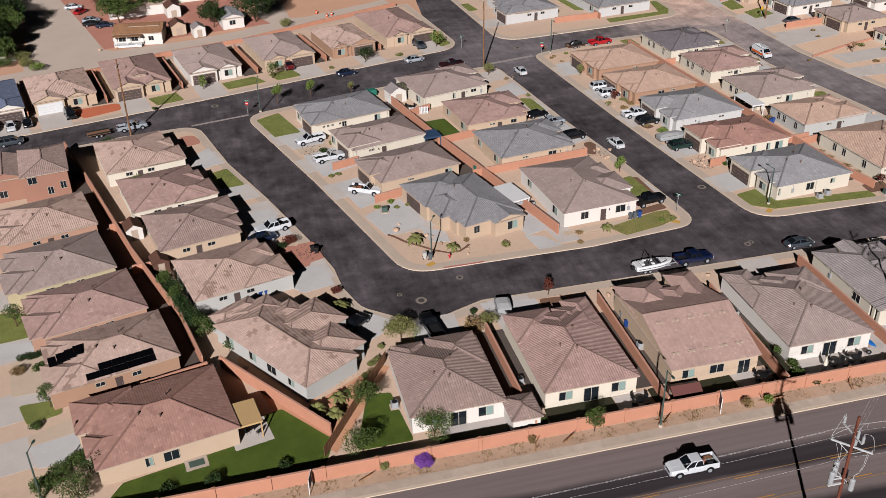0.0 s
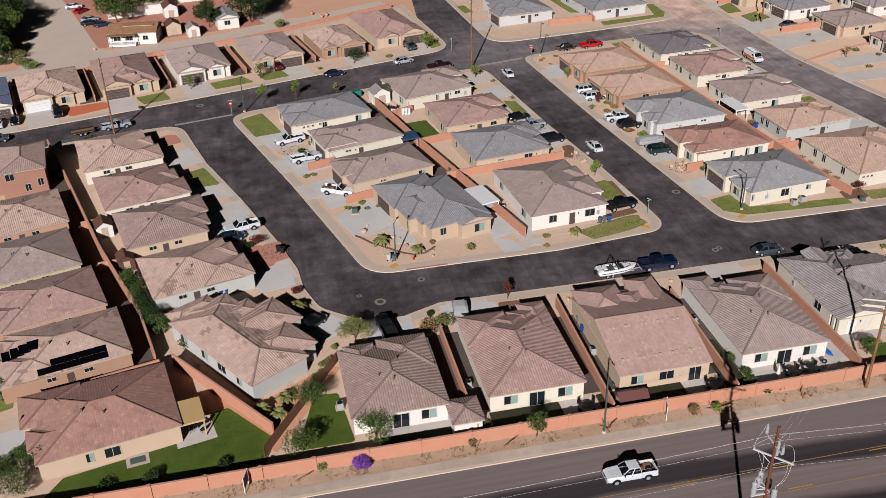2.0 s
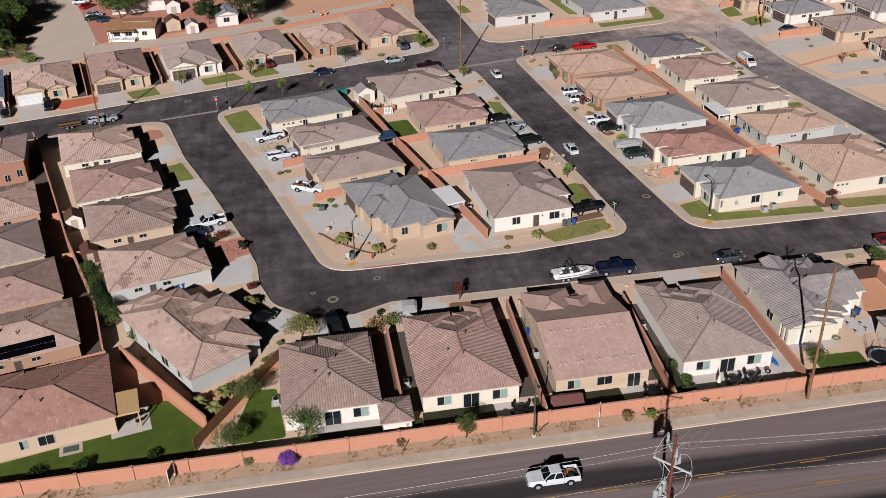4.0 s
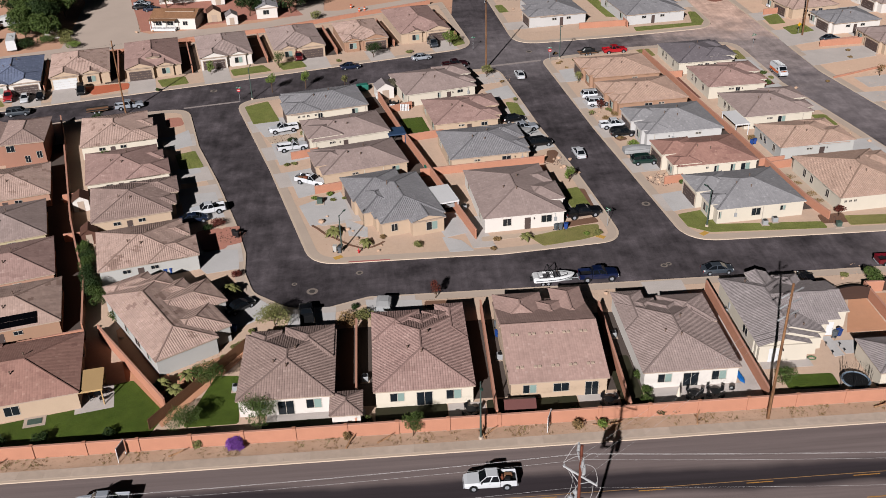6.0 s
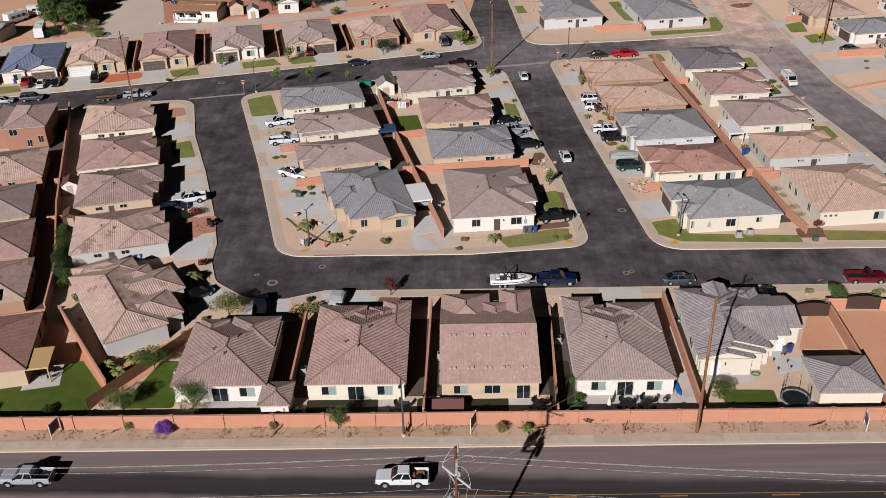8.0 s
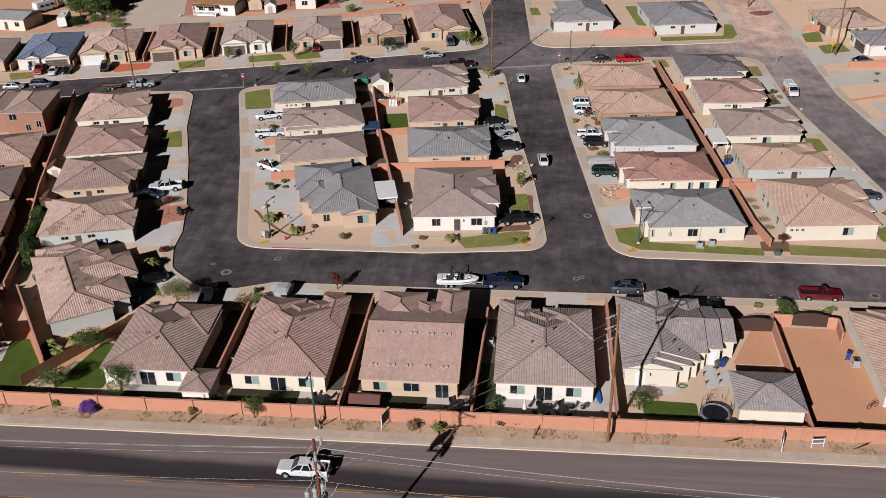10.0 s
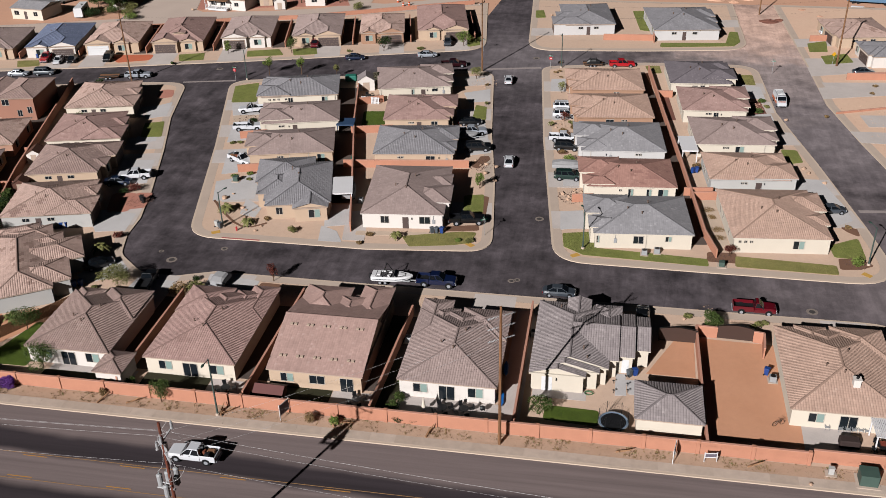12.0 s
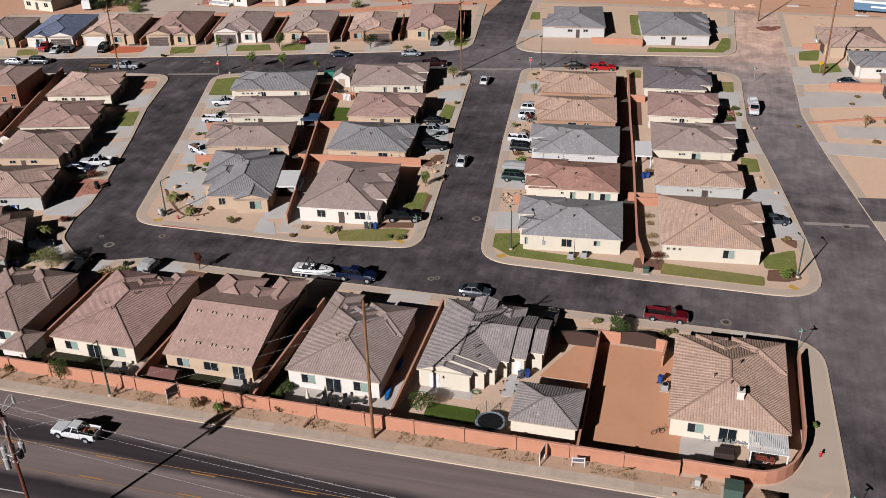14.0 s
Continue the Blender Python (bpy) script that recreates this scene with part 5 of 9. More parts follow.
# ---- lamps, poles, wires ----
DARKGREEN = plain("dark_green_steel", srgb(46, 74, 62), 0.5)
CONCPOLE = mottled("grey_green_lamp_post", srgb(66, 84, 76), 0.6, 0.1, 1, 9)


def street_lamp(x, y, h=8.0, turn=0.0, mat_=None):
    m = mat_ or CONCPOLE
    root = empty("street_lamp", pose(x, y, GZ, 0, 0, turn), "grey-green street lamp post with a short arm", "street lamp", "street lamps")
    part("pole", a_rod((0, 0, 0), (0, 0, h), 0.13, 0.08), m, root)
    part("base", a_rod((0, 0, 0), (0, 0, 0.3), 0.28, 0.24, n=10), CONCRETE, root)
    part("arm", a_rod((0, 0, h - 0.1), (0, -1.3, h + 0.15), 0.05), m, root)
    bm = bmesh.new()
    bmesh.ops.create_uvsphere(bm, u_segments=10, v_segments=6, radius=0.3, matrix=Matrix.Translation((0, -1.5, h + 0.14)) @ Matrix.Diagonal((0.6, 1.3, 0.35, 1)))
    part("lamp_head", bm, DARKGREEN, root)


for lx, ly, lh, lt in ((42.1, 78.3, 8.4, 0), (23.9, 123.0, 6.4, 150), (82.4, 125.8, 6.6, 200), (124.6, 128.0, 6.4, 210), (71.0, 207.6, 8, 0), (1.7, 189.4, 7.0, 170), (-28.6, 83.5, 7.0, 160)):
    street_lamp(lx, ly, lh, lt)


def crossarm(root, z, L, rot, n=3):
    a = part("crossarm", a_box(-L / 2, -0.06, z, L / 2, 0.06, z + 0.15), ARM, root)
    a.matrix_local = pose(0, 0, 0, 0, 0, rot)
    for k in range(n):
        px = -L / 2 + 0.1 + k * (L - 0.2) / max(1, n - 1)
        bm = a_rod((px, 0, z + 0.13), (px, 0, z + 0.42), 0.06, 0.04)
        rod(bm, (px, 0, z + 0.2), (px, 0, z + 0.26), 0.1, n=8)
        part("insulator", bm, GALV, a)


def utility_pole(x, y, h, arms=(), r=0.19, lean=0.0, wood=WOOD_POLE):
    root = empty("utility_pole", pose(x, y, 0, 0, lean, 0), "weathered brown wooden utility pole", "utility pole", "utility poles")
    part("pole", a_rod((0, 0, 0), (0, 0, h), r, r * 0.66, n=10), wood, root)
    for z, L, rot, n in arms:
        crossarm(root, z, L, rot, n)
    return root


near_pole = utility_pole(49.1, 55.2, 19.4, ((15.8, 3.7, -46, 2),), 0.2, 0.0, WOOD_RED)
part("switch_arm", a_box(-0.06, -1.2, 17.1, 0.06, 1.9, 17.24, bevel=0.01), ARM, near_pole)
for ay in (1.8, -0.35, -1.1):
    sw = part("switch", a_rod((0.1, ay, 17.2), (0.1, ay, 17.95), 0.15, 0.13, n=10), GALV, near_pole, "grey switch cylinder")
    part("bushing", a_rod((0.1, ay, 17.95), (0.1, ay, 18.2), 0.05, n=6), GALV, sw)
part("bracket", a_box(0.12, -0.16, 16.0, 0.4, 0.16, 17.1, bevel=0.03), GALV, near_pole)
for cx, cy in ((-0.05, 1.25), (-1.2, 0.15), (0.1, -1.1), (-0.62, 0.62)):
    bm = a_rod((cx, cy, 11.5), (cx, cy, 12.75), 0.27, n=12)
    rod(bm, (cx, cy, 12.75), (cx, cy, 12.87), 0.29, 0.14, n=12)
    can = part("transformer", bm, GALV, near_pole, "grey transformer can")
    part("bushing", a_rod((cx, cy, 12.87), (cx, cy, 13.25), 0.045, n=6), GALV, can)
    part("hanger", a_rod((0, 0, 11.9), (cx, cy, 11.9), 0.06, n=6), ARM, near_pole)
part("platform", a_box(-1.5, -0.08, 11.25, 0.35, 0.08, 11.4), ARM, near_pole)
part("control_box", a_box(0.15, 0.2, 11.6, 0.6, 0.65, 12.6, bevel=0.03), BLACK, near_pole)
for k, (p0, p1, sag) in enumerate((((-1.3, 1.35, 16.2), (0.1, 1.8, 18.2), -0.7), ((-1.3, 1.35, 16.2), (0.1, -0.35, 18.2), -0.5), ((1.3, -1.35, 16.2), (0.1, -1.1, 18.2), -0.6), ((1.6, 0.5, 17.4), (0.1, -0.35, 18.2), -0.6),
                                   ((-0.05, 1.25, 13.2), (-1.0, 1.0, 15.9), 0.5), ((-1.2, 0.15, 13.2), (-0.6, 0.6, 15.9), 0.4), ((0.1, -1.1, 13.2), (1.0, -1.0, 15.9), 0.5), ((0.1, -1.1, 13.2), (1.9, -0.2, 14.6), 0.5), ((-0.62, 0.62, 13.2), (0.0, 0.3, 16.0), 0.3))):
    p0, p1 = Vector(p0), Vector(p1)
    bm = bmesh.new()
    line = [p0.lerp(p1, t / 6) + Vector((0.25, 0, -sag)) * math.sin(math.pi * t / 6) for t in range(7)]
    for q0, q1 in zip(line, line[1:]):
        rod(bm, q0, q1, 0.014, n=5)
    part("jumper_wire", bm, WIRE, near_pole)
for k in (-1, 1):
    part("brace", a_rod((0, 0, 14.9), (k * 0.75, -k * 0.78, 15.8), 0.035, n=6), ARM, near_pole)
utility_pole(76.5, 79.3, 19.2, (), 0.2)
pole2 = empty("line_fittings", pose(76.5, 79.3, 0), "grey strain insulators strung beside a wooden pole", "insulators")
for k, z in enumerate((18.0, 16.6, 15.0)):
    for a, b in (((0.2, 0.1, z), (1.5, 0.5, z + 0.35)), ((-0.2, -0.1, z), (-1.4, -0.6, z - 0.3))):
        bm = a_rod(a, b, 0.025, n=5)
        for q in range(7):
            p0, p1 = Vector(a).lerp(Vector(b), 0.2 + 0.11 * q), Vector(a).lerp(Vector(b), 0.235 + 0.11 * q)
            rod(bm, p0, p1, 0.13, 0.1, n=8)
        part("insulator_string", bm, GALV, pole2)
utility_pole(-24.2, 184.4, 15.8, ((14.4, 2.2, 80, 3),))
utility_pole(53.4, 203.0, 16.8, ((15.6, 2.2, 70, 3),))
utility_pole(132.2, 217.6, 17, ((15.8, 2.2, 40, 3),), 0.22)
utility_pole(118.2, 256.3, 14, ())


def wire(a, b, sag, name="power_line"):
    cu = bpy.data.curves.new(name, "CURVE")
    cu.dimensions, cu.bevel_depth, cu.bevel_resolution = "3D", 0.0085, 0
    sp = cu.splines.new("POLY")
    n = 16
    sp.points.add(n)
    for i in range(n + 1):
        t = i / n
        p = Vector(a).lerp(Vector(b), t)
        p = GRID @ p
        sp.points[i].co = (p.x, p.y, p.z - sag * 4 * t * (1 - t), 1)
    cu.materials.append(WIRE if name == "power_line" else BLACK)
    tagged(new(name, cu), "thin bare metal power line between poles", "power line", "power lines")


for dy, z in ((-1.1, 18.8), (0.0, 18.5), (1.1, 17.4), (0.3, 14.2)):
    wire((49.1, 55.2 + dy, z), (-75, 55.2 + dy, z), 2.4)
    wire((49.1, 55.2 + dy, z), (175, 55.2 + dy, z), 2.4)
for z in (18.0, 16.6, 15.0):
    wire((49.3, 55.6, z), (76.4, 79.2, z - 0.4), 0.7)
for z in (15.0, 12.6):
    wire((-24.2, 184.4, z), (53.4, 203.0, z + 0.6), 1.4, "service_line")
    wire((53.4, 203.0, z + 0.6), (132.2, 217.6, z + 0.4), 1.4, "service_line")
    wire((-24.2, 184.4, z), (-110, 164, z), 1.5, "service_line")


SIGNGREEN = plain("sign_green", srgb(20, 130, 90), 0.5)
SIGNRED = plain("sign_red", srgb(200, 40, 44), 0.5)
SIGNYELLOW = plain("sign_yellow", srgb(238, 176, 30), 0.5)


def street_sign(x, y, stop=False, turn=0):
    root = empty("street_sign", pose(x, y, GZ, 0, 0, turn), "green street name blades on a steel post" if not stop else "red stop sign with green street name blades", "street sign", "street signs")
    part("post", a_rod((0, 0, 0), (0, 0, 3.1), 0.04, n=6), GALV, root)
    for k, r in enumerate((0, 90)):
        b = part("name_blade", a_box(-0.5, -0.01, 2.8 + 0.2 * k, 0.5, 0.01, 2.98 + 0.2 * k), SIGNGREEN, root)
        b.matrix_local = pose(0, 0, 0, 0, 0, r)
        part("lettering_bar", a_box(-0.35, -0.016, 2.85 + 0.2 * k, 0.35, 0.016, 2.93 + 0.2 * k), WHITE, b)
    if stop:
        bm = bmesh.new()
        bmesh.ops.create_cone(bm, cap_ends=True, segments=8, radius1=0.4, radius2=0.4, depth=0.02, matrix=Matrix.Translation((0, -0.06, 2.3)) @ Matrix.Rotation(math.pi / 2, 4, "X") @ Matrix.Rotation(math.pi / 8, 4, "Z"))
        part("stop_plate", bm, SIGNRED, root)
        part("stop_border", a_box(-0.24, -0.085, 2.24, 0.24, -0.075, 2.36), WHITE, root)


street_sign(-0.9, 189.0, True, -10)
street_sign(68.6, 207.0, True, -8)
street_sign(66.6, 127.4, False, 30)
street_sign(124.2, 109.6, False, 20)
street_sign(117.6, 210.4, False, 10)
street_sign(128.6, 79.8, False, 40)
street_sign(51.4, 216.4, False, 10)
warn = empty("warning_sign", pose(131.4, 218.4, GZ, 0, 0, 20), "yellow diamond warning sign on a post", "road sign")
part("post", a_rod((0, 0, 0), (0, 0, 2.4), 0.04, n=6), GALV, warn)
part("plate", a_box(-0.4, -0.02, -0.4, 0.4, 0.0, 0.4), SIGNYELLOW, warn).matrix_local = pose(0, -0.05, 2.5) @ Matrix.Rotation(math.pi / 4, 4, "Y")


def board_sign(x, y, turn, w=1.2, h=1.7, lean=0.0):
    root = empty("board_sign", pose(x, y, GZ, 0, 0, turn), "white real-estate sign board on two legs", "sign", "roadside signs")
    part("board", a_box(-w / 2, -0.03, 0.6, w / 2, 0.03, h), WHITE, root)
    part("printed_panel", a_box(-w / 2 + 0.08, -0.036, 0.75, w / 2 - 0.08, 0.036, h - 0.12), plain("faded_print", srgb(120, 112, 120), 0.7) if "faded_print" not in bpy.data.materials else bpy.data.materials["faded_print"], root)
    for k in (-1, 1):
        part("leg", a_box(k * w / 2 - 0.04, -0.04, 0, k * w / 2 + 0.04, 0.04, h + 0.1), WHITE, root)


for sx, sy, st, sw, sh in ((0.5, 77.9, 75, 1.6, 2.2), (50.3, 79.5, 70, 1.7, 2.2), (96.2, 80.3, 80, 1.6, 2.0), (100.2, 80.6, 10, 1.4, 1.3)):
    board_sign(sx, sy, st, sw, sh)


# ---- manholes and street furniture ----
MANHOLE = mottled("cast_iron_and_concrete_collar", srgb(150, 136, 124), 0.85, 0.15, 2, 9)
IRON = mottled("cast_iron", srgb(84, 78, 74), 0.7, 0.2, 3, 12)


def manhole(x, y, r=0.75):
    root = empty("manhole", pose(x, y, 0), "round concrete collar with an iron manhole cover", "manhole", "manholes")
    part("collar", a_rod((0, 0, -0.02), (0, 0, 0.012), r, n=20), MANHOLE, root)
    part("cover", a_rod((0, 0, 0), (0, 0, 0.02), r * 0.55, n=18), IRON, root)


for mx, my, mr in ((20.0, 112.0, 0.85), (26.8, 116.6, 0.55), (17.2, 114.2, 0.4), (74.6, 134.6, 0.75), (72.8, 114.8, 0.55), (73.6, 115.2, 0.45), (115.0, 110.9 + 3, 0.8), (-7.6, 195.6, 0.8), (132.5, 146.0, 0.8), (64.6, 213.6, 0.8), (135.2, 92.6, 0.6)):
    manhole(mx, my, mr)


def bin_(x, y, col, rot=0):
    root = empty("wheeled_bin", pose(x, y, GZ + 0.02, 0, 0, rot), "plastic wheeled bin beside a wall", "bin", "wheeled bins")
    bm = bmesh.new()
    v = [[bm.verts.new(p) for p in ((-a, -a, z), (a, -a, z), (a, a, z), (-a, a, z))] for a, z in ((0.22, 0.05), (0.3, 1.0))]
    for i in range(4):
        bm.faces.new((v[0][i], v[0][(i + 1) % 4], v[1][(i + 1) % 4], v[1][i]))
    bm.faces.new(v[0][::-1]), bm.faces.new(v[1])
    part("body", bm, col, root)
    part("lid", a_box(-0.33, -0.35, 1.0, 0.33, 0.33, 1.07, bevel=0.02), col, root)
    for k in (-1, 1):
        part("wheel", a_rod((k * 0.3, 0.24, 0.1), (k * 0.36, 0.24, 0.1), 0.1), RUBBER, root)


BINBLUE, BINGREY, BINGREEN = plain("blue_plastic", srgb(30, 70, 140), 0.5), plain("grey_plastic", srgb(90, 96, 100), 0.5), plain("green_plastic", srgb(20, 110, 90), 0.5)
for bx, by, bc in ((59.8, 127.0, BINBLUE), (59.0, 126.9, BINGREY), (58.2, 126.8, BINGREY), (91.4, 95.0, BINBLUE), (90.7, 94.6, BINGREY), (46.0, 98.4, BINBLUE), (46.1, 100.6, BINGREY),
                   (79.6, 183.0, BINBLUE), (83.0, 168.2, BINBLUE), (99.5, 155.9, BINBLUE), (100.2, 156.3, BINBLUE), (29.8, 131.8, BINBLUE), (-2.6, 118.4, BINBLUE), (-1.8, 118.6, BINBLUE), (99.1, 147.2, BINGREEN), (38.0, 150.6, BINGREEN), (-55, 196, BINBLUE)):
    bin_(bx, by, bc, random.uniform(0, 90))


def ac_unit(x, y):
    root = empty("air_conditioner", pose(x, y, GZ), "grey box air-conditioner on a pad", "air conditioner", "air conditioners")
    part("pad", a_box(-0.6, -0.6, 0, 0.6, 0.6, 0.08), CONCRETE, root)
    part("casing", a_box(-0.42, -0.42, 0.08, 0.42, 0.42, 0.85, bevel=0.04), GALV, root)
    part("fan_grille", a_rod((0, 0, 0.84), (0, 0, 0.88), 0.34, n=14), BLACK, root)


use_grid("lots")
for ax, ay in ((30.4, 90.2), (110.2, 94.6), (47.2, 134.6), (48.0, 93), (63.6, 96.2), (80.0, 100.0), (94.6, 123.7), (96.5, 124.4), (14.2, 90), (86.5, 140), (-22.0, 164)):
    ac_unit(ax, ay)
use_grid("streets")
UTIL = mottled("green_utility_cabinet", srgb(74, 96, 84), 0.6, 0.1, 1, 8)


def cabinet(x, y, w, d, h, label, mat_=UTIL):
    root = empty("utility_cabinet", pose(x, y, GZ, 0, 0, 0), label, "utility cabinet", "utility cabinets")
    part("pad", a_box(-w / 2 - 0.3, -d / 2 - 0.3, 0, w / 2 + 0.3, d / 2 + 0.3, 0.1), CONCRETE, root)
    part("casing", a_box(-w / 2, -d / 2, 0.1, w / 2, d / 2, h, bevel=0.03), mat_, root)
    part("lid", a_box(-w / 2 - 0.03, -d / 2 - 0.03, h, w / 2 + 0.03, d / 2 + 0.03, h + 0.06), mat_, root)


cabinet(116.8, 80.4, 1.9, 1.7, 1.5, "large green electrical cabinet on a pad")
cabinet(113.1, 81.0, 0.6, 0.5, 0.9, "small pale utility box on the verge", WALL["grey"])
cabinet(103.2, 124.0, 0.8, 0.7, 0.8, "small green utility box on a lawn")
cabinet(19.4, 139.6, 0.9, 0.8, 0.9, "green utility box beside a driveway")


# ---- boulevard markings ----
use_grid("lots")
def strip(name, x0, y0, x1, y1, mat_, z, label, cat):
    return tagged(slab(name, [(x0, y0), (x1, y0), (x1, y1), (x0, y1)], z - 0.004, z, mat_), label, cat, kind="structure")


for yy, yd in ((68.3, 67.95), (64.3, 64.65)):
    strip("road_line", -200, yy, 300, yy + 0.09, YELLOW_FADED, 0.006, "worn solid yellow line", "road marking")
    for k in range(-14, 26):
        strip("road_line", k * 12.0, yd, k * 12.0 + 3.0, yd + 0.12, YELLOW, 0.006, "worn dashed yellow line", "road marking")
for k in range(-10, 20):
    strip("road_line", 40.6 + k * 12.2, 60.75, 43.8 + k * 12.2, 60.9, WHITELINE, 0.006, "worn dashed white line", "road marking")
strip("verge", -150, 77.75, 124, 79.7, VERGE, 0.15, "stony gravel verge before the wall", "verge")
# concrete slabs of the boulevard's pavement, laid with open joints
footway = empty("pavement_boulevard", pose(0, 0, 0), "pale concrete slab pavement along the boulevard", "pavement", kind="structure")
SLAB = mesh_of("paving_slab", [(x, y, z) for x, y in ((0.01, 76.36), (2.99, 76.36), (2.99, 77.74), (0.01, 77.74)) for z in (0.1, 0.153)], [(0, 2, 3, 1), (2, 4, 5, 3), (4, 6, 7, 5), (6, 0, 1, 7), (1, 3, 5, 7)], SLABMAT)
for k in range(-40, 41):
    piece = new("paving_slab", SLAB)
    piece.parent = footway
    piece.matrix_local = pose(k * 3.0, 0, 0.001 * (k % 3))


use_grid("streets")

# ---- vehicles ----
def paint(name, c):
    m = Mat(name, 0.28, 0.1)
    m.colour(m.mix(m.ramp(m.noise(3, 4), (0.45, 0.0), (0.8, 0.2)), c, scaled(c, 0.85)))
    m.b.inputs["Coat Weight"].default_value = 0.6
    return m.done()


PAINT = {k: paint("car_paint_" + k, srgb(*c)) for k, c in {"white": (236, 236, 234), "black": (20, 21, 24), "blue": (17, 30, 64), "red": (196, 28, 38), "maroon": (112, 16, 30), "wine": (50, 14, 20), "silver": (176, 180, 184), "grey": (72, 78, 84), "green": (22, 52, 44), "navy": (30, 42, 66)}.items()}
CARGLASS = plain("tinted_car_glass", srgb(22, 26, 30), 0.06)
LAMP_R, LAMP_W = plain("red_tail_lens", srgb(150, 20, 20), 0.2), plain("clear_lamp_lens", srgb(220, 220, 215), 0.15)
BEDMAT = plain("black_bed_liner", srgb(30, 30, 32), 0.8)
STRIPE = plain("orange_stripe", srgb(226, 104, 40), 0.4)
RUST = mottled("rusty_scrap", srgb(132, 76, 54), 0.8, 0.25, 3, 9)


def loft(sections):
    """Sections (x, half width, bottom, top, tuck of the top edge) joined into one body."""
    bm = bmesh.new()
    rings = []
    for x, hw, z0, z1, tuck in sections:
        zm = z0 + (z1 - z0) * 0.62
        rings.append([bm.verts.new(p) for p in ((x, -hw * 0.94, z0), (x, -hw, z0 + 0.12 * (z1 - z0)), (x, -hw, zm), (x, -hw + tuck, z1), (x, hw - tuck, z1), (x, hw, zm), (x, hw, z0 + 0.12 * (z1 - z0)), (x, hw * 0.94, z0))])
    for a, b in zip(rings, rings[1:]):
        for i in range(8):
            bm.faces.new((a[i], a[(i + 1) % 8], b[(i + 1) % 8], b[i]))
    bm.faces.new(rings[0][::-1]), bm.faces.new(rings[-1])
    bmesh.ops.recalc_face_normals(bm, faces=bm.faces[:])
    return bm


def wheel(root, x, y, r=0.36, w=0.24):
    s = 1 if y > 0 else -1
    bm = a_rod((x, y - s * w, r), (x, y, r), r, n=16)
    t = part("wheel", bm, RUBBER, root, "black tyre")
    part("rim", a_rod((x, y - 0.02 * s, r), (x, y + 0.012 * s, r), r * 0.6, n=10), CHROME, t)


def sheet(a, b, c, d, inset_=0.06, thick=0.012):
    """A thin pane on the flat four-cornered face a, b, c, d, drawn in from its rim and a little proud of it."""
    q = [Vector(p) for p in (a, b, c, d)]
    mid = sum(q, Vector()) / 4
    q = [p + (mid - p).normalized() * min(inset_ * 1.4, (mid - p).length * 0.4) for p in q]
    n = (q[1] - q[0]).cross(q[3] - q[0]).normalized()
    bm = bmesh.new()
    lo, hi = [bm.verts.new(p - n * thick) for p in q], [bm.verts.new(p + n * thick) for p in q]
    bm.faces.new(hi), bm.faces.new(lo[::-1])
    for i in range(4):
        bm.faces.new((lo[i], lo[(i + 1) % 4], hi[(i + 1) % 4], hi[i]))
    return bm


def cabin(root, p, low, high, doors=2):
    """The glazed upper body: low and high are (front x, rear x, half width, z); panes lie between painted pillars."""
    (xa, xb, hb, zb), (ya, yb, ht, zt) = low, high
    bm = bmesh.new()
    bot = [bm.verts.new(v) for v in ((xa, -hb, zb), (xa, hb, zb), (xb, hb, zb), (xb, -hb, zb))]
    top = [bm.verts.new(v) for v in ((ya, -ht, zt), (ya, ht, zt), (yb, ht, zt), (yb, -ht, zt))]
    bm.faces.new(top)
    for i in range(4):
        bm.faces.new((bot[i], bot[(i + 1) % 4], top[(i + 1) % 4], top[i]))
    bmesh.ops.bevel(bm, geom=[e for e in bm.edges if e.verts[0] in top and e.verts[1] in top], offset=0.07, segments=2, affect="EDGES")
    bmesh.ops.recalc_face_normals(bm, faces=bm.faces[:])
    part("cab", bm, p, root, "painted roof and pillars")
    part("windscreen", sheet((xa, -hb, zb), (xa, hb, zb), (ya, ht, zt), (ya, -ht, zt), 0.07), CARGLASS, root)
    part("rear_window", sheet((xb, hb, zb), (xb, -hb, zb), (yb, -ht, zt), (yb, ht, zt), 0.08), CARGLASS, root)
    for s in (-1, 1):
        for k in range(doors):
            f0, f1 = k / doors, (k + 1) / doors
            q = [(xa + (xb - xa) * f0, s * hb, zb), (xa + (xb - xa) * f1, s * hb, zb), (ya + (yb - ya) * f1, s * ht, zt), (ya + (yb - ya) * f0, s * ht, zt)]
            part("side_window", sheet(*(q if s < 0 else q[::-1]), 0.055), CARGLASS, root)


def arches(root, ws, hw, r, u=0.0):
    for wx in ws:
        for s in (-1, 1):
            part("wheel_arch", a_rod((wx, s * (hw - 0.3), r + 0.03), (wx, s * (hw + 0.006), r + 0.03), r + 0.09, n=18), BEDMAT, root)
            wheel(root, wx, s * (hw + 0.02), r, 0.25)


def lights(root, xf, xr, hw, z):
    for k in (-1, 1):
        part("headlight", a_box(xf - 0.1, k * (hw - 0.2) - 0.14, z - 0.08, xf + 0.015, k * (hw - 0.2) + 0.14, z + 0.08, bevel=0.02), LAMP_W, root)
        part("tail_light", a_box(xr - 0.015, k * (hw - 0.16) - 0.1, z - 0.1, xr + 0.08, k * (hw - 0.16) + 0.1, z + 0.16, bevel=0.02), LAMP_R, root)


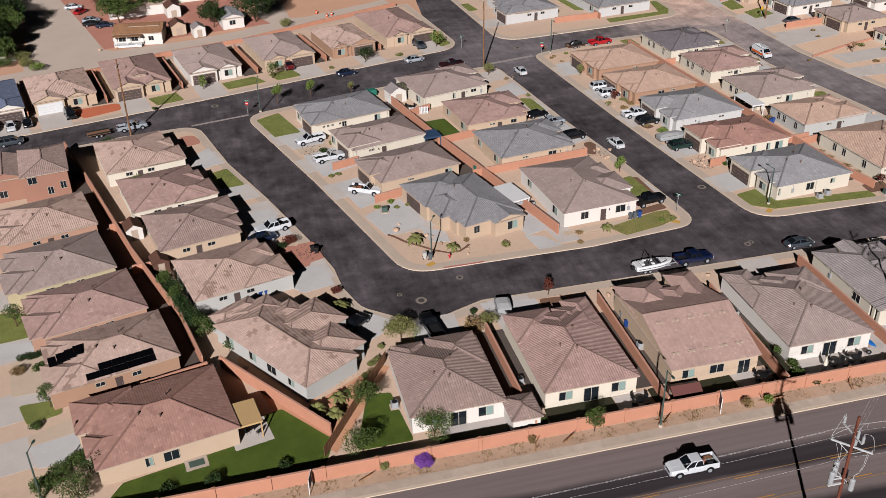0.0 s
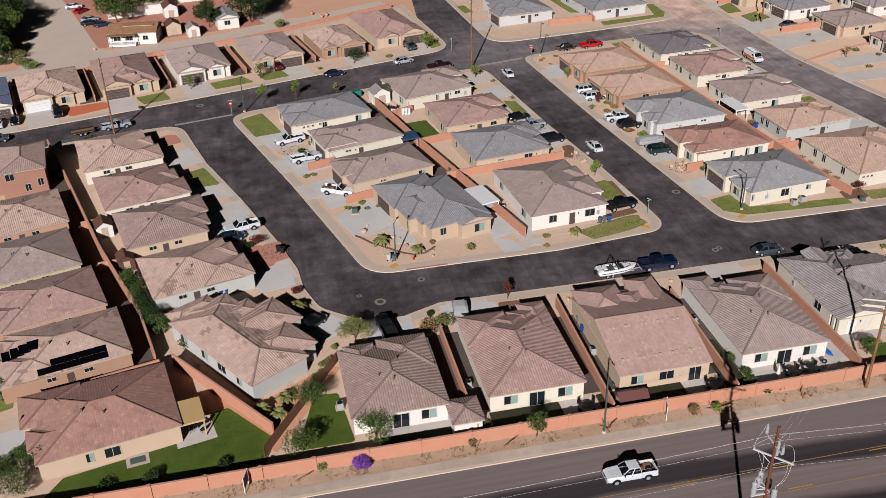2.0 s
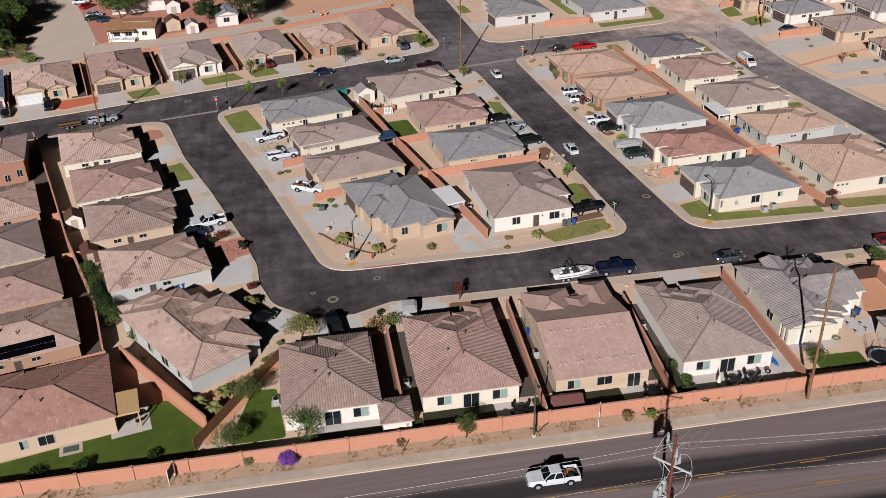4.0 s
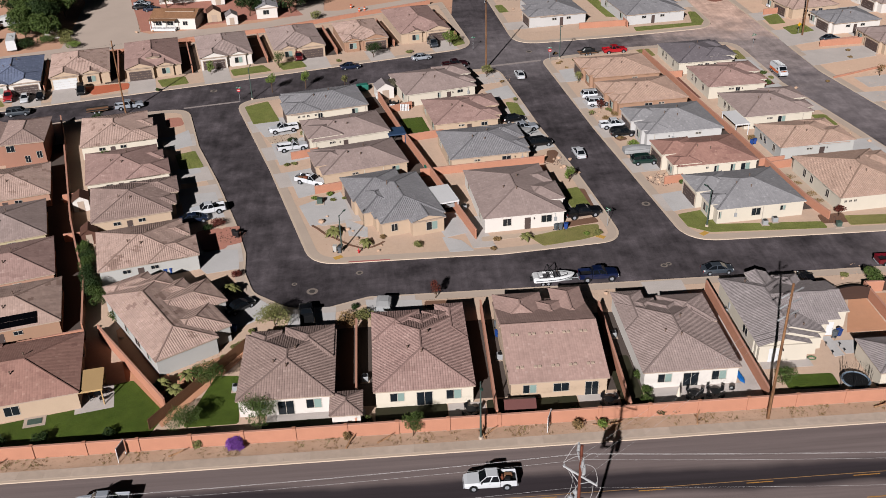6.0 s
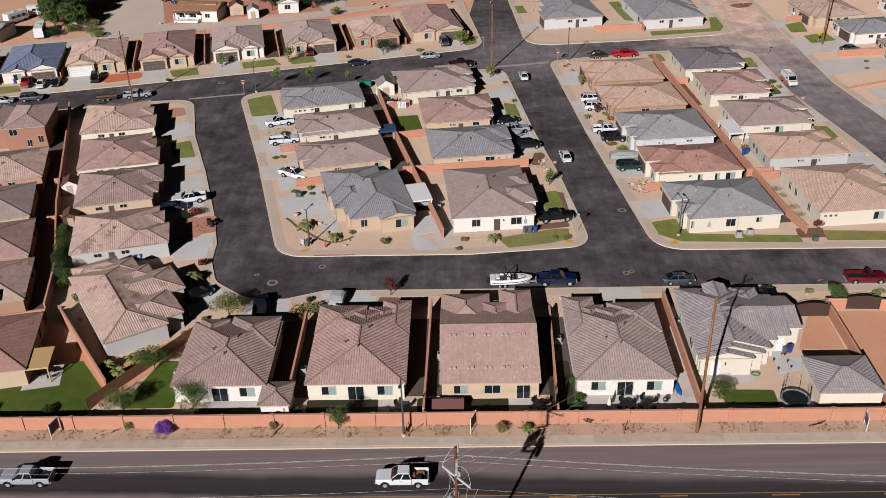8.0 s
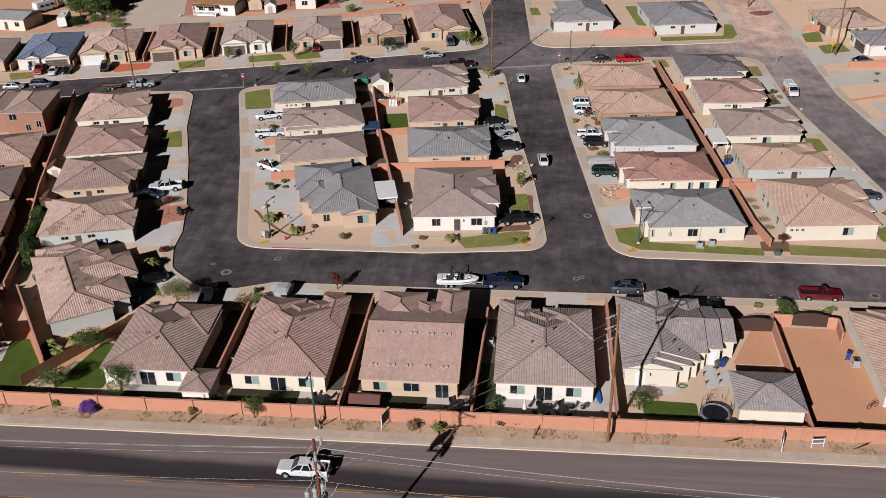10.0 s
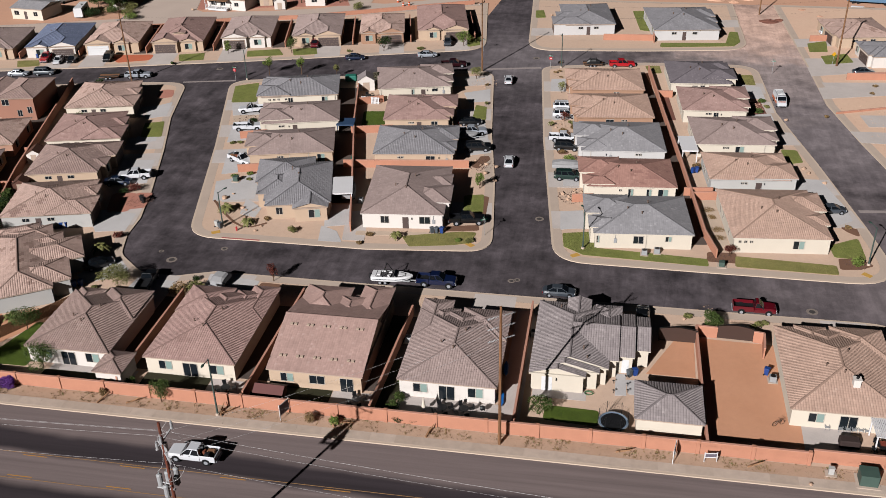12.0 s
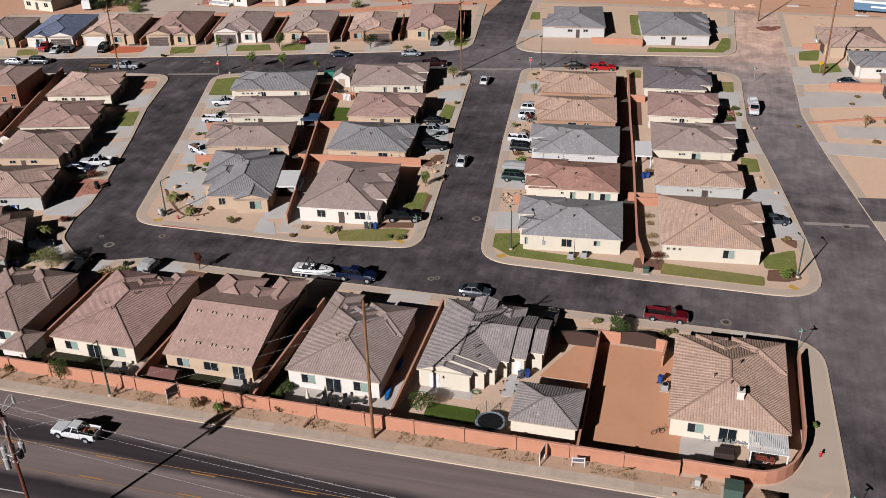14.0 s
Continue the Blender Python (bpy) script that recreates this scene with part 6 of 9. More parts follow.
def pickup(x, y, rot, col, label, z=0.0, lift=0.0, crew=True, load=False):
    root = empty("pickup_truck", pose(x, y, z, 0, 0, rot), label, "pickup truck", "parked vehicles")
    p = PAINT[col]
    u = lift
    b = -0.95 if crew else 0.0
    part("body", loft([(2.9, 0.72, 0.55 + u, 0.9 + u, 0.1), (2.8, 0.88, 0.46 + u, 1.04 + u, 0.12), (2.5, 0.95, 0.42 + u, 1.12 + u, 0.12), (1.4, 0.98, 0.4 + u, 1.18 + u, 0.1), (1.1, 0.98, 0.4 + u, 1.2 + u, 0.06), (b - 0.12, 0.98, 0.42 + u, 1.2 + u, 0.05)]), p, root, "painted bonnet and doors")
    cabin(root, p, (1.22, b - 0.1, 0.9, 1.17 + u), (0.42, b + 0.08, 0.72, 1.88 + u), 2 if crew else 1)
    part("bed_floor", a_box(-2.86, -0.9, 0.5 + u, b - 0.12, 0.9, 0.8 + u), BEDMAT, root, "dark open load bed")
    for k in (-1, 1):
        part("bed_side", a_box(-2.92, k * 0.92 - 0.06, 0.5 + u, b - 0.16, k * 0.92 + 0.06, 1.28 + u, bevel=0.035), p, root)
    part("tailgate", a_box(-2.95, -0.86, 0.62 + u, -2.86, 0.86, 1.27 + u, bevel=0.025), p, root)
    part("bumper", a_box(2.82, -0.86, 0.42 + u, 2.98, 0.86, 0.64 + u, bevel=0.05), CHROME, root)
    part("bumper", a_box(-3.08, -0.86, 0.45 + u, -2.95, 0.86, 0.62 + u, bevel=0.04), CHROME, root)
    part("grille", a_box(2.86, -0.5, 0.68 + u, 2.925, 0.5, 0.9 + u, bevel=0.02), BLACK, root)
    arches(root, (1.85, -1.8), 0.98, 0.4 + u * 0.4)
    for k in (-1, 1):
        part("mirror", a_box(0.95, k * 1.08 - 0.11, 1.2 + u, 1.05, k * 1.08 + 0.11, 1.4 + u, bevel=0.02), BLACK, root)
        part("door_handle", a_box(0.0, k * 0.985 - 0.015, 1.02 + u, 0.16, k * 0.985 + 0.015, 1.06 + u), BLACK, root)
    lights(root, 2.84, -2.95, 0.93, 0.88 + u)
    if load:
        for k, (lx, ly, lw) in enumerate(((-2.5, -0.6, 0.9), (-1.5, -0.3, 0.8), (-2.2, 0.2, 0.6))):
            part("load", a_box(lx, ly, 0.8 + u, lx + lw, ly + 0.55, 1.2 + 0.1 * k + u, bevel=0.06), (WOODF, RUST, BEDMAT)[k], root, "mixed brown load")
    return root


def car(x, y, rot, col, label, kind="sedan", z=0.0):
    root = empty({"sedan": "sedan_car", "suv": "suv_car", "van": "delivery_van"}[kind], pose(x, y, z, 0, 0, rot), label, "car" if kind != "van" else "van", "parked vehicles")
    p = PAINT[col]
    if kind == "sedan":
        part("body", loft([(2.38, 0.5, 0.42, 0.62, 0.1), (2.28, 0.72, 0.34, 0.7, 0.12), (2.05, 0.86, 0.3, 0.78, 0.14), (1.5, 0.9, 0.28, 0.88, 0.16), (1.1, 0.91, 0.28, 0.95, 0.14), (-0.2, 0.92, 0.28, 0.98, 0.13), (-1.5, 0.91, 0.28, 1.0, 0.14), (-2.1, 0.87, 0.32, 0.97, 0.14), (-2.35, 0.74, 0.38, 0.9, 0.12), (-2.42, 0.6, 0.44, 0.8, 0.1)]), p, root, "painted car body")
        cabin(root, p, (1.3, -1.85, 0.8, 0.93), (0.36, -0.98, 0.58, 1.46))
        ws, r, lz, xf, xr, hw = (1.45, -1.4), 0.33, 0.66, 2.26, -2.38, 0.82
    elif kind == "suv":
        part("body", loft([(2.42, 0.6, 0.5, 0.8, 0.1), (2.34, 0.82, 0.42, 0.95, 0.12), (2.1, 0.92, 0.38, 1.03, 0.12), (1.2, 0.96, 0.36, 1.12, 0.12), (-2.1, 0.96, 0.38, 1.16, 0.1), (-2.38, 0.9, 0.44, 1.12, 0.1), (-2.46, 0.8, 0.5, 1.06, 0.1)]), p, root, "painted car body")
        cabin(root, p, (1.45, -2.36, 0.86, 1.09), (0.7, -2.02, 0.68, 1.76), 3)
        for k in (-1, 1):
            part("roof_rail", a_box(-1.7, k * 0.56 - 0.02, 1.77, 0.4, k * 0.56 + 0.02, 1.83), BLACK, root)
        ws, r, lz, xf, xr, hw = (1.5, -1.45), 0.38, 0.84, 2.34, -2.44, 0.9
    else:
        part("body", loft([(2.75, 0.7, 0.5, 0.95, 0.1), (2.66, 0.9, 0.44, 1.08, 0.12), (2.4, 0.98, 0.42, 1.2, 0.14), (1.9, 1.0, 0.4, 1.34, 0.1), (1.3, 1.0, 0.4, 2.1, 0.16), (-2.7, 1.0, 0.45, 2.15, 0.14), (-2.8, 0.96, 0.5, 2.1, 0.14)]), p, root, "white van body")
        part("windscreen", sheet((1.9, -0.9, 1.35), (1.9, 0.9, 1.35), (1.3, 0.84, 2.08), (1.3, -0.84, 2.08), 0.05, 0.02), CARGLASS, root)
        part("roof_rack", a_box(-2.3, -0.8, 2.2, 0.8, 0.8, 2.26), GALV, root)
        for k in range(5):
            part("ladder_rung", a_box(-2.2 + 0.7 * k, -0.75, 2.26, -2.1 + 0.7 * k, 0.75, 2.34), WHITE, root)
        for k in (-1, 1):
            part("side_window", sheet((1.5, k * 1.0, 1.38), (0.55, k * 1.0, 1.38), (0.55, k * 0.97, 1.85), (1.25, k * 0.97, 1.85)), CARGLASS, root)
            part("side_stripe", a_box(-2.6, k * 1.003 - 0.006, 0.62, 1.7, k * 1.003 + 0.006, 1.2), STRIPE, root, "orange side stripe")
        part("bonnet_stripe", a_box(2.0, -0.7, 1.27, 2.45, 0.7, 1.3, bevel=0.01), STRIPE, root, "orange bonnet stripe")
        ws, r, lz, xf, xr, hw = (1.75, -1.6), 0.38, 0.85, 2.7, -2.8, 0.97
    arches(root, ws, hw + (0.08 if kind == "sedan" else 0.05 if kind == "suv" else 0.02), r)
    part("bumper", a_box(xf - 0.06, -0.6, 0.36, xf + 0.1, 0.6, 0.52, bevel=0.03), BEDMAT, root)
    for k in (-1, 1):
        part("mirror", a_box(0.78, k * (hw + 0.14) - 0.1, 0.98 if kind == "sedan" else 1.14, 0.88, k * (hw + 0.14) + 0.1, 1.12 if kind == "sedan" else 1.3, bevel=0.02), p, root)
    lights(root, xf, xr, hw, lz)
    return root


D_ = 0.155
# along the streets
pickup(62.2, 111.9, 2.5, "blue", "lifted navy crew-cab pickup towing a boat", 0, 0.15)
car(80.1, 112.3, 3, "grey", "silver-grey sedan parked at the kerb")
pickup(107.1, 112.6, 1.5, "maroon", "dark red single-cab pickup at the kerb", 0, 0, False)
car(60.4, 197.0, 96, "white", "white sedan parked on the side street")
car(66.6, 154.8, 97, "white", "white sedan parked on the side street")
car(117.6, 192.6, -84, "white", "white work van with orange stripe and rack", "van")
pickup(46.4, 205.0, 14, "wine", "dark maroon pickup on the cross street")
car(38.8, 211.0, 14, "silver", "silver sedan at the far kerb")
car(22.2, 206.6, 14, "navy", "dark blue sedan at the far kerb")
car(-52.8, 184.4, 13, "silver", "silver sedan parked on the cross street")
car(-47.0, 185.9, 13, "grey", "dark grey wagon parked on the cross street", "suv")
pickup(-24.0, 187.3, 14, "silver", "silver pickup parked by the utility pole")
pickup(84.6, 210.6, 9, "red", "bright red pickup with a trailer")
use_grid("lots")
pickup(1.9, 71.2, 179, "silver", "silver-grey crew-cab pickup on the boulevard", 0, 0.05)
pickup(44.0, 70.5, 179, "white", "white crew-cab pickup with a loaded bed on the boulevard", 0, 0.05, True, True)
use_grid("streets")
# on the driveways
pickup(63.2, 131.0, 12, "black", "black crew-cab pickup on a driveway", D_, 0.1)
pickup(57.6, 166.8, 12, "silver", "silver pickup on a driveway", D_)
use_grid("lots")
car(63.8, 158.4, 10, "black", "black off-road car on a driveway", "suv", D_)
car(60.6, 170.6, 12, "black", "black sedan on a driveway", "sedan", D_)
use_grid("streets")
car(74.2, 182.6, 5, "white", "white estate car on a driveway", "suv", D_)
car(74.6, 178.4, 5, "white", "white compact crossover on a driveway", "suv", D_)
pickup(75.6, 166.6, 5, "white", "white crew-cab pickup on a driveway", D_)
car(76.4, 162.6, 5, "black", "black estate car on a driveway", "suv", D_)
car(77.8, 150.0, 4, "green", "dark green estate car on a driveway", "suv", D_)
car(121.4, 144.4, 8, "grey", "grey sedan on a driveway", "sedan", D_)
car(9.6, 214.4, -78, "maroon", "red minivan on a driveway", "suv", D_)
car(41.8, 220.4, -78, "grey", "grey hatchback on a driveway", "suv", D_)
pickup(-52.0, 195.0, -76, "red", "red pickup on a driveway", D_)
car(-48.2, 194.0, -76, "white", "white sedan on a driveway", "sedan", D_)
car(-45.2, 195.2, -76, "black", "black sedan beside a house", "sedan", D_)
car(-37.0, 197.4, -74, "black", "black crossover on a driveway", "suv", D_)
pickup(10.2, 171.2, 196, "white", "white single-cab pickup on a driveway", D_, 0, False)
pickup(12.8, 162.2, 14, "white", "white work pickup on a driveway", D_, 0, False)
pickup(17.4, 147.2, -28, "white", "old white pickup with a loaded bed", D_, 0, False, True)
pickup(0.6, 137.8, 196, "white", "white crew-cab pickup on a shaded driveway", D_)
car(-1.2, 135.0, 14, "navy", "dark sedan beside a pickup", "sedan", D_)
car(92.0, 107.9, 90, "black", "black sedan before a garage", "sedan", D_)
use_grid("lots")
pickup(22.4, 104.6, 96, "black", "black vehicle with an open back on a driveway", D_, 0, False)
car(12.7, 108.4, 42, "black", "black sedan on a shaded driveway", "sedan", D_)
use_grid("streets")
car(130.6 + 3, 241.0, 12, "white", "white sedan before a house", "sedan", D_)
car(137.2, 213.0, 14, "grey", "grey sedan on a driveway", "sedan", D_)
car(-42, 274, 60, "red", "red car among the mobile homes", "sedan", 0.03)
car(-38.5, 265, 10, "silver", "silver car among the mobile homes", "sedan", 0.03)
car(-38, 261.5, 10, "black", "black car among the mobile homes", "sedan", 0.03)
car(-34.6, 259.4, 10, "navy", "dark car among the mobile homes", "sedan", 0.03)
car(-44.5, 279, 10, "white", "white car among the mobile homes", "sedan", 0.03)

def camper(x, y, rot, n, label):
    root = empty("camper", pose(x, y, 0, 0, 0, rot), label, "camper", "campers")
    part("body", loft([(n, 0.9, 0.5, 2.4, 0.1), (n - 0.5, 1.15, 0.45, 2.9, 0.12), (0.4, 1.2, 0.45, 2.95, 0.12), (0, 1.15, 0.5, 2.9, 0.1)]), WHITE, root, "white camper body")
    part("windscreen", a_box(n - 0.12, -0.8, 1.3, n + 0.02, 0.8, 2.1, bevel=0.03), GLASS, root)
    for k in range(3):
        for s in (-1, 1):
            part("window", a_box(1 + k * 1.6, s * 1.2 - 0.02, 1.6, 2 + k * 1.6, s * 1.2 + 0.02, 2.2, bevel=0.015), GLASS, root)
    part("roof_unit", a_box(n * 0.4, -0.4, 2.95, n * 0.4 + 0.9, 0.4, 3.2, bevel=0.06), WALL["grey"], root)
    for wx in (1.4, n - 1.3):
        for s in (-1, 1):
            part("wheel", a_rod((wx, s * 0.95, 0.4), (wx, s * 1.21, 0.4), 0.4, n=14), RUBBER, root)


use_grid("lots")
camper(-55.9, 229.6, 104, 7.4, "white motor camper parked beside the trees")
camper(-69.4, 242.4, 60, 6.4, "white camper parked among mobile homes")
camper(-66.5, 250.0, 30, 7.0, "long white camper parked among mobile homes")
lawn([(-53.6, 195.4), (-48.4, 196.4), (-46.2, 192.6), (-51.0, 191.0)], True)
use_grid("streets")


HULL = plain("white_gelcoat", srgb(240, 238, 232), 0.2)
COVER = mottled("grey_boat_cover", srgb(170, 168, 164), 0.8, 0.15, 1.2, 6)
DECK = plain("grey_boat_interior", srgb(84, 82, 82), 0.7)


def boat(x, y, rot, cover=False, z=0.0):
    root = empty("boat_trailer", pose(x, y, z, 0, 0, rot), "white motor boat with a tower on a trailer" if not cover else "covered boat on a trailer", "boat", "boats")
    hull = [(3.4, 0.05, 1.16, 1.4, 0.01), (3.1, 0.34, 1.0, 1.4, 0.06), (2.6, 0.66, 0.84, 1.39, 0.1), (1.9, 0.93, 0.72, 1.37, 0.12), (1.0, 1.08, 0.64, 1.34, 0.12), (-1.0, 1.14, 0.6, 1.3, 0.12), (-2.5, 1.1, 0.6, 1.27, 0.12), (-2.75, 1.0, 0.66, 1.24, 0.14)]
    part("hull", loft(hull), COVER if cover else HULL, root)
    if cover:
        part("cover", loft([(3.2, 0.06, 1.33, 1.38, 0.02), (1.2, 0.85, 1.32, 1.75, 0.4), (-1.0, 0.9, 1.3, 1.85, 0.45), (-2.7, 0.9, 1.28, 1.5, 0.3)]), COVER, root)
    else:
        part("cockpit", loft([(2.5, 0.3, 1.3, 1.385, 0.02), (1.9, 0.6, 1.28, 1.39, 0.02), (1.0, 0.8, 1.25, 1.36, 0.02), (-1.9, 0.86, 1.22, 1.32, 0.02)]), DECK, root, "dark open cockpit")
        part("bow_cushion", loft([(2.3, 0.18, 1.36, 1.44, 0.03), (1.5, 0.5, 1.36, 1.46, 0.05), (1.3, 0.5, 1.36, 1.44, 0.05)]), HULL, root)
        part("windscreen", loft([(1.12, 0.84, 1.33, 1.37, 0.02), (0.78, 0.8, 1.33, 1.68, 0.05), (0.7, 0.8, 1.33, 1.68, 0.05)]), CARGLASS, root)
        for sx, sy, sw in ((0.0, -0.5, 0.26), (0.0, 0.5, 0.26), (-1.0, 0.62, 0.2), (-1.6, 0.0, 0.62)):
            part("seat", a_box(sx - 0.28, sy - sw, 1.28, sx + 0.28, sy + sw, 1.5, bevel=0.06), HULL, root)
        part("engine_hatch", a_box(-2.65, -0.85, 1.26, -2.0, 0.85, 1.36, bevel=0.05), HULL, root)
        bm = bmesh.new()
        for k in (-1, 1):
            rod(bm, (0.3, k * 0.95, 1.3), (-0.5, k * 0.7, 2.7), 0.05)
            rod(bm, (-1.0, k * 0.95, 1.3), (-0.6, k * 0.7, 2.7), 0.05)
        rod(bm, (-0.55, -0.7, 2.7), (-0.55, 0.7, 2.7), 0.06)
        part("tower", bm, BLACK, root, "black wakeboard tower")
        part("stripe", loft([(2.6, 0.668, 1.0, 1.1, 0.005), (1.9, 0.938, 0.96, 1.08, 0.005), (1.0, 1.088, 0.92, 1.05, 0.005), (-1.0, 1.148, 0.9, 1.02, 0.005), (-2.5, 1.108, 0.88, 1.0, 0.005)]), PAINT["grey"], root)
        part("outdrive", a_box(-3.2, -0.25, 0.5, -2.75, 0.25, 1.1, bevel=0.05), BLACK, root)
    part("trailer_frame", a_box(-2.4, -0.5, 0.42, 3.0, 0.5, 0.55), GALV, root)
    part("tongue", a_box(2.9, -0.06, 0.42, 4.3, 0.06, 0.55), GALV, root)
    for wx in (-1.4, -0.6):
        for wy in (-1.05, 1.05):
            wheel(root, wx, wy, 0.32, 0.2)


boat(55.2, 111.6, 3)
boat(55.8, 164.0, 14, True, D_)
boat(77.4, 153.8, 4, True, D_)
boat(41.2, 137.6, 100, True, D_)


def trailer(x, y, rot, load):
    root = empty("flatbed_trailer", pose(x, y, 0, 0, 0, rot), "low flatbed trailer with equipment on it", "trailer", "trailers")
    part("deck", a_box(-2.2, -0.95, 0.6, 2.2, 0.95, 0.72), WOODF, root)
    part("tongue", a_box(2.2, -0.06, 0.55, 3.6, 0.06, 0.66), BLACK, root)
    for k in (-1, 1):
        part("side_rail", a_box(-2.2, k * 0.95 - 0.03, 0.72, 2.2, k * 0.95 + 0.03, 1.0), BLACK, root)
        for wx in (-0.6, 0.3):
            wheel(root, wx, k * 1.1, 0.34, 0.2)
    if load:
        part("machine", loft([(1.6, 0.5, 0.75, 1.3, 0.1), (0.6, 0.6, 0.75, 1.7, 0.15), (-0.8, 0.6, 0.75, 1.7, 0.2), (-1.4, 0.5, 0.75, 1.2, 0.1)]), BLACK, root, "dark machine with a roll frame")
        bm = bmesh.new()
        for sx in (0.8, -0.6):
            for sy in (-0.6, 0.6):
                rod(bm, (sx, sy, 1.0), (sx * 0.8, sy * 0.9, 2.3), 0.04)
        part("roll_frame", bm, BLACK, root)


trailer(78.0, 210.0, 9, True)
trailer(-30.4, 185.8, 14, False)


# ---- plants ----
def leaf_mat(name, c, c2):
    m = Mat(name, 0.7)
    m.colour(m.mix(0.4, m.ramp(m.island(), (0.0, c), (1.0, c2)), m.ramp(m.noise(1.2, 3), (0.3, scaled(c, 0.8)), (0.7, scaled(c2, 1.2)))))
    return m.done()


LEAF = {"green": leaf_mat("leaf_green", srgb(58, 78, 34), srgb(96, 112, 52)), "dark": leaf_mat("leaf_dark", srgb(32, 50, 22), srgb(58, 76, 34)), "olive": leaf_mat("leaf_olive", srgb(110, 112, 62), srgb(146, 142, 84)),
        "lime": leaf_mat("leaf_lime", srgb(96, 118, 46), srgb(132, 148, 70)), "dry": leaf_mat("leaf_dry", srgb(132, 104, 66), srgb(160, 130, 88)), "purple": leaf_mat("flower_purple", srgb(118, 60, 150), srgb(150, 92, 182)), "red": leaf_mat("leaf_red", srgb(88, 40, 34), srgb(120, 60, 46))}
BARK = mottled("brown_bark", srgb(104, 80, 60), 0.95, 0.25, 2, 14, 0.4)
rng = np.random.default_rng(5)


def leaves(name, blobs, n, size, mat_, droop=0.0):
    """Many small leaves scattered through a set of uneven blobs (x, y, z, r, rz)."""
    w = np.array([b[3] ** 2 for b in blobs])
    which = rng.choice(len(blobs), n, p=w / w.sum())
    b = np.array(blobs)[which]
    d = rng.normal(size=(n, 3))
    d /= np.linalg.norm(d, axis=1)[:, None]
    rad = rng.uniform(0.35, 1.0, n) ** 0.5
    bump = 1 + 0.22 * np.sin(d[:, 0] * 5 + b[:, 0]) * np.cos(d[:, 1] * 6 + b[:, 1])
    c = b[:, :3] + d * (rad * bump)[:, None] * np.stack([b[:, 3], b[:, 3], b[:, 4]], 1)
    u = rng.normal(size=(n, 3))
    u /= np.linalg.norm(u, axis=1)[:, None]
    v = np.cross(u, rng.normal(size=(n, 3)))
    v /= np.linalg.norm(v, axis=1)[:, None]
    s = size * rng.uniform(0.6, 1.3, n)[:, None]
    quad = np.stack([c - u * s - v * s * 0.45, c + u * s * 0.2 - v * s * 0.6, c + u * s + v * s * 0.45, c - u * s * 0.2 + v * s * 0.6], 1).reshape(-1, 3)
    quad[:, 2] = np.maximum(quad[:, 2], 0.02)
    faces = np.arange(4 * n).reshape(-1, 4)
    return mesh_of(name, quad.tolist(), faces.tolist(), mat_)


def tree(x, y, h, r, leaf="green", n=900, label="leafy green tree with a brown trunk", trunk=0.35, size=0.2):
    root = empty("tree", pose(x, y, GZ, 0, 0, rng.uniform(0, 360)), label, "tree", "trees")
    bm = bmesh.new()
    zt = h * trunk
    rod(bm, (0, 0, -0.1), (0.04 * h, 0, zt), 0.035 * h * 0.7, 0.02 * h, 8)
    blobs = []
    k = 7
    for i in range(k):
        a = 2 * math.pi * i / k + rng.uniform(-0.4, 0.4)
        q = rng.uniform(0.35, 0.75) * r
        e = (q * math.cos(a), q * math.sin(a), zt + (h - zt) * rng.uniform(0.25, 0.8))
        rod(bm, (0.04 * h, 0, zt - 0.1), e, 0.014 * h, 0.005 * h, 6)
        blobs.append((*e, r * rng.uniform(0.4, 0.62), (h - zt) * rng.uniform(0.22, 0.34)))
    blobs.append((0, 0, h * 0.78, r * 0.55, h * 0.22))
    part("trunk", bm, BARK, root)
    part("crown", leaves("crown", blobs, int(n * (3.6 if h < 6 else 2.4)), size * (0.56 if h < 6 else 0.7), LEAF[leaf]), None, root, "crown of small leaves")
    return root


def shrub(x, y, r, h, leaf="green", n=160, label="rounded green garden shrub", size=0.12):
    root = empty("shrub", pose(x, y, GZ, 0, 0, rng.uniform(0, 360)), label, "shrub", "shrubs")
    bm = bmesh.new()
    blobs = []
    for i in range(4):
        a = 1.57 * i + rng.uniform(-0.5, 0.5)
        e = (0.45 * r * math.cos(a), 0.45 * r * math.sin(a), h * rng.uniform(0.4, 0.65))
        rod(bm, (0, 0, -0.05), e, 0.03, 0.012, 5)
        blobs.append((*e, r * rng.uniform(0.5, 0.7), h * 0.38))
    part("stem", bm, BARK, root)
    part("foliage", leaves("foliage", blobs, int(n * 2.6), size * 0.62, LEAF[leaf]), None, root)


def palm(x, y, h, r, n=16):
    root = empty("palm_tree", pose(x, y, GZ, 0, 0, rng.uniform(0, 360)), "short fan palm with green fronds", "palm", "palms")
    part("trunk", a_rod((0, 0, -0.1), (0, 0, h), 0.2, 0.15, n=9), BARK, root)
    for i in range(n):
        a, up = 2 * math.pi * i / n + rng.uniform(-0.2, 0.2), rng.uniform(0.1, 1.0)
        bm = bmesh.new()
        prev = None
        for j in range(6):
            t = j / 5
            px, pz = r * t * math.cos(up * 0.9), h + r * (t * up * 0.9 - 0.75 * t * t)
            wd = 0.28 * math.sin(math.pi * min(1, t * 0.9 + 0.1)) * r / 1.6
            now = [bm.verts.new((px * math.cos(a) - s * wd * math.sin(a), px * math.sin(a) + s * wd * math.cos(a), max(pz - abs(s) * 0.06, 0.05))) for s in (-1, 0, 1)]
            if prev:
                bm.faces.new((prev[0], prev[1], now[1], now[0])), bm.faces.new((prev[1], prev[2], now[2], now[1]))
            prev = now
        part("frond", bm, LEAF["olive"], root)


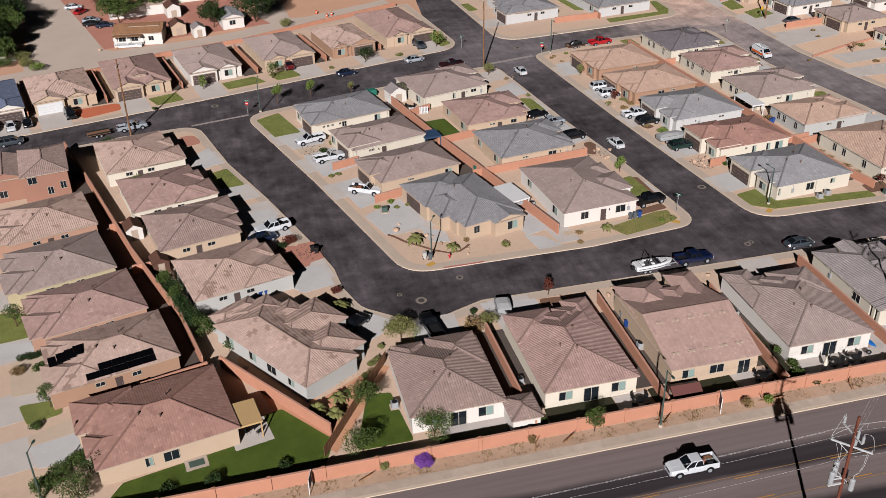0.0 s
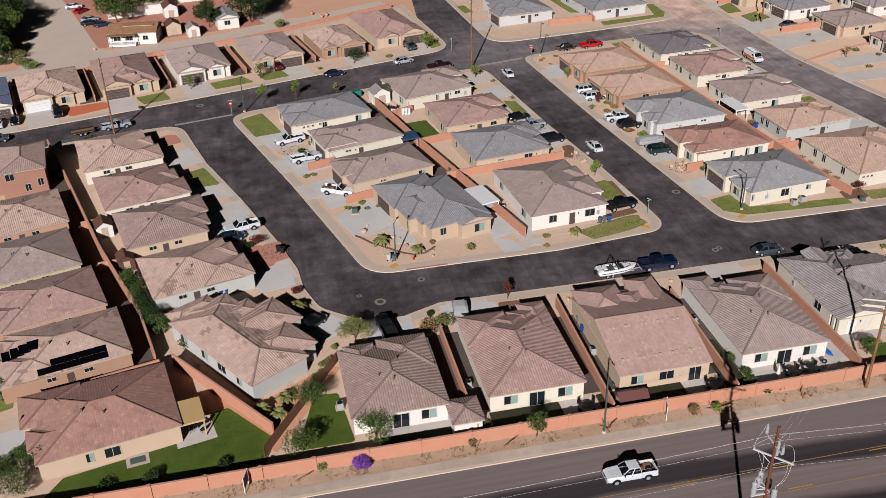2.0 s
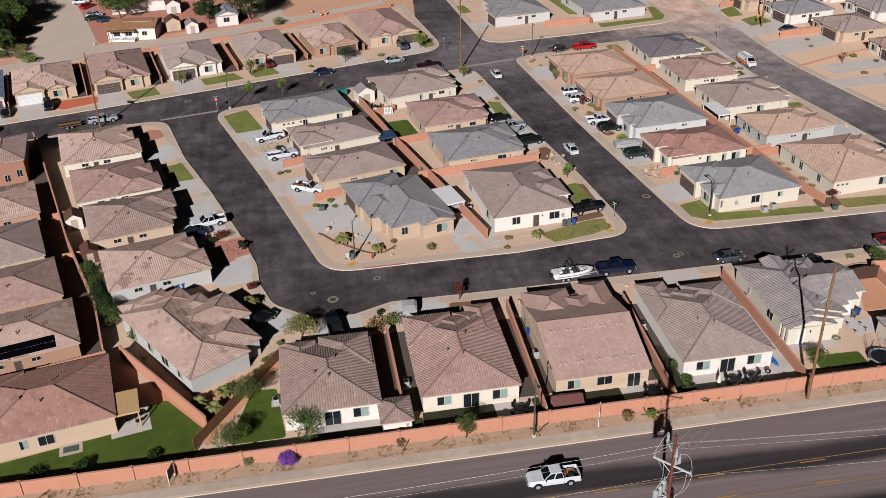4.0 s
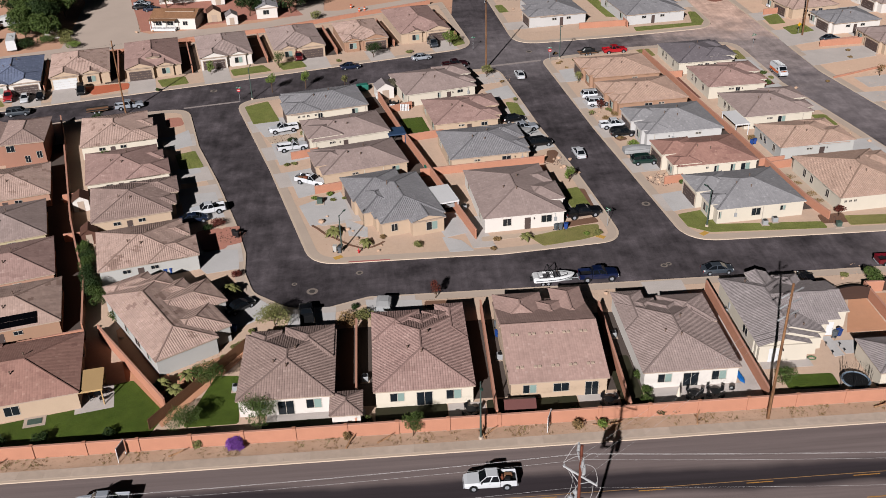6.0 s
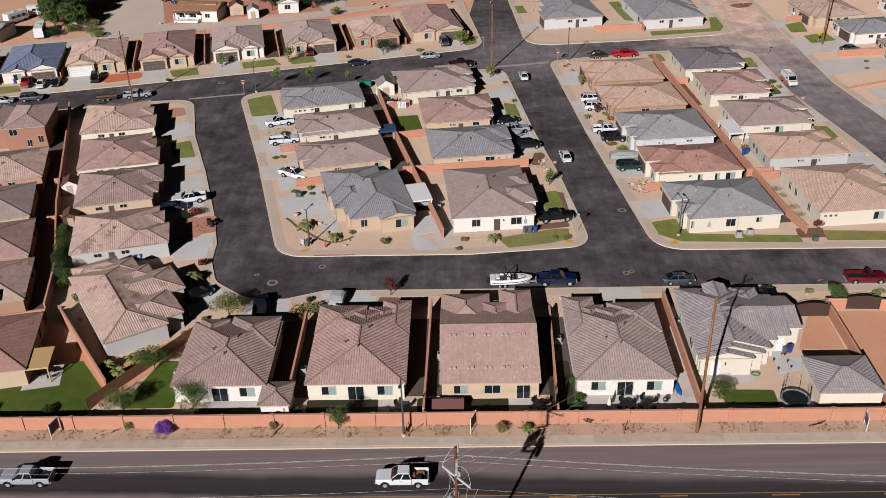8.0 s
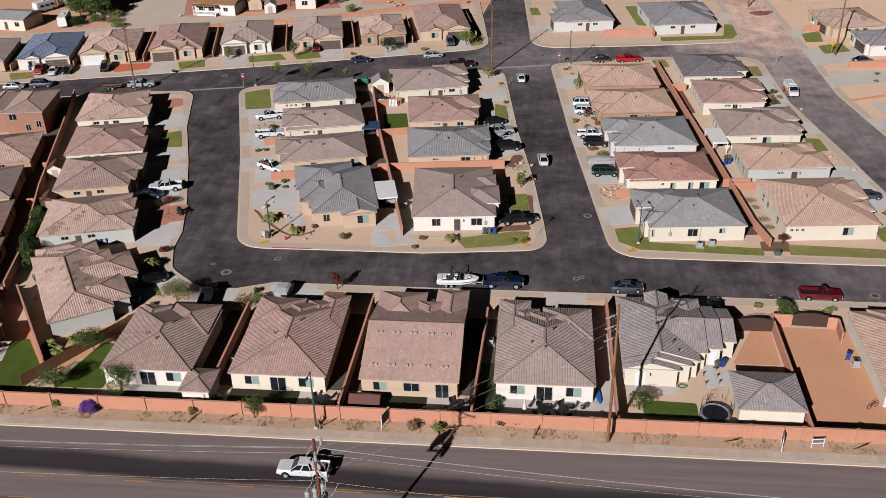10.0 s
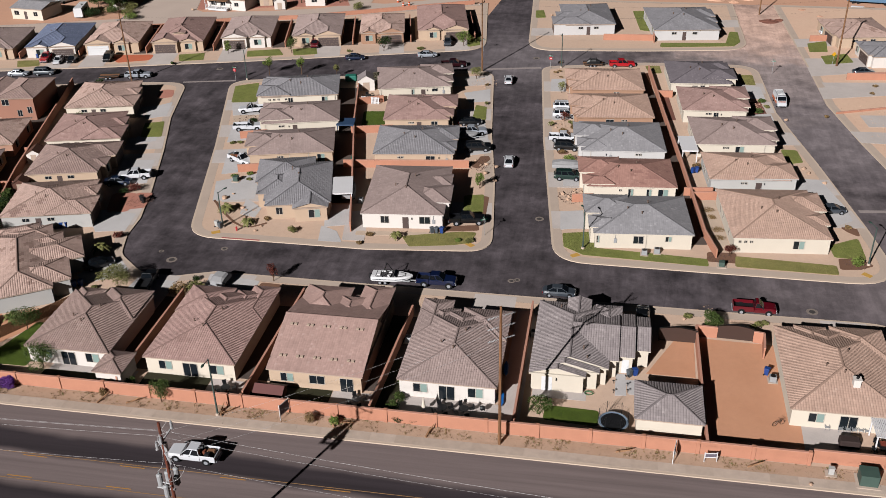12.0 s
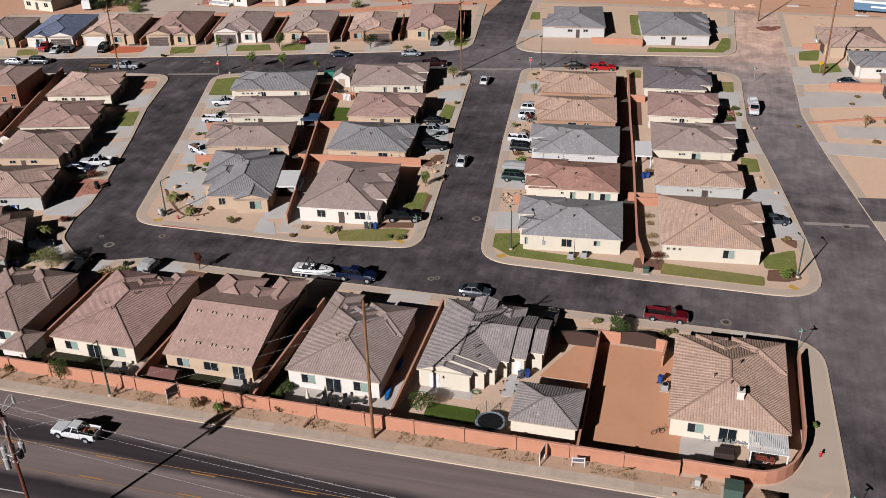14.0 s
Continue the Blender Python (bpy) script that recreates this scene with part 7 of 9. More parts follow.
# front yards and back yards of the front row
for a in ((34.2, 80.4 - 1.0, 3.2, 1.2, "green", 420, "young tree rooted before the boundary wall", 0.3, 0.14), (80.4, 85.4, 2.8, 1.5, "green", 420, "bushy tree on a small lawn", 0.25, 0.15), (101.2, 107.2, 2.6, 1.5, "green", 700, "rounded tree beside the gate", 0.2, 0.15),
          (15.6, 83.2, 3.4, 2.2, "green", 700, "leafy tree behind the boundary wall", 0.25, 0.16), (8.6, 90.6, 3.6, 2.4, "green", 700, "leafy tree beside a lawn", 0.25, 0.16), (7.0, 82.6, 3.2, 2.2, "green", 650, "leafy tree behind the boundary wall", 0.25, 0.16),
          (-21.5, 157.0, 3.4, 1.5, "green", 400, "small tree beside a block wall", 0.25, 0.16), (-27.8, 177.0, 3.2, 1.6, "dark", 400, "small tree near the cross street", 0.25, 0.16), (5.6, 193.2, 4.2, 1.2, "lime", 380, "young street tree with pale leaves", 0.4, 0.16), (12.8, 194.8, 4.0, 1.1, "lime", 340, "young street tree with pale leaves", 0.4, 0.16), (21.4, 194.2, 3.0, 0.8, "olive", 200, "thin young street tree", 0.4, 0.14),
          (63.0, 143.8, 3.0, 0.9, "lime", 340, "narrow young tree on a front lawn", 0.15, 0.15), (27.4, 213.4, 3.6, 2.0, "dark", 600, "rounded tree before a house", 0.2, 0.16), (46.0, 219.6, 3.8, 1.8, "lime", 560, "leafy tree before a house", 0.25, 0.16), (5.6, 208.6, 3.8, 1.4, "green", 420, "small tree on a front lawn", 0.3, 0.15), (-9.8, 206.0, 3.2, 0.9, "lime", 300, "narrow young tree on a front lawn", 0.2, 0.15),
          (-24.6, 82.6, 3.4, 2.0, "green", 600, "leafy tree beside a driveway", 0.2, 0.16), (-22.4, 86.2, 3.2, 1.8, "dark", 500, "dark tree beside a driveway", 0.2, 0.16), (-29.6, 100.0, 3.4, 1.2, "green", 380, "small tree on a front lawn", 0.3, 0.15), (-36.4, 119.5, 3.6, 1.4, "green", 400, "small tree on a front lawn", 0.3, 0.15), (74.8, 195.6, 2.4, 0.7, "dark", 200, "small conical tree in gravel", 0.15, 0.13), (38.0, 108.6, 3.0, 0.7, "red", 240, "slender dark red tree by the pavement", 0.2, 0.14),
          (138.6, 188.6, 2.6, 0.9, "dry", 160, "bare thin tree on gravel", 0.35, 0.13), (143.5, 176.0, 2.4, 1.0, "dry", 160, "bare thin tree on gravel", 0.35, 0.13)):
    tree(*a)
use_grid("lots")
for x, y, h, rr, lf in ((-12.8, 125.4, 3.0, 1.2, "green"), (-12.1, 123.0, 2.8, 1.2, "dark"), (-11.3, 120.6, 3.2, 1.4, "green"), (-10.5, 118.2, 3.0, 1.3, "dark"), (-9.8, 115.8, 3.4, 1.5, "dark"), (-8.9, 113.6, 3.4, 1.6, "dark"), (-7.4, 111.8, 3.0, 1.5, "green")):
    tree(x, y, h, rr, lf, 620, "dense hedge tree beside a block wall", 0.12, 0.15)
for x, y, h, rr in ((-54, 264, 11, 6.0), (-52.5, 246, 8, 4.4), (-60, 274, 12, 6.5), (-60, 256, 10, 5.5)):
    tree(x, y, h, rr, "dark", 3200, "large dark spreading tree beside the lane", 0.25, 0.34)
for x, y, h, rr in ((-50.5, 239, 6.5, 3.6), (-55.5, 250, 9, 5.0), (-50.4, 258, 8, 4.2), (-56, 241, 7.5, 4.0)):
    tree(x, y, h, rr, "green", 2600, "large leafy green tree beside the lane", 0.2, 0.3)
for x, y, h, rr in ((-22.4, 89.2, 2.4, 1.5), (-24.6, 87.6, 2.6, 1.6), (-26.2, 86.0, 2.2, 1.5)):
    tree(x, y, h, rr, "green", 600, "bushy small tree beside a driveway", 0.15, 0.15)
use_grid("streets")
# large trees among the mobile homes
for a in ((-31, 262, 9, 5, "green", 2200, "large green tree among mobile homes", 0.25, 0.3), (-38, 275, 9, 5, "green", 2000, "large green tree among mobile homes", 0.25, 0.3), (-6.6, 251.0, 7, 3.4, "dark", 1500, "dense dark tree between cottages", 0.2, 0.28), (4.4, 252.5, 9, 5.2, "dark", 2400, "large dense dark tree by the yard", 0.22, 0.3), (8, 262, 8, 4, "green", 1500, "large green tree by the yard", 0.22, 0.3), (-22, 270, 8, 4, "green", 1500, "large green tree among mobile homes", 0.22, 0.3)):
    tree(*a)
for sx, sy, r, h, lf in ((-52.5, 238, 2.4, 2.2, "olive"), (-50.5, 233, 2.0, 1.8, "olive"), (-56, 234, 2.2, 2.0, "green"), (-47.6, 229.6, 2.0, 1.6, "lime"), (-60, 230, 2.6, 2.4, "dark"), (11.5, 246.0, 1.8, 2.2, "olive"),
                         (13.4, 78.6, 1.1, 1.4, "purple"), (35.8, 123.2, 0.7, 1.2, "olive"), (122.8, 127.2, 0.9, 1.4, "lime"), (-7.0, 106.8, 1.2, 1.5, "green"), (-4.8, 105.4, 0.9, 0.8, "olive"), (-3.6, 103.4, 0.9, 0.8, "green"),
                         (82.4, 158.6, 1.2, 1.4, "lime"), (80.6, 159.2, 0.8, 0.6, "dry"), (77.0, 172.8, 0.9, 0.7, "dry"), (78.6, 174.2, 0.9, 0.8, "green"), (77.2, 187.6, 0.8, 0.9, "dry"), (75.4, 200.6, 0.6, 0.5, "dry"), (77.0, 199.0, 0.5, 0.4, "dry"), (111.6, 188.4, 0.9, 0.8, "olive"), (113.0, 186.6, 1.0, 0.9, "green"), (100.9, 170.2, 1.0, 1.1, "dry"), (100.2, 158.0, 0.9, 1.1, "dry"),
                         (62.8, 124.8, 0.5, 0.5, "lime"), (64.6, 124.9, 0.7, 0.6, "olive"), (47.6, 121.4, 0.5, 0.5, "dry"), (63.2, 85.0, 0.8, 1.2, "green"), (62.8, 83.0, 1.0, 1.2, "green"), (62.8, 88.0, 0.7, 1.2, "green"), (64.0, 81.4, 0.9, 1.1, "dark"), (57.4, 81.4, 0.8, 0.9, "dark"), (53.8, 81.6, 0.9, 1.1, "lime"), (52.2, 81.4, 0.7, 0.8, "green"), (60.6, 81.6, 0.9, 1.0, "dark"), (66, 81.4, 0.8, 0.8, "dark"),
                         (53.6, 79.0, 0.7, 1.6, "dry"), (56.6, 79.2, 0.6, 1.3, "lime"), (107.4, 109.0, 0.6, 0.5, "olive"), (125.6, 91.6 + 2.5, 0.4, 0.7, "lime"), (28.6, 82.0, 0.8, 0.9, "green"), (26.4, 79.2, 0.5, 1.1, "dry"), (9.0, 79.2, 0.7, 1.4, "olive"), (-30.8, 96.2, 0.8, 0.8, "green"), (-31.8, 108.2, 1.0, 1.0, "green"), (-34.6, 108.2, 1.0, 1.0, "dry"), (-28.6, 108.6, 0.9, 1.0, "olive"),
                         (14.4, 106.0, 0.6, 0.6, "olive"), (12.4, 102.0, 0.5, 0.5, "olive"), (10.6, 98.6, 0.6, 0.5, "olive"), (9.4, 96.4, 0.5, 0.4, "olive"), (17.8, 154.6, 0.6, 0.4, "olive"), (19.2, 155.2, 0.6, 0.4, "olive"), (21.6, 140.4, 0.5, 0.4, "olive"), (23.6, 140.8, 0.5, 0.4, "olive"), (16.4, 165.6, 0.8, 0.7, "olive"), (-20, 196.6, 0.5, 0.7, "green"), (19.2, 211.2, 0.6, 0.6, "olive"), (36.0, 215.6, 0.9, 0.6, "olive"), (40, 228, .8, .8, "green"),
                         (143, 192, 0.9, 0.7, "olive"), (146.4, 188, 0.7, 0.6, "olive"), (140, 181.5, 0.8, 0.6, "dry"), (137, 200.6, 0.5, 0.5, "dry"), (146, 170, 0.9, 0.8, "olive"), (138.4, 205.2, 0.6, 0.5, "dry"), (-15, 81.6, 1.0, 0.9, "dark"), (-10, 81.4, 1.1, 1.3, "dark"), (-2, 82, 0.9, 1.0, "dark"), (70.5, 210.8, .5, .4, "dry")):
    shrub(sx, sy, r, h, lf, int(150 + 180 * r) * (3 if lf == "purple" else 1), "rounded bushy garden shrub" if lf not in ("purple", "dry") else ("purple flowering bush before the wall" if lf == "purple" else "dry brownish shrub on gravel"), 0.1 + 0.04 * r)
for px, py, ph, pr in ((22.4, 128.2, 1.0, 1.7), (27.6, 124.6, 0.8, 1.4), (53.0, 124.0, 0.9, 1.3), (4.6, 88.8, 1.2, 1.6), (5.4, 92.0, 1.0, 1.5), (2.6, 90.4, 1.0, 1.6)):
    palm(px, py, ph, pr)


# ---- front-yard paving, beds and planting ----
use_grid("lots")
COOL = mottled("cool_driveway_concrete", srgb(222, 216, 208), 0.9, 0.16, 0.22, 8, 0.2)
PALE = ground_mat("pale_fine_gravel", srgb(232, 206, 178), srgb(222, 196, 168), srgb(196, 168, 144), 6.0)
MULCH = ground_mat("brown_bark_mulch", srgb(150, 112, 88), srgb(128, 94, 74), srgb(96, 70, 56), 6.0)


def paving(pts, mat_=COOL, z=0.160, label="pale stained concrete before a garage", name="driveway", r=0.25):
    tagged(slab(name, fillet(pts, r, 3), 0.1, z, mat_), label, name.replace("_", " "), kind="structure")


for pts in ([(8.6, 175.3), (16.0, 179.6), (17.3, 170.4), (11.2, 168.9)], [(12.6, 165.5), (18.6, 168.0), (22.4, 159.2), (15.0, 155.6)], [(16.6, 152.3), (22.2, 154.3), (24.2, 144.2), (19.2, 141.9)],
            [(19.4, 139.0), (26.4, 143.6), (28.6, 133.4), (21.7, 131.6)], [(27.2, 133.5), (31.0, 130.3), (31.0, 126.9), (28.0, 127.8)], [(42.8, 125.8), (45.8, 124.3), (47.6, 120.9), (43.7, 120.8)],
            [(92.6, 89.3), (99.5, 89.3), (99.3, 92.0), (92.2, 92.2)], [(41.4, 133.0), (45.6, 133.6), (47.2, 126.6), (43.4, 125.4)], [(56.6, 187.5), (62.0, 190.4), (62.9, 183.4), (58.6, 182.0)], [(60.4, 172.0), (63.2, 172.5), (66.6, 157.5), (62.0, 155.6)], [(74.6, 198.2), (79.2, 199.0), (79.6, 191.6), (75.0, 190.6)],
            [(76.2, 179.4), (81.0, 182.4), (81.5, 176.0), (76.6, 174.7)], [(78.2, 168.6), (83.6, 169.4), (84.2, 161.2), (79.0, 160.4)], [(80.2, 154.4), (85.0, 154.8), (85.6, 146.4), (80.8, 145.4)], [(81.0, 136.0), (86.8, 137.3), (87.2, 131.6), (81.4, 129.7)],
            [(114.2, 199.4), (119.2, 198.7), (119.6, 191.5), (114.6, 191.4)], [(115.7, 183.0), (119.8, 183.7), (121.0, 168.2), (118.6, 167.8), (118.4, 174.6), (115.7, 178.0)], [(121.0, 154.0), (124.8, 153.5), (127.4, 143.4), (127.6, 139.0), (124.3, 136.6), (121.6, 140.6), (120.6, 148.5)],
            [(20.0, 106.3), (26.3, 106.1), (26.4, 102.0), (19.6, 102.0)], [(30.5, 108.9), (38.6, 107.9), (38.6, 104.6), (31.0, 104.6)], [(14.6, 111.4), (17.6, 108.2), (15.8, 105.6), (12.9, 103.6), (10.4, 105.6), (12.4, 110.4)],
            [(-8.3, 170.7), (-4.5, 174.6), (-2.6, 167.0), (-6.2, 164.9)], [(-3.9, 156.1), (-0.6, 158.2), (0.8, 154.6), (-2.6, 152.4)], [(2.8, 126.0), (10.6, 125.4), (11.4, 119.6), (6.6, 118.6), (4.4, 121.6)], [(-1.6, 145.2), (4.4, 146.2), (7.2, 136.6), (1.0, 135.0)]):
    paving(pts)
for pts in ([(-36.5, 117.4), (-27.4, 116.4), (-26.9, 113.5), (-36.0, 113.0)], [(-28.7, 94.3), (-21.7, 96.1), (-20.9, 92.2), (-23.3, 90.7), (-27.3, 90.4)]):
    paving(pts)
for sx, sy in ((-31.5, 112.7), (-30.4, 112.7), (-29.4, 112.9), (-28.4, 113.0)):
    shrub(sx, sy, 0.7, 0.9, "dark", 260, "rounded bushy garden shrub", 0.11)
for pts, mt, lab in (([(-33.0, 112.4), (-26.9, 113.0), (-26.6, 105.0), (-32.0, 104.8)], PALE, "pale gravel front yard"), ([(-29.1, 96.4), (-22.4, 99.6), (-21.6, 96.2), (-28.7, 94.5)], PALE, "stony pale gravel strip"), ([(11.2, 168.8), (17.3, 170.3), (18.0, 167.4), (12.6, 165.6)], PALE, "gravel bed with low shrubs between driveways"), ([(64.8, 155.8), (66.3, 156.1), (66.8, 154.6), (65.1, 150.3), (63.8, 151)], MULCH, "dark mulch patch in a gravel yard"),
                     ([(67.0, 139.8), (68.6, 139.6), (69.0, 131.6), (67.6, 131.8)], MULCH, "brown paver strip beside a lawn"), ([(62.6, 128.2), (68.2, 129.4), (68.6, 127.6), (62.4, 126.4)], MULCH, "brown paver strip beside a lawn"),
                     ([(78.4, 160.0), (80.6, 160.4), (81.0, 159.1), (79.3, 158.4)], MULCH, "mulch patch in a gravel yard"), ([(125.0, 136.8), (127.8, 136.4), (127.8, 133.5), (126.2, 135.0)], MULCH, "brown mulch bed round a lawn"),
                     ([(123.3, 126.5), (126.5, 126.9), (128.2, 125.0), (126.0, 123.6), (123.0, 123.2)], MULCH, "brown mulch bed at a street corner"), ([(104.1, 125.8), (108.4, 126.0), (108.3, 122.9), (103.8, 122.9)], MULCH, "brown mulch bed between lawns"),
                     ([(7.3, 132.8), (10.0, 133.2), (11.0, 127.6), (7.6, 126.4)], REDROCK, "reddish gravel front yard"), ([(39.0, 107.6), (42.4, 107.4), (41.6, 105.6), (38.8, 105.8)], MULCH, "brown gravel bed round a tree"),
                     ([(49.0, 124.9), (63.0, 126.0), (63.2, 125.0), (49.0, 123.4)], PALE, "pale gravel strip along a house")):
    paving(pts, mt, 0.167, lab, "planting_bed", 0.5)
lawn([(60.2, 181.0), (62.6, 180.0), (63.4, 173.2), (60.6, 172.8)])
paving([(102.6, 143.0), (106.2, 143.4), (107.6, 127.8), (104.6, 127.4)], PALE, 0.167, "pale weedy gravel side yard", "planting_bed", 0.5)
weedy = [(105.0, 139.6, 1.0), (105.4, 137.2, 0.8), (106.0, 133.0, 1.1), (106.3, 130.4, 0.9)]
for wx, wy, wr in weedy:
    shrub(wx, wy, wr, 0.25, "dry", 160, "low dry weeds on gravel", 0.1)
# curved dark edging through the corner yard
edge = [(21.9, 131.9), (22.9, 130.7), (24.2, 128.7), (26.1, 126.9), (28.0, 124.9), (29.8, 123.7), (31.6, 123.7), (32.9, 124.6), (33.6, 125.3)]
side = [Vector((b[1] - a[1], a[0] - b[0])).normalized() * 0.2 for a, b in zip(edge, edge[1:] + [(34.2, 125.9)])]
tagged(slab("mulch_edging", [(p[0] + d.x, p[1] + d.y) for p, d in zip(edge, side)] + [(p[0] - d.x, p[1] - d.y) for p, d in zip(edge[::-1], side[::-1])], 0.1, 0.2, MULCH), "curved ridge of dark mulch in a gravel yard", "edging", kind="structure")
REDKERB = mottled("faded_red_kerb_paint", srgb(206, 122, 112), 0.85, 0.15, 1.2, 7)
tagged(slab("painted_kerb", [(28.0, 119.5), (34.4, 119.51), (34.4, 119.84), (28.0, 119.82)], 0.13, 0.146, REDKERB), "faded red paint on a kerb", "kerb paint", kind="structure")


def yard_stones(x, y, r, n, s0, s1, mat_):
    """A loose scatter of stones round a place in a yard."""
    a, q = rng.uniform(0, 2 * math.pi, n), r * np.sqrt(rng.uniform(0, 1, n))
    s = rng.uniform(s0, s1, n)
    base = np.array([(1, 0, 0), (0, 1, 0), (-1, 0, 0), (0, -1, 0), (0, 0, 0.8), (0, 0, -0.3)])
    tri = np.array([(0, 1, 4), (1, 2, 4), (2, 3, 4), (3, 0, 4), (1, 0, 5), (2, 1, 5), (3, 2, 5), (0, 3, 5)])
    v = base[None] * rng.uniform(0.6, 1.3, (n, 6, 3)) * s[:, None, None] + np.stack([x + q * np.cos(a), y + q * np.sin(a), np.full(n, 0.17)], 1)[:, None, :]
    f = (tri[None] + 6 * np.arange(n)[:, None, None]).reshape(-1, 3)
    tagged(new("landscape_stones", mesh_of("landscape_stones", v.reshape(-1, 3).tolist(), f.tolist(), mat_)), "loose landscape stones scattered in a gravel yard", "stones", kind="stuff")


tree(18.0, 103.8, 3.4, 2.3, "olive", 900, "rounded olive-green tree before a house", 0.2, 0.16)
tree(58.0, 196.2, 2.8, 1.4, "olive", 420, "small grey-green tree in a gravel yard", 0.2, 0.14)
tree(79.1, 174.6, 2.0, 0.9, "red", 260, "small dark red tree in gravel", 0.2, 0.13)
tree(107.3, 124.9, 2.0, 0.9, "red", 240, "small dark red tree in a mulch bed", 0.25, 0.13)
tree(77.4, 189.9, 2.4, 0.9, "olive", 240, "thin small tree beside a driveway", 0.25, 0.13)
for sx, sy, r, h, lf in ((28.1, 103.0, 1.5, 1.6, "dry"), (30.4, 104.0, 1.5, 1.7, "olive"), (29.0, 106.8, 0.5, 0.7, "dark"), (18.6, 169.5, 0.7, 0.6, "olive"), (16.6, 166.2, 0.9, 0.7, "dark"), (16.3, 155.4, 0.6, 0.4, "olive"), (17.6, 155.8, 0.6, 0.4, "olive"), (21.9, 141.2, 0.6, 0.5, "lime"), (24.5, 142.5, 0.6, 0.6, "lime"),
                         (33.4, 126.3, 0.5, 0.8, "dry"), (61.0, 192.4, 0.5, 0.5, "dry"), (62.4, 181.4, 0.4, 0.7, "olive"), (80.4, 177.1, 0.5, 0.5, "olive"), (81.0, 172.9, 0.7, 0.9, "olive"), (80.2, 173.6, 0.4, 0.6, "olive"), (79.0, 169.4, 0.8, 0.5, "dry"), (81.2, 155.6, 1.1, 1.3, "lime"), (85.8, 139.6, 0.6, 0.6, "green"), (79.7, 159.6, 0.7, 0.4, "dry"),
                         (119.4, 186.7, 0.7, 0.6, "olive"), (118.6, 189.6, 0.8, 0.8, "green"), (126.4, 136.4, 0.6, 0.4, "dry"), (75.2, 202.2, 0.5, 0.4, "dry"), (76.0, 203.1, 0.4, 0.4, "dry"), (76.6, 199.4, 0.4, 0.3, "dry"), (79.4, 204.0, 0.6, 0.5, "olive"), (6.4, 133.6, 1.2, 1.4, "red"), (5.0, 132.4, 0.9, 1.0, "dark"), (11.2, 117.4, 0.9, 0.8, "red"), (13.9, 99.7, 0.6, 0.6, "olive"), (12.6, 97.6, 0.5, 0.4, "dry"), (51.4, 123.6, 0.6, 0.5, "dry"),
                         (126.6, 91.6, 0.5, 0.7, "lime"), (110.6, 107.2, 0.5, 0.4, "olive"), (108.9, 105.9, 0.5, 0.5, "olive"), (100.4, 107.4, 0.6, 0.5, "olive"), (130.4, 183.0, 0.5, 0.4, "dry")):
    shrub(sx, sy, r, h, lf, int(150 + 180 * r), "dry brownish shrub on gravel" if lf == "dry" else "low dark red shrub on gravel" if lf == "red" else "rounded bushy garden shrub", 0.09 + 0.04 * r)
palm(11.0, 112.4, 1.3, 1.8)
palm(76.6, 171.8, 0.7, 0.9, 12)
for bx, by, bc in ((9.5, 130.0, BLACK), (10.1, 129.4, BLACK), (12.6, 102.9, BINBLUE), (11.8, 102.5, BINBLUE), (109.6, 95.8, BINBLUE), (25.9, 123.1, WALL["grey"]), (26.7, 122.6, BINGREY)):
    bin_(bx, by, bc, random.uniform(0, 90))

# ---- stepped-gable yard: path, path lamps, hose; lid in the far lawn ----
use_grid("lots")
paving([(91.0, 93.2), (92.2, 93.2), (92.35, 89.0), (90.95, 88.8)], COOL, 0.172, "pale concrete garden path", "path", 0.1)


def path_lamp(x, y):
    root = empty("path_lamp", pose(x, y, GZ), "small black garden path lamp", "garden lamp", "lamps along the path")
    part("stake", a_rod((0, 0, 0.0), (0, 0, 0.42), 0.025, n=6), BLACK, root)
    bm = a_rod((0, 0, 0.42), (0, 0, 0.47), 0.07, n=8)
    rod(bm, (0, 0, 0.47), (0, 0, 0.54), 0.16, 0.04, n=8)
    part("head", bm, BLACK, root)


for lx, ly in ((90.75, 91.2), (90.8, 89.3), (92.5, 92.4), (92.45, 90.9), (92.5, 89.6)):
    path_lamp(lx, ly)
hose = empty("garden_hose", pose(87.8, 88.7, GZ + 0.05), "coiled green garden hose on the paving", "hose")
bm = bmesh.new()
coil = [Vector(((0.42 + 0.004 * k) * math.cos(k * 0.45), (0.3 + 0.003 * k) * math.sin(k * 0.45), 0.02 + 0.05 * (k // 14))) for k in range(43)]
for q0, q1 in zip(coil, coil[1:]):
    rod(bm, q0, q1, 0.03, n=5)
part("coil", bm, plain("green_hose_rubber", srgb(88, 128, 84), 0.6), hose)
lid = empty("ground_lid", pose(-9.7, 86.4, GZ, 0, 0, 9), "dark slatted lid on a concrete pad in a lawn", "ground lid")
part("pad", a_box(-1.3, -0.95, 0, 1.3, 0.95, 0.06), CONCRETE, lid)
for k in range(6):
    part("slat", a_box(-0.85, -0.5 + 0.17 * k, 0.06, 0.85, -0.36 + 0.17 * k, 0.12), UTIL, lid)

# ---- stones, verge litter, small yard things ----
use_grid("streets")
STONE = mottled("weathered_stone", srgb(214, 178, 148), 0.95, 0.25, 1.5, 10, 0.4)
STONE_DARK = mottled("dark_lava_stone", srgb(104, 80, 70), 0.95, 0.25, 1.5, 10, 0.4)


def rock_mesh(seed):
    bm = bmesh.new()
    bmesh.ops.create_icosphere(bm, subdivisions=1, radius=1)
    r = random.Random(seed)
    for v in bm.verts:
        v.co *= r.uniform(0.7, 1.15)
        v.co.z *= 0.65
    me = bpy.data.meshes.new("boulder")
    bm.to_mesh(me), bm.free()
    return me


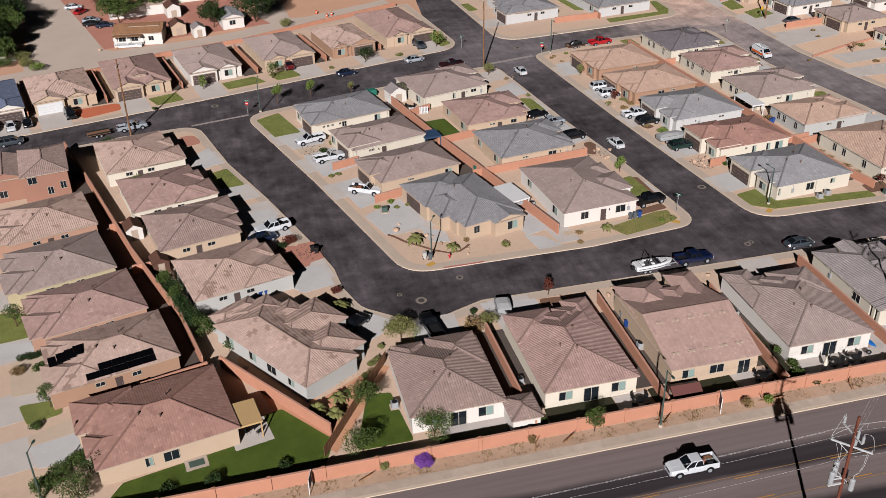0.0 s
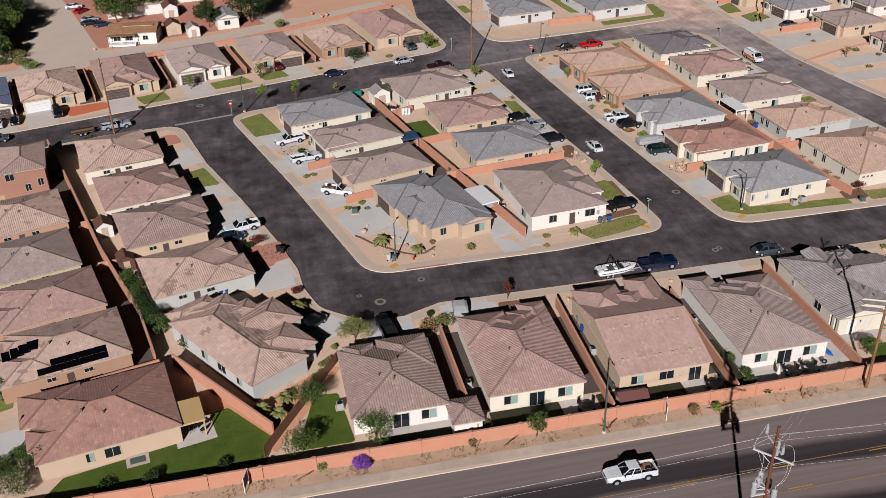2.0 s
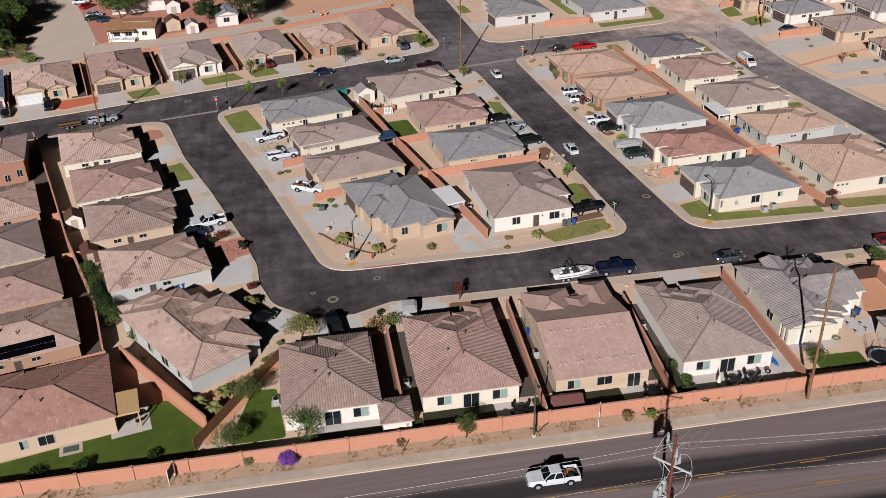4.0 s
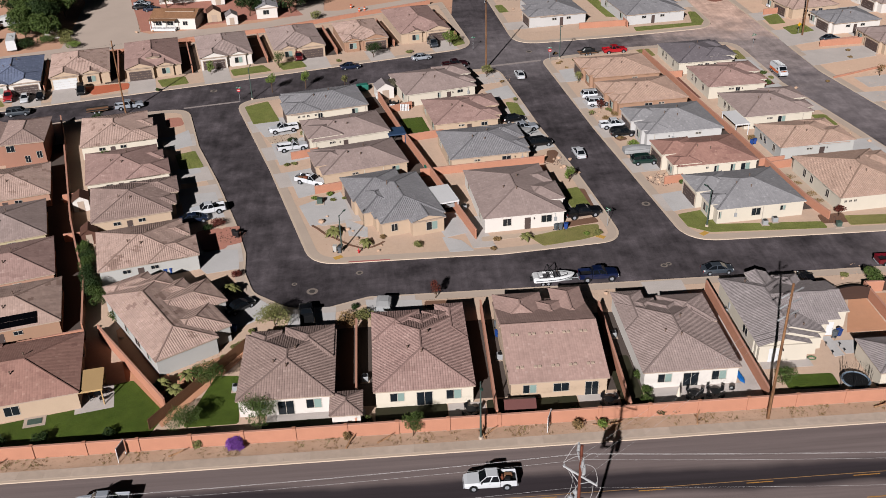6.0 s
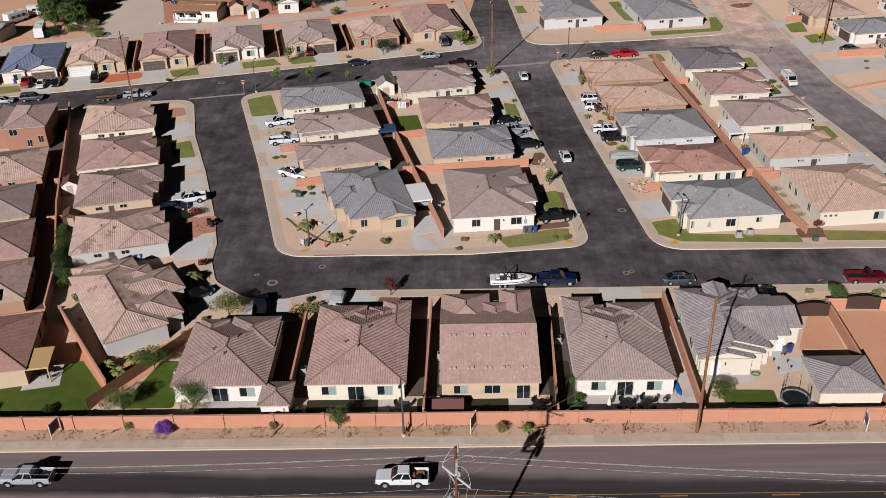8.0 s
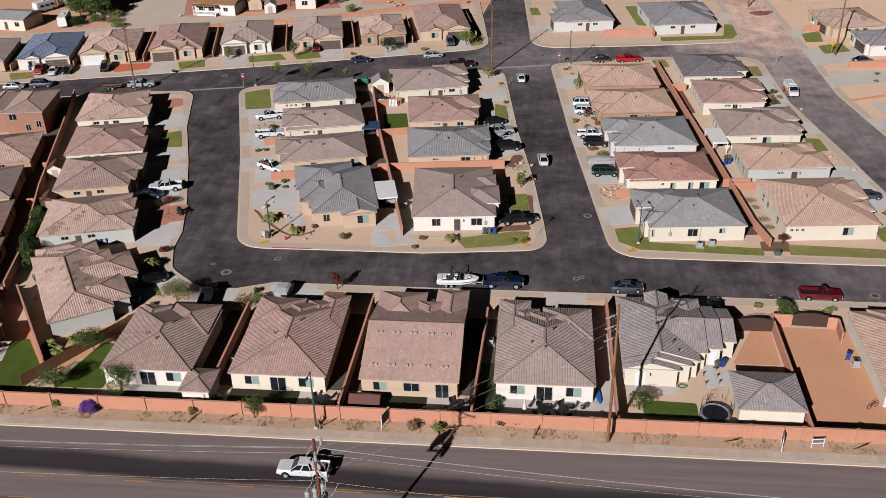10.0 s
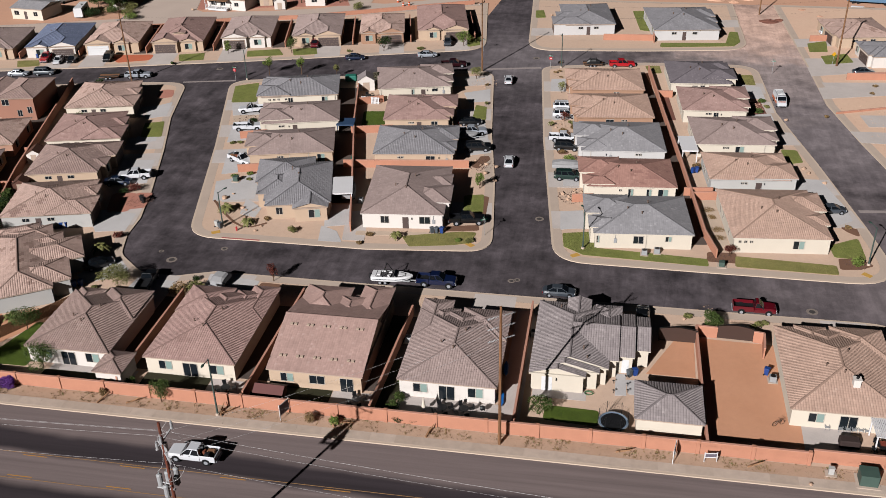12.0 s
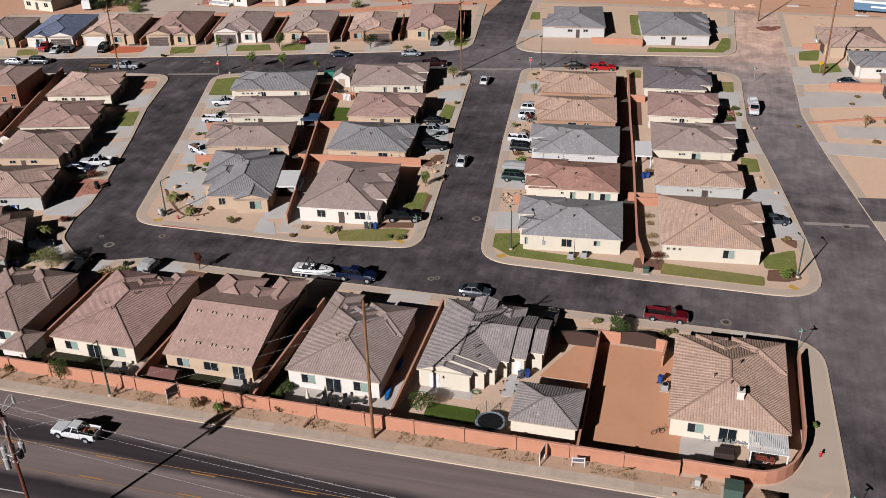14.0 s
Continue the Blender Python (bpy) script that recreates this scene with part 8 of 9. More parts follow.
ROCKS = [rock_mesh(k) for k in range(5)]
for me in ROCKS:
    me.materials.append(STONE)


def boulder(x, y, s):
    ob = new("boulder", ROCKS[int(abs(x * 7 + y * 3)) % 5])
    ob.matrix_world = GRID @ pose(x, y, GZ + 0.3 * s, 0, 0, (x * 37) % 360) @ Matrix.Diagonal((s, s * 0.8, s, 1))
    tagged(ob, "weathered tan boulder lying on gravel", "boulder", "boulders")


for bx, by, bs in ((46.4, 106.2, 0.5), (47.6, 108.0, 0.35), (64.2, 106.6, 0.45), (62.6, 107.6, 0.4), (104.6, 108.4, 0.3), (97.6, 108.8, 0.4), (26.2, 126.6, 0.5), (29.6, 122.6, 0.35), (24.6, 129.8, 0.45), (65.4, 139.0 + 8, 0.4), (63.0, 149.6, 0.6), (64.6, 152.6, 0.5), (62.6, 153.4, 0.5), (65.0, 147.4, 0.4), (80.6, 144.8, 0.5), (82.2, 144.2, 0.4), (79.4, 145.6, 0.35),
                   (77.4, 176.0, 0.4), (76.6, 190.6, 0.4), (118.0, 183.2, 0.5), (138.6, 190.2, 0.4), (121.8, 155.2, 0.5), (110.8, 78.9, 0.3), (30.0, 124.2, 0.3), (-5.4, 102.0, 0.4), (64.5, 247.6, 0.5), (66.0, 240, 0.4), (-34.4, 239.6, 0.5), (-30.4, 240.4, 0.5), (-26, 241, 0.5)):
    boulder(bx, by, bs)

use_grid("lots")
for bx, by, bs in ((23.5, 132.8, 0.7), (66.1, 148.4, 0.5), (80.9, 142.3, 0.5), (82.0, 141.4, 0.35), (82.9, 142.6, 0.45), (84.3, 143.7, 0.4), (84.5, 142.4, 0.35), (81.9, 140.2, 0.4), (84.0, 140.5, 0.35), (122.6, 157.7, 0.6), (123.2, 156.1, 0.5), (24.3, 134.6, 0.3), (31.6, 125.6, 0.4), (28.6, 129.2, 0.3), (65.4, 151.8, 0.4), (64.2, 153.6, 0.4), (77.6, 171.0, 0.3), (78.4, 172.6, 0.35)):
    boulder(bx, by, bs)
for sx, sy, r, n, a, b, mt in ((28, 127, 4.0, 160, 0.04, 0.12, STONE), (82.6, 141.6, 2.6, 120, 0.05, 0.16, STONE_DARK), (79.2, 173, 2.4, 120, 0.05, 0.14, STONE), (65.4, 152, 2.4, 120, 0.05, 0.14, STONE_DARK), (14.6, 167.6, 2.4, 90, 0.05, 0.14, STONE_DARK), (118, 187, 2.2, 120, 0.05, 0.14, STONE), (77, 202, 3.0, 120, 0.04, 0.12, STONE),
                               (60.4, 194, 3.0, 120, 0.04, 0.12, STONE), (106, 124.4, 1.8, 120, 0.05, 0.12, STONE_DARK), (125.6, 125.2, 1.8, 100, 0.05, 0.12, STONE_DARK), (104, 107.4, 3.4, 120, 0.04, 0.12, STONE), (9, 130, 2.4, 120, 0.05, 0.14, STONE_DARK), (44, 105.6, 1.6, 60, 0.04, 0.12, STONE), (62.6, 105.4, 1.6, 60, 0.04, 0.14, STONE), (9.4, 97.6, 2.6, 120, 0.04, 0.12, STONE), (138, 186, 6, 50, 0.05, 0.14, STONE), (144, 174, 7, 60, 0.05, 0.14, STONE)):
    yard_stones(sx, sy, r, n, a, b, mt)
hydrant_red = empty("fire_hydrant", pose(29.6, 122.2, GZ), "small red fire hydrant in a gravel yard", "hydrant")
part("barrel", a_rod((0, 0, 0), (0, 0, 0.65), 0.14, 0.12), SIGNRED, hydrant_red)
part("bonnet", a_rod((0, 0, 0.65), (0, 0, 0.82), 0.15, 0.03), SIGNRED, hydrant_red)
part("nozzle", a_rod((-0.24, 0, 0.45), (0.24, 0, 0.45), 0.07), SIGNRED, hydrant_red)
load = empty("utility_trailer", pose(33.2, 106.4, D_, 0, 0, 84), "small box trailer under a grey-brown tarpaulin", "trailer", "trailers")
part("box", a_box(-1.5, -1.0, 0.5, 1.5, 1.0, 1.2, bevel=0.04), GALV, load)
part("tarpaulin", loft([(1.52, 0.98, 1.1, 1.25, 0.1), (0.6, 1.02, 1.1, 1.75, 0.35), (-0.7, 1.02, 1.1, 1.65, 0.4), (-1.52, 0.98, 1.1, 1.3, 0.15)]), COVER, load)
part("tongue", a_box(1.5, -0.05, 0.45, 2.6, 0.05, 0.55), BLACK, load)
for wy in (-1.0, 1.0):
    wheel(load, -0.1, wy, 0.33, 0.2)
use_grid("streets")


def driftwood(x, y, rot):
    root = empty("driftwood", pose(x, y, GZ + 0.02, 0, 0, rot), "twisted dry branch lying on the verge", "driftwood", "driftwood pieces")
    bm = bmesh.new()
    rod(bm, (-0.9, 0, 0.1), (0.2, 0.1, 0.3), 0.12, 0.1, 6)
    rod(bm, (0.2, 0.1, 0.3), (0.9, -0.1, 0.75), 0.1, 0.04, 6)
    rod(bm, (0.0, 0.1, 0.25), (0.7, 0.5, 0.12), 0.08, 0.03, 6)
    rod(bm, (-0.5, 0, 0.15), (-0.6, -0.4, 0.6), 0.06, 0.02, 6)
    part("branch", bm, mottled("bleached_wood", srgb(176, 134, 98), 0.9, 0.2, 2, 10) if "bleached_wood" not in bpy.data.materials else bpy.data.materials["bleached_wood"], root)


use_grid("lots")
for dx, dr in ((8.6, 10), (28.6, 60), (32.6, 20), (45.0, 30), (59.8, -10), (69.8, 70), (92.2, 0), (106.6, 15), (-12, 30), (58.0, 120), (44.2, 100)):
    driftwood(dx, 78.6, dr)


def pebbles(name, x0, y0, x1, y1, n, mat_, s0, s1, label):
    """Loose stones on gravel, each a small lump."""
    c = rng.uniform((x0, y0), (x1, y1), (n, 2))
    s = rng.uniform(s0, s1, n)
    base = np.array([(1, 0, 0), (0, 1, 0), (-1, 0, 0), (0, -1, 0), (0, 0, 0.8), (0, 0, -0.3)])
    tri = np.array([(0, 1, 4), (1, 2, 4), (2, 3, 4), (3, 0, 4), (1, 0, 5), (2, 1, 5), (3, 2, 5), (0, 3, 5)])
    jit = rng.uniform(0.6, 1.3, (n, 6, 3))
    v = base[None] * jit * s[:, None, None]
    v[:, :, 0] += c[:, None, 0]
    v[:, :, 1] += c[:, None, 1]
    v[:, :, 2] += 0.155
    f = (tri[None] + 6 * np.arange(n)[:, None, None]).reshape(-1, 3)
    tagged(new(name, mesh_of(name, v.reshape(-1, 3).tolist(), f.tolist(), mat_)), label, "stones", kind="stuff")


pebbles("verge_stones", -40, 77.8, 123, 79.6, 9000, STONE, 0.015, 0.05, "loose stones on the gravel verge")
def weeds(name, x0, y0, x1, y1, n, mat_, label):
    """Low dry tufts: small fans of blades scattered over a strip, thick in some places and thin in others."""
    c = rng.uniform((x0, y0), (x1, y1), (n * 3, 2))
    c = c[np.sin(c[:, 0] * 0.55) + np.sin(c[:, 0] * 1.7 + 1) + rng.normal(0, 0.7, n * 3) > 0.7][:n]
    k = len(c)
    a = rng.uniform(0, 2 * math.pi, (k, 5))
    h, w = rng.uniform(0.05, 0.17, (k, 5)), rng.uniform(0.03, 0.07, (k, 5))
    root = np.stack([np.repeat(c[:, :1], 5, 1) + 0.08 * np.cos(a), np.repeat(c[:, 1:], 5, 1) + 0.08 * np.sin(a), np.full((k, 5), 0.15)], -1)
    d = np.stack([np.cos(a), np.sin(a), np.zeros_like(a)], -1)
    p = np.stack([-np.sin(a), np.cos(a), np.zeros_like(a)], -1)
    v = np.stack([root - p * w[..., None], root + p * w[..., None], root + d * (h * 0.7)[..., None] + np.array((0, 0, 1.0)) * h[..., None]], 2)
    tagged(new(name, mesh_of(name, v.reshape(-1, 3).tolist(), np.arange(k * 15).reshape(-1, 3).tolist(), mat_)), label, "weeds", kind="stuff")


weeds("verge_weeds", -40, 77.9, 123, 79.7, 1100, LEAF["dry"], "low dry weeds on the gravel verge")
weeds("verge_weeds", -40, 78.4, 123, 79.7, 180, LEAF["olive"], "low olive weeds on the gravel verge")
pebbles("verge_stones", -40, 77.8, 123, 79.6, 900, STONE_DARK, 0.015, 0.05, "dark stones on the gravel verge")


def trampoline(x, y):
    root = empty("trampoline", pose(x, y, GZ), "round black trampoline with a safety net", "trampoline")
    part("mat", a_rod((0, 0, 0.82), (0, 0, 0.85), 1.5, n=28), BEDMAT, root)
    bm = bmesh.new()
    n = 24
    for i in range(n):
        a, b = 2 * math.pi * i / n, 2 * math.pi * (i + 1) / n
        rod(bm, (1.75 * math.cos(a), 1.75 * math.sin(a), 0.84), (1.75 * math.cos(b), 1.75 * math.sin(b), 0.84), 0.05, n=6)
    part("rim", bm, GALV, root)
    bm = bmesh.new()
    for i in range(n):
        a, b = 2 * math.pi * i / n, 2 * math.pi * (i + 1) / n
        bm.faces.new([bm.verts.new(p) for p in ((1.5 * math.cos(a), 1.5 * math.sin(a), 0.86), (1.5 * math.cos(b), 1.5 * math.sin(b), 0.86), (1.8 * math.cos(b), 1.8 * math.sin(b), 0.87), (1.8 * math.cos(a), 1.8 * math.sin(a), 0.87))])
    part("pad", bm, plain("pale_blue_pad", srgb(140, 160, 176), 0.7), root)
    for i in range(6):
        a = math.pi / 3 * i
        part("net_pole", a_rod((1.8 * math.cos(a), 1.8 * math.sin(a), 0.0), (1.7 * math.cos(a), 1.7 * math.sin(a), 2.6), 0.03, n=6), BLACK, root)
    bm = bmesh.new()
    for i in range(36):
        a, b = 2 * math.pi * i / 36, 2 * math.pi * (i + 1) / 36
        for sgn in (1, -1):
            rod(bm, (1.72 * math.cos(a), 1.72 * math.sin(a), 0.9 if sgn > 0 else 2.5), (1.72 * math.cos(a + sgn * 0.0 + 0.3), 1.72 * math.sin(a + 0.3), 2.5 if sgn > 0 else 0.9), 0.006, n=3)
    part("net", bm, BLACK, root, "thin dark net")


use_grid("streets")
trampoline(89.2, 84.6)
use_grid("lots")


def table_set(x, y, dark=True):
    m = BLACK if dark else WHITE
    t = empty("patio_table", pose(x, y, GZ + 0.02), "round dark patio table on a slab", "table", "patio furniture")
    part("tabletop", a_rod((0, 0, 0.7), (0, 0, 0.74), 0.6, n=18), m, t)
    part("pedestal", a_rod((0, 0, 0), (0, 0, 0.7), 0.05), m, t)
    for i in range(4):
        a = math.pi / 2 * i + 0.5
        c = empty("patio_chair", pose(x + 1.0 * math.cos(a), y + 1.0 * math.sin(a), GZ + 0.02, 0, 0, math.degrees(a) + 90), "dark metal patio chair beside a table", "chair", "patio furniture")
        part("seat", a_box(-0.25, -0.25, 0.4, 0.25, 0.25, 0.45), m, c)
        part("backrest", a_box(-0.25, -0.28, 0.45, 0.25, -0.23, 0.95), m, c)
        for lx in (-0.22, 0.22):
            for ly in (-0.22, 0.22):
                part("leg", a_rod((lx, ly, 0), (lx, ly, 0.4), 0.02, n=5), m, c)


for tx, ty in ((70.6, 82.6), (73.2, 82.8), (60.0, 82.6), (43.2, 82.4), (120.8, 83.4), (-2.8, 90.4), (36.8, 182.0)):
    table_set(tx, ty)


def umbrella(x, y):
    root = empty("folded_umbrella", pose(x, y, GZ), "folded cream patio umbrella on a stand", "umbrella")
    part("pole", a_rod((0, 0, 0), (0, 0, 2.3), 0.03), GALV, root)
    part("canopy", a_rod((0, 0, 0.9), (0, 0, 2.25), 0.28, 0.04, n=8), WALL["cream"], root)
    part("base", a_rod((0, 0, 0), (0, 0, 0.1), 0.3, n=12), CONCRETE, root)


umbrella(68.4, 82.2)
for kx, ky in ((77.2, 92.0), (77.4, 86.0)):
    k = empty("kayak", pose(kx, ky, GZ, 0, 0, 95), "bright blue kayak lying beside a wall", "kayak")
    part("hull", loft([(1.5, 0.04, 0.2, 0.28, 0.01), (0.8, 0.3, 0.05, 0.36, 0.1), (-0.8, 0.3, 0.05, 0.36, 0.1), (-1.5, 0.04, 0.2, 0.28, 0.01)]), plain("kayak_blue", srgb(30, 120, 200), 0.4) if "kayak_blue" not in bpy.data.materials else bpy.data.materials["kayak_blue"], k)
bbq = empty("barbecue_grill", pose(75.4, 83.2, GZ), "black kettle barbecue grill on legs", "grill")
part("bowl", loft([(-0.3, 0.2, 0.6, 0.9, 0.1), (0.0, 0.3, 0.55, 1.0, 0.15), (0.3, 0.2, 0.6, 0.9, 0.1)]), BLACK, bbq)
for i in range(3):
    part("leg", a_rod((0.2 * math.cos(2.1 * i), 0.2 * math.sin(2.1 * i), 0.6), (0.34 * math.cos(2.1 * i), 0.34 * math.sin(2.1 * i), 0), 0.02, n=5), BLACK, bbq)
use_grid("streets")
bike = empty("bicycle", pose(108.2, 88.4, GZ, 0, 0, 30), "bicycle lying in the gravel yard", "bicycle")
for wx in (-0.5, 0.5):
    bm = bmesh.new()
    for i in range(16):
        a, b = math.pi / 8 * i, math.pi / 8 * (i + 1)
        rod(bm, (wx + 0.33 * math.cos(a), 0, 0.34 + 0.33 * math.sin(a)), (wx + 0.33 * math.cos(b), 0, 0.34 + 0.33 * math.sin(b)), 0.03, n=5)
    part("wheel", bm, RUBBER, bike)
bm = a_rod((-0.5, 0, 0.34), (0.1, 0, 0.75), 0.03, n=5)
rod(bm, (0.1, 0, 0.75), (0.5, 0, 0.34), 0.03, n=5)
rod(bm, (-0.2, 0, 0.85), (0.0, 0, 0.34), 0.03, n=5)
rod(bm, (0.1, -0.25, 0.95), (0.1, 0.25, 0.95), 0.025, n=5)
part("bike_frame", bm, BLACK, bike)
use_grid("lots")
chim = empty("chimney", pose(118.6, 90.2, 3.3), "white stucco chimney standing on a tile roof", "chimney")
part("stack", a_box(-0.4, -0.4, -0.4, 0.4, 0.4, 1.5), WALL["white"], chim)
part("crown", a_box(-0.48, -0.48, 1.5, 0.48, 0.48, 1.62), WALL["white"], chim)
part("flue", a_rod((0, 0, 1.62), (0, 0, 1.95), 0.16, n=10), BLACK, chim)
use_grid("streets")
hyd = empty("fire_hydrant", pose(126.0, 89.1, GZ), "small red fire hydrant on the pavement", "hydrant")
part("barrel", a_rod((0, 0, 0), (0, 0, 0.65), 0.14, 0.12), SIGNRED, hyd)
part("bonnet", a_rod((0, 0, 0.65), (0, 0, 0.82), 0.15, 0.03), SIGNRED, hyd)
part("nozzle", a_rod((-0.24, 0, 0.45), (0.24, 0, 0.45), 0.07), SIGNRED, hyd)
for cx, cy in ((20.6, 255.0), (24.4, 252.4), (23.0, 251.4)):
    c = empty("traffic_drum", pose(cx, cy, 0), "orange and white traffic drum on dirt", "traffic drum", "traffic drums")
    part("drum", a_rod((0, 0, 0), (0, 0, 1.0), 0.3, 0.25, n=10), plain("drum_orange", srgb(226, 92, 40), 0.6) if "drum_orange" not in bpy.data.materials else bpy.data.materials["drum_orange"], c)
    part("white_band", a_rod((0, 0, 0.5), (0, 0, 0.65), 0.285, 0.275, n=10), WHITE, c)


# ---- patio seats of the corner house ----
def patio_chair(x, y, rot):
    root = empty("patio_chair", pose(x, y, GZ + 0.02, 0, 0, rot), "pale metal patio chair standing by a house wall", "chair", "patio chairs")
    part("seat", a_box(-0.26, -0.26, 0.4, 0.26, 0.26, 0.45, bevel=0.015), GALV, root)
    part("backrest", a_box(-0.26, 0.22, 0.45, 0.26, 0.27, 0.95, bevel=0.015), GALV, root)
    for lx in (-0.24, 0.24):
        for ly in (-0.24, 0.24):
            part("leg", a_rod((lx, ly, 0), (lx, ly, 0.42), 0.02, n=6), GALV, root)
        part("armrest", a_box(lx - 0.03, -0.24, 0.62, lx + 0.03, 0.24, 0.66), GALV, root)


use_grid("lots")
for cx in (115.3, 116.8, 117.6, 118.3, 119.0, 119.7):
    patio_chair(cx, 86.2, 4)
cover = empty("covered_grill", pose(117.3, 83.7, GZ + 0.02), "long grill under a dark fitted cover", "grill")
part("cover", a_box(-1.1, -0.6, 0.02, 1.1, 0.6, 1.05, bevel=0.1), mottled("dark_brown_cover", srgb(66, 52, 48), 0.8, 0.15, 1.5, 8), cover)
for hx in (-0.5, 0.5):
    part("strap", a_box(hx - 0.03, -0.63, 0.4, hx + 0.03, 0.63, 0.46), BLACK, cover)
rust = mottled("reddish_table_wood", srgb(140, 62, 44), 0.6, 0.15, 2, 9)
bench = empty("picnic_table", pose(121.6, 83.8, GZ + 0.02), "reddish wooden picnic table under a pergola", "table")
for k in range(5):
    part("plank", a_box(-1.0, -0.45 + k * 0.18, 0.7, 1.0, -0.29 + k * 0.18, 0.75, bevel=0.006), rust, bench)
for hx in (-0.8, 0.8):
    for hy in (-0.36, 0.36):
        part("leg", a_box(hx - 0.05, hy - 0.05, 0, hx + 0.05, hy + 0.05, 0.7), rust, bench)
# low vents in two rows on the long plain roof
for k in range(5):
    for row, (yy, zz) in enumerate(((2.2, 0.0), (7.2, 0.0))):
        vx = 48.0 + 1.6 + k * 2.2
        v = empty("roof_vent", pose(vx, 84.3 + yy, GZ + E_ + 0.27 * yy + 0.02) @ pose(0, 0, 0, 15.1), "low tile-coloured vent on a roof slope", "roof vent", "roof vents")
        for q in (-0.28, 0.28):
            part("hood", a_box(q - 0.2, -0.18, 0.0, q + 0.2, 0.2, 0.13, bevel=0.03), TRIM, v)


# ---- far east lots ----
for pts in ([(131.0, 206.6), (143.8, 210.6), (144.5, 216.6), (130.9, 212.4)], [(131.4, 193.1), (148.1, 197.5), (149.0, 204.5), (131.3, 199.6)], [(134.8, 171.0), (152.0, 170.8), (152.6, 177.0), (133.7, 176.3)]):
    tagged(slab("driveway", pts, 0.1, 0.154, DRIVE), "long pale concrete driveway on bare ground", "driveway", kind="structure")
tagged(slab("side_apron", [(139.9, 145.5), (150, 146.8), (151, 155.4), (138.3, 153.6)], 0.1, 0.153, ASPHALT), "worn asphalt apron beside the street", "road", kind="structure")
block_wall("yard_wall", [(140.4, 206.6), (150.4, 208.4)], 1.2, 0, "low terracotta block wall beside a driveway")
block_wall("yard_wall", [(132.6, 185.0), (144.0, 189.4), (156, 192.6)], 0.4, 0, "low terracotta garden wall on bare ground")


def storage_trailer(x, y, rot):
    root = empty("storage_trailer", pose(x, y, -0.03, 0, 0, rot), "blue and white storage trailer on bare dirt", "trailer")
    blue = mottled("faded_blue_steel", srgb(92, 128, 156), 0.5, 0.1, 0.8, 6)
    body = part("body", a_box(0, 0, 0.7, 12.0, 2.5, 2.6, bevel=0.04), blue, root)
    part("roof", a_box(-0.05, -0.05, 2.6, 12.05, 2.55, 3.2, bevel=0.04), WHITE, root, "white upper body and roof")
    for k in range(20):
        part("rib", a_box(0.3 + k * 0.6, -0.035, 0.75, 0.36 + k * 0.6, 0.0, 2.55), blue, body)
    part("logo_bar", a_box(4.2, -0.05, 1.5, 8.4, -0.036, 2.0), WHITE, body)
    for wx in (1.6, 2.8, 9.6, 10.6):
        for wy in (0.15, 2.1):
            part("wheel", a_rod((wx, wy, 0.45), (wx, wy + 0.28, 0.45), 0.45, n=14), RUBBER, root)


storage_trailer(148.6, 266.0, -8)
bleached = bpy.data.materials["bleached_wood"]
for k, (px, py, rot) in enumerate(((134.0, 268.6, 8), (136.6, 269.2, -4), (150.6, 262.4, -12), (153.4, 261.6, 4), (146.8, 260.2, -30), (140.2, 257.6, 6))):
    pile = empty("plank_stack", pose(px, py, -0.03, 0, 0, rot), "loose stack of pale planks on bare dirt", "planks", "plank stacks")
    for i in range(3):
        for j in range(2):
            part("plank", a_box(-1.6 + 0.2 * j, i * 0.32, j * 0.09, 1.5 + 0.1 * i, i * 0.32 + 0.28, j * 0.09 + 0.07), bleached if k % 2 else WHITE, pile)
WET = ground_mat("damp_red_soil", srgb(150, 100, 82), srgb(130, 86, 72), srgb(100, 70, 60), 4.0)


def mound(x, y, r, h, seed, mat_=None):
    """A low heap of soil with an uneven rim."""
    rd = random.Random(seed)
    bm = bmesh.new()
    rings = []
    for i, (q, z) in enumerate(((1.0, 0.0), (0.7, 0.45), (0.35, 0.85))):
        rings.append([bm.verts.new((q * r * rd.uniform(0.8, 1.2) * math.cos(a * math.pi / 7), q * r * rd.uniform(0.6, 0.9) * math.sin(a * math.pi / 7), z * h * rd.uniform(0.8, 1.2))) for a in range(14)])
    top = bm.verts.new((0, 0, h))
    for A, B in zip(rings, rings[1:]):
        for a in range(14):
            bm.faces.new((A[a], A[(a + 1) % 14], B[(a + 1) % 14], B[a]))
    for a in range(14):
        bm.faces.new((rings[-1][a], rings[-1][(a + 1) % 14], top))
    ob = part("soil_mound", bm, mat_ or DIRT, None)
    ob.matrix_world = GRID @ pose(x, y, -0.02)
    tagged(ob, "low uneven heap of reddish soil", "soil mound", "soil mounds", "stuff")


for k, (mx, my, mr, mh) in enumerate(((126.4, 247.0, 2.4, 0.5), (129.0, 248.2, 1.6, 0.4), (114.2, 266.0, 2.6, 0.7), (119.0, 264.0, 1.6, 0.5), (123.0, 267.0, 1.8, 0.6), (108.0, 268.0, 3.0, 0.7), (100.0, 270.0, 2.4, 0.6), (136.0, 258.0, 1.6, 0.3), (139.6, 252.6, 1.4, 0.3))):
    mound(mx, my, mr, mh, k, WET if k < 2 else None)
GUTTER = mottled("worn_gutter_concrete", srgb(176, 162, 154), 0.9, 0.15, 0.8, 9)
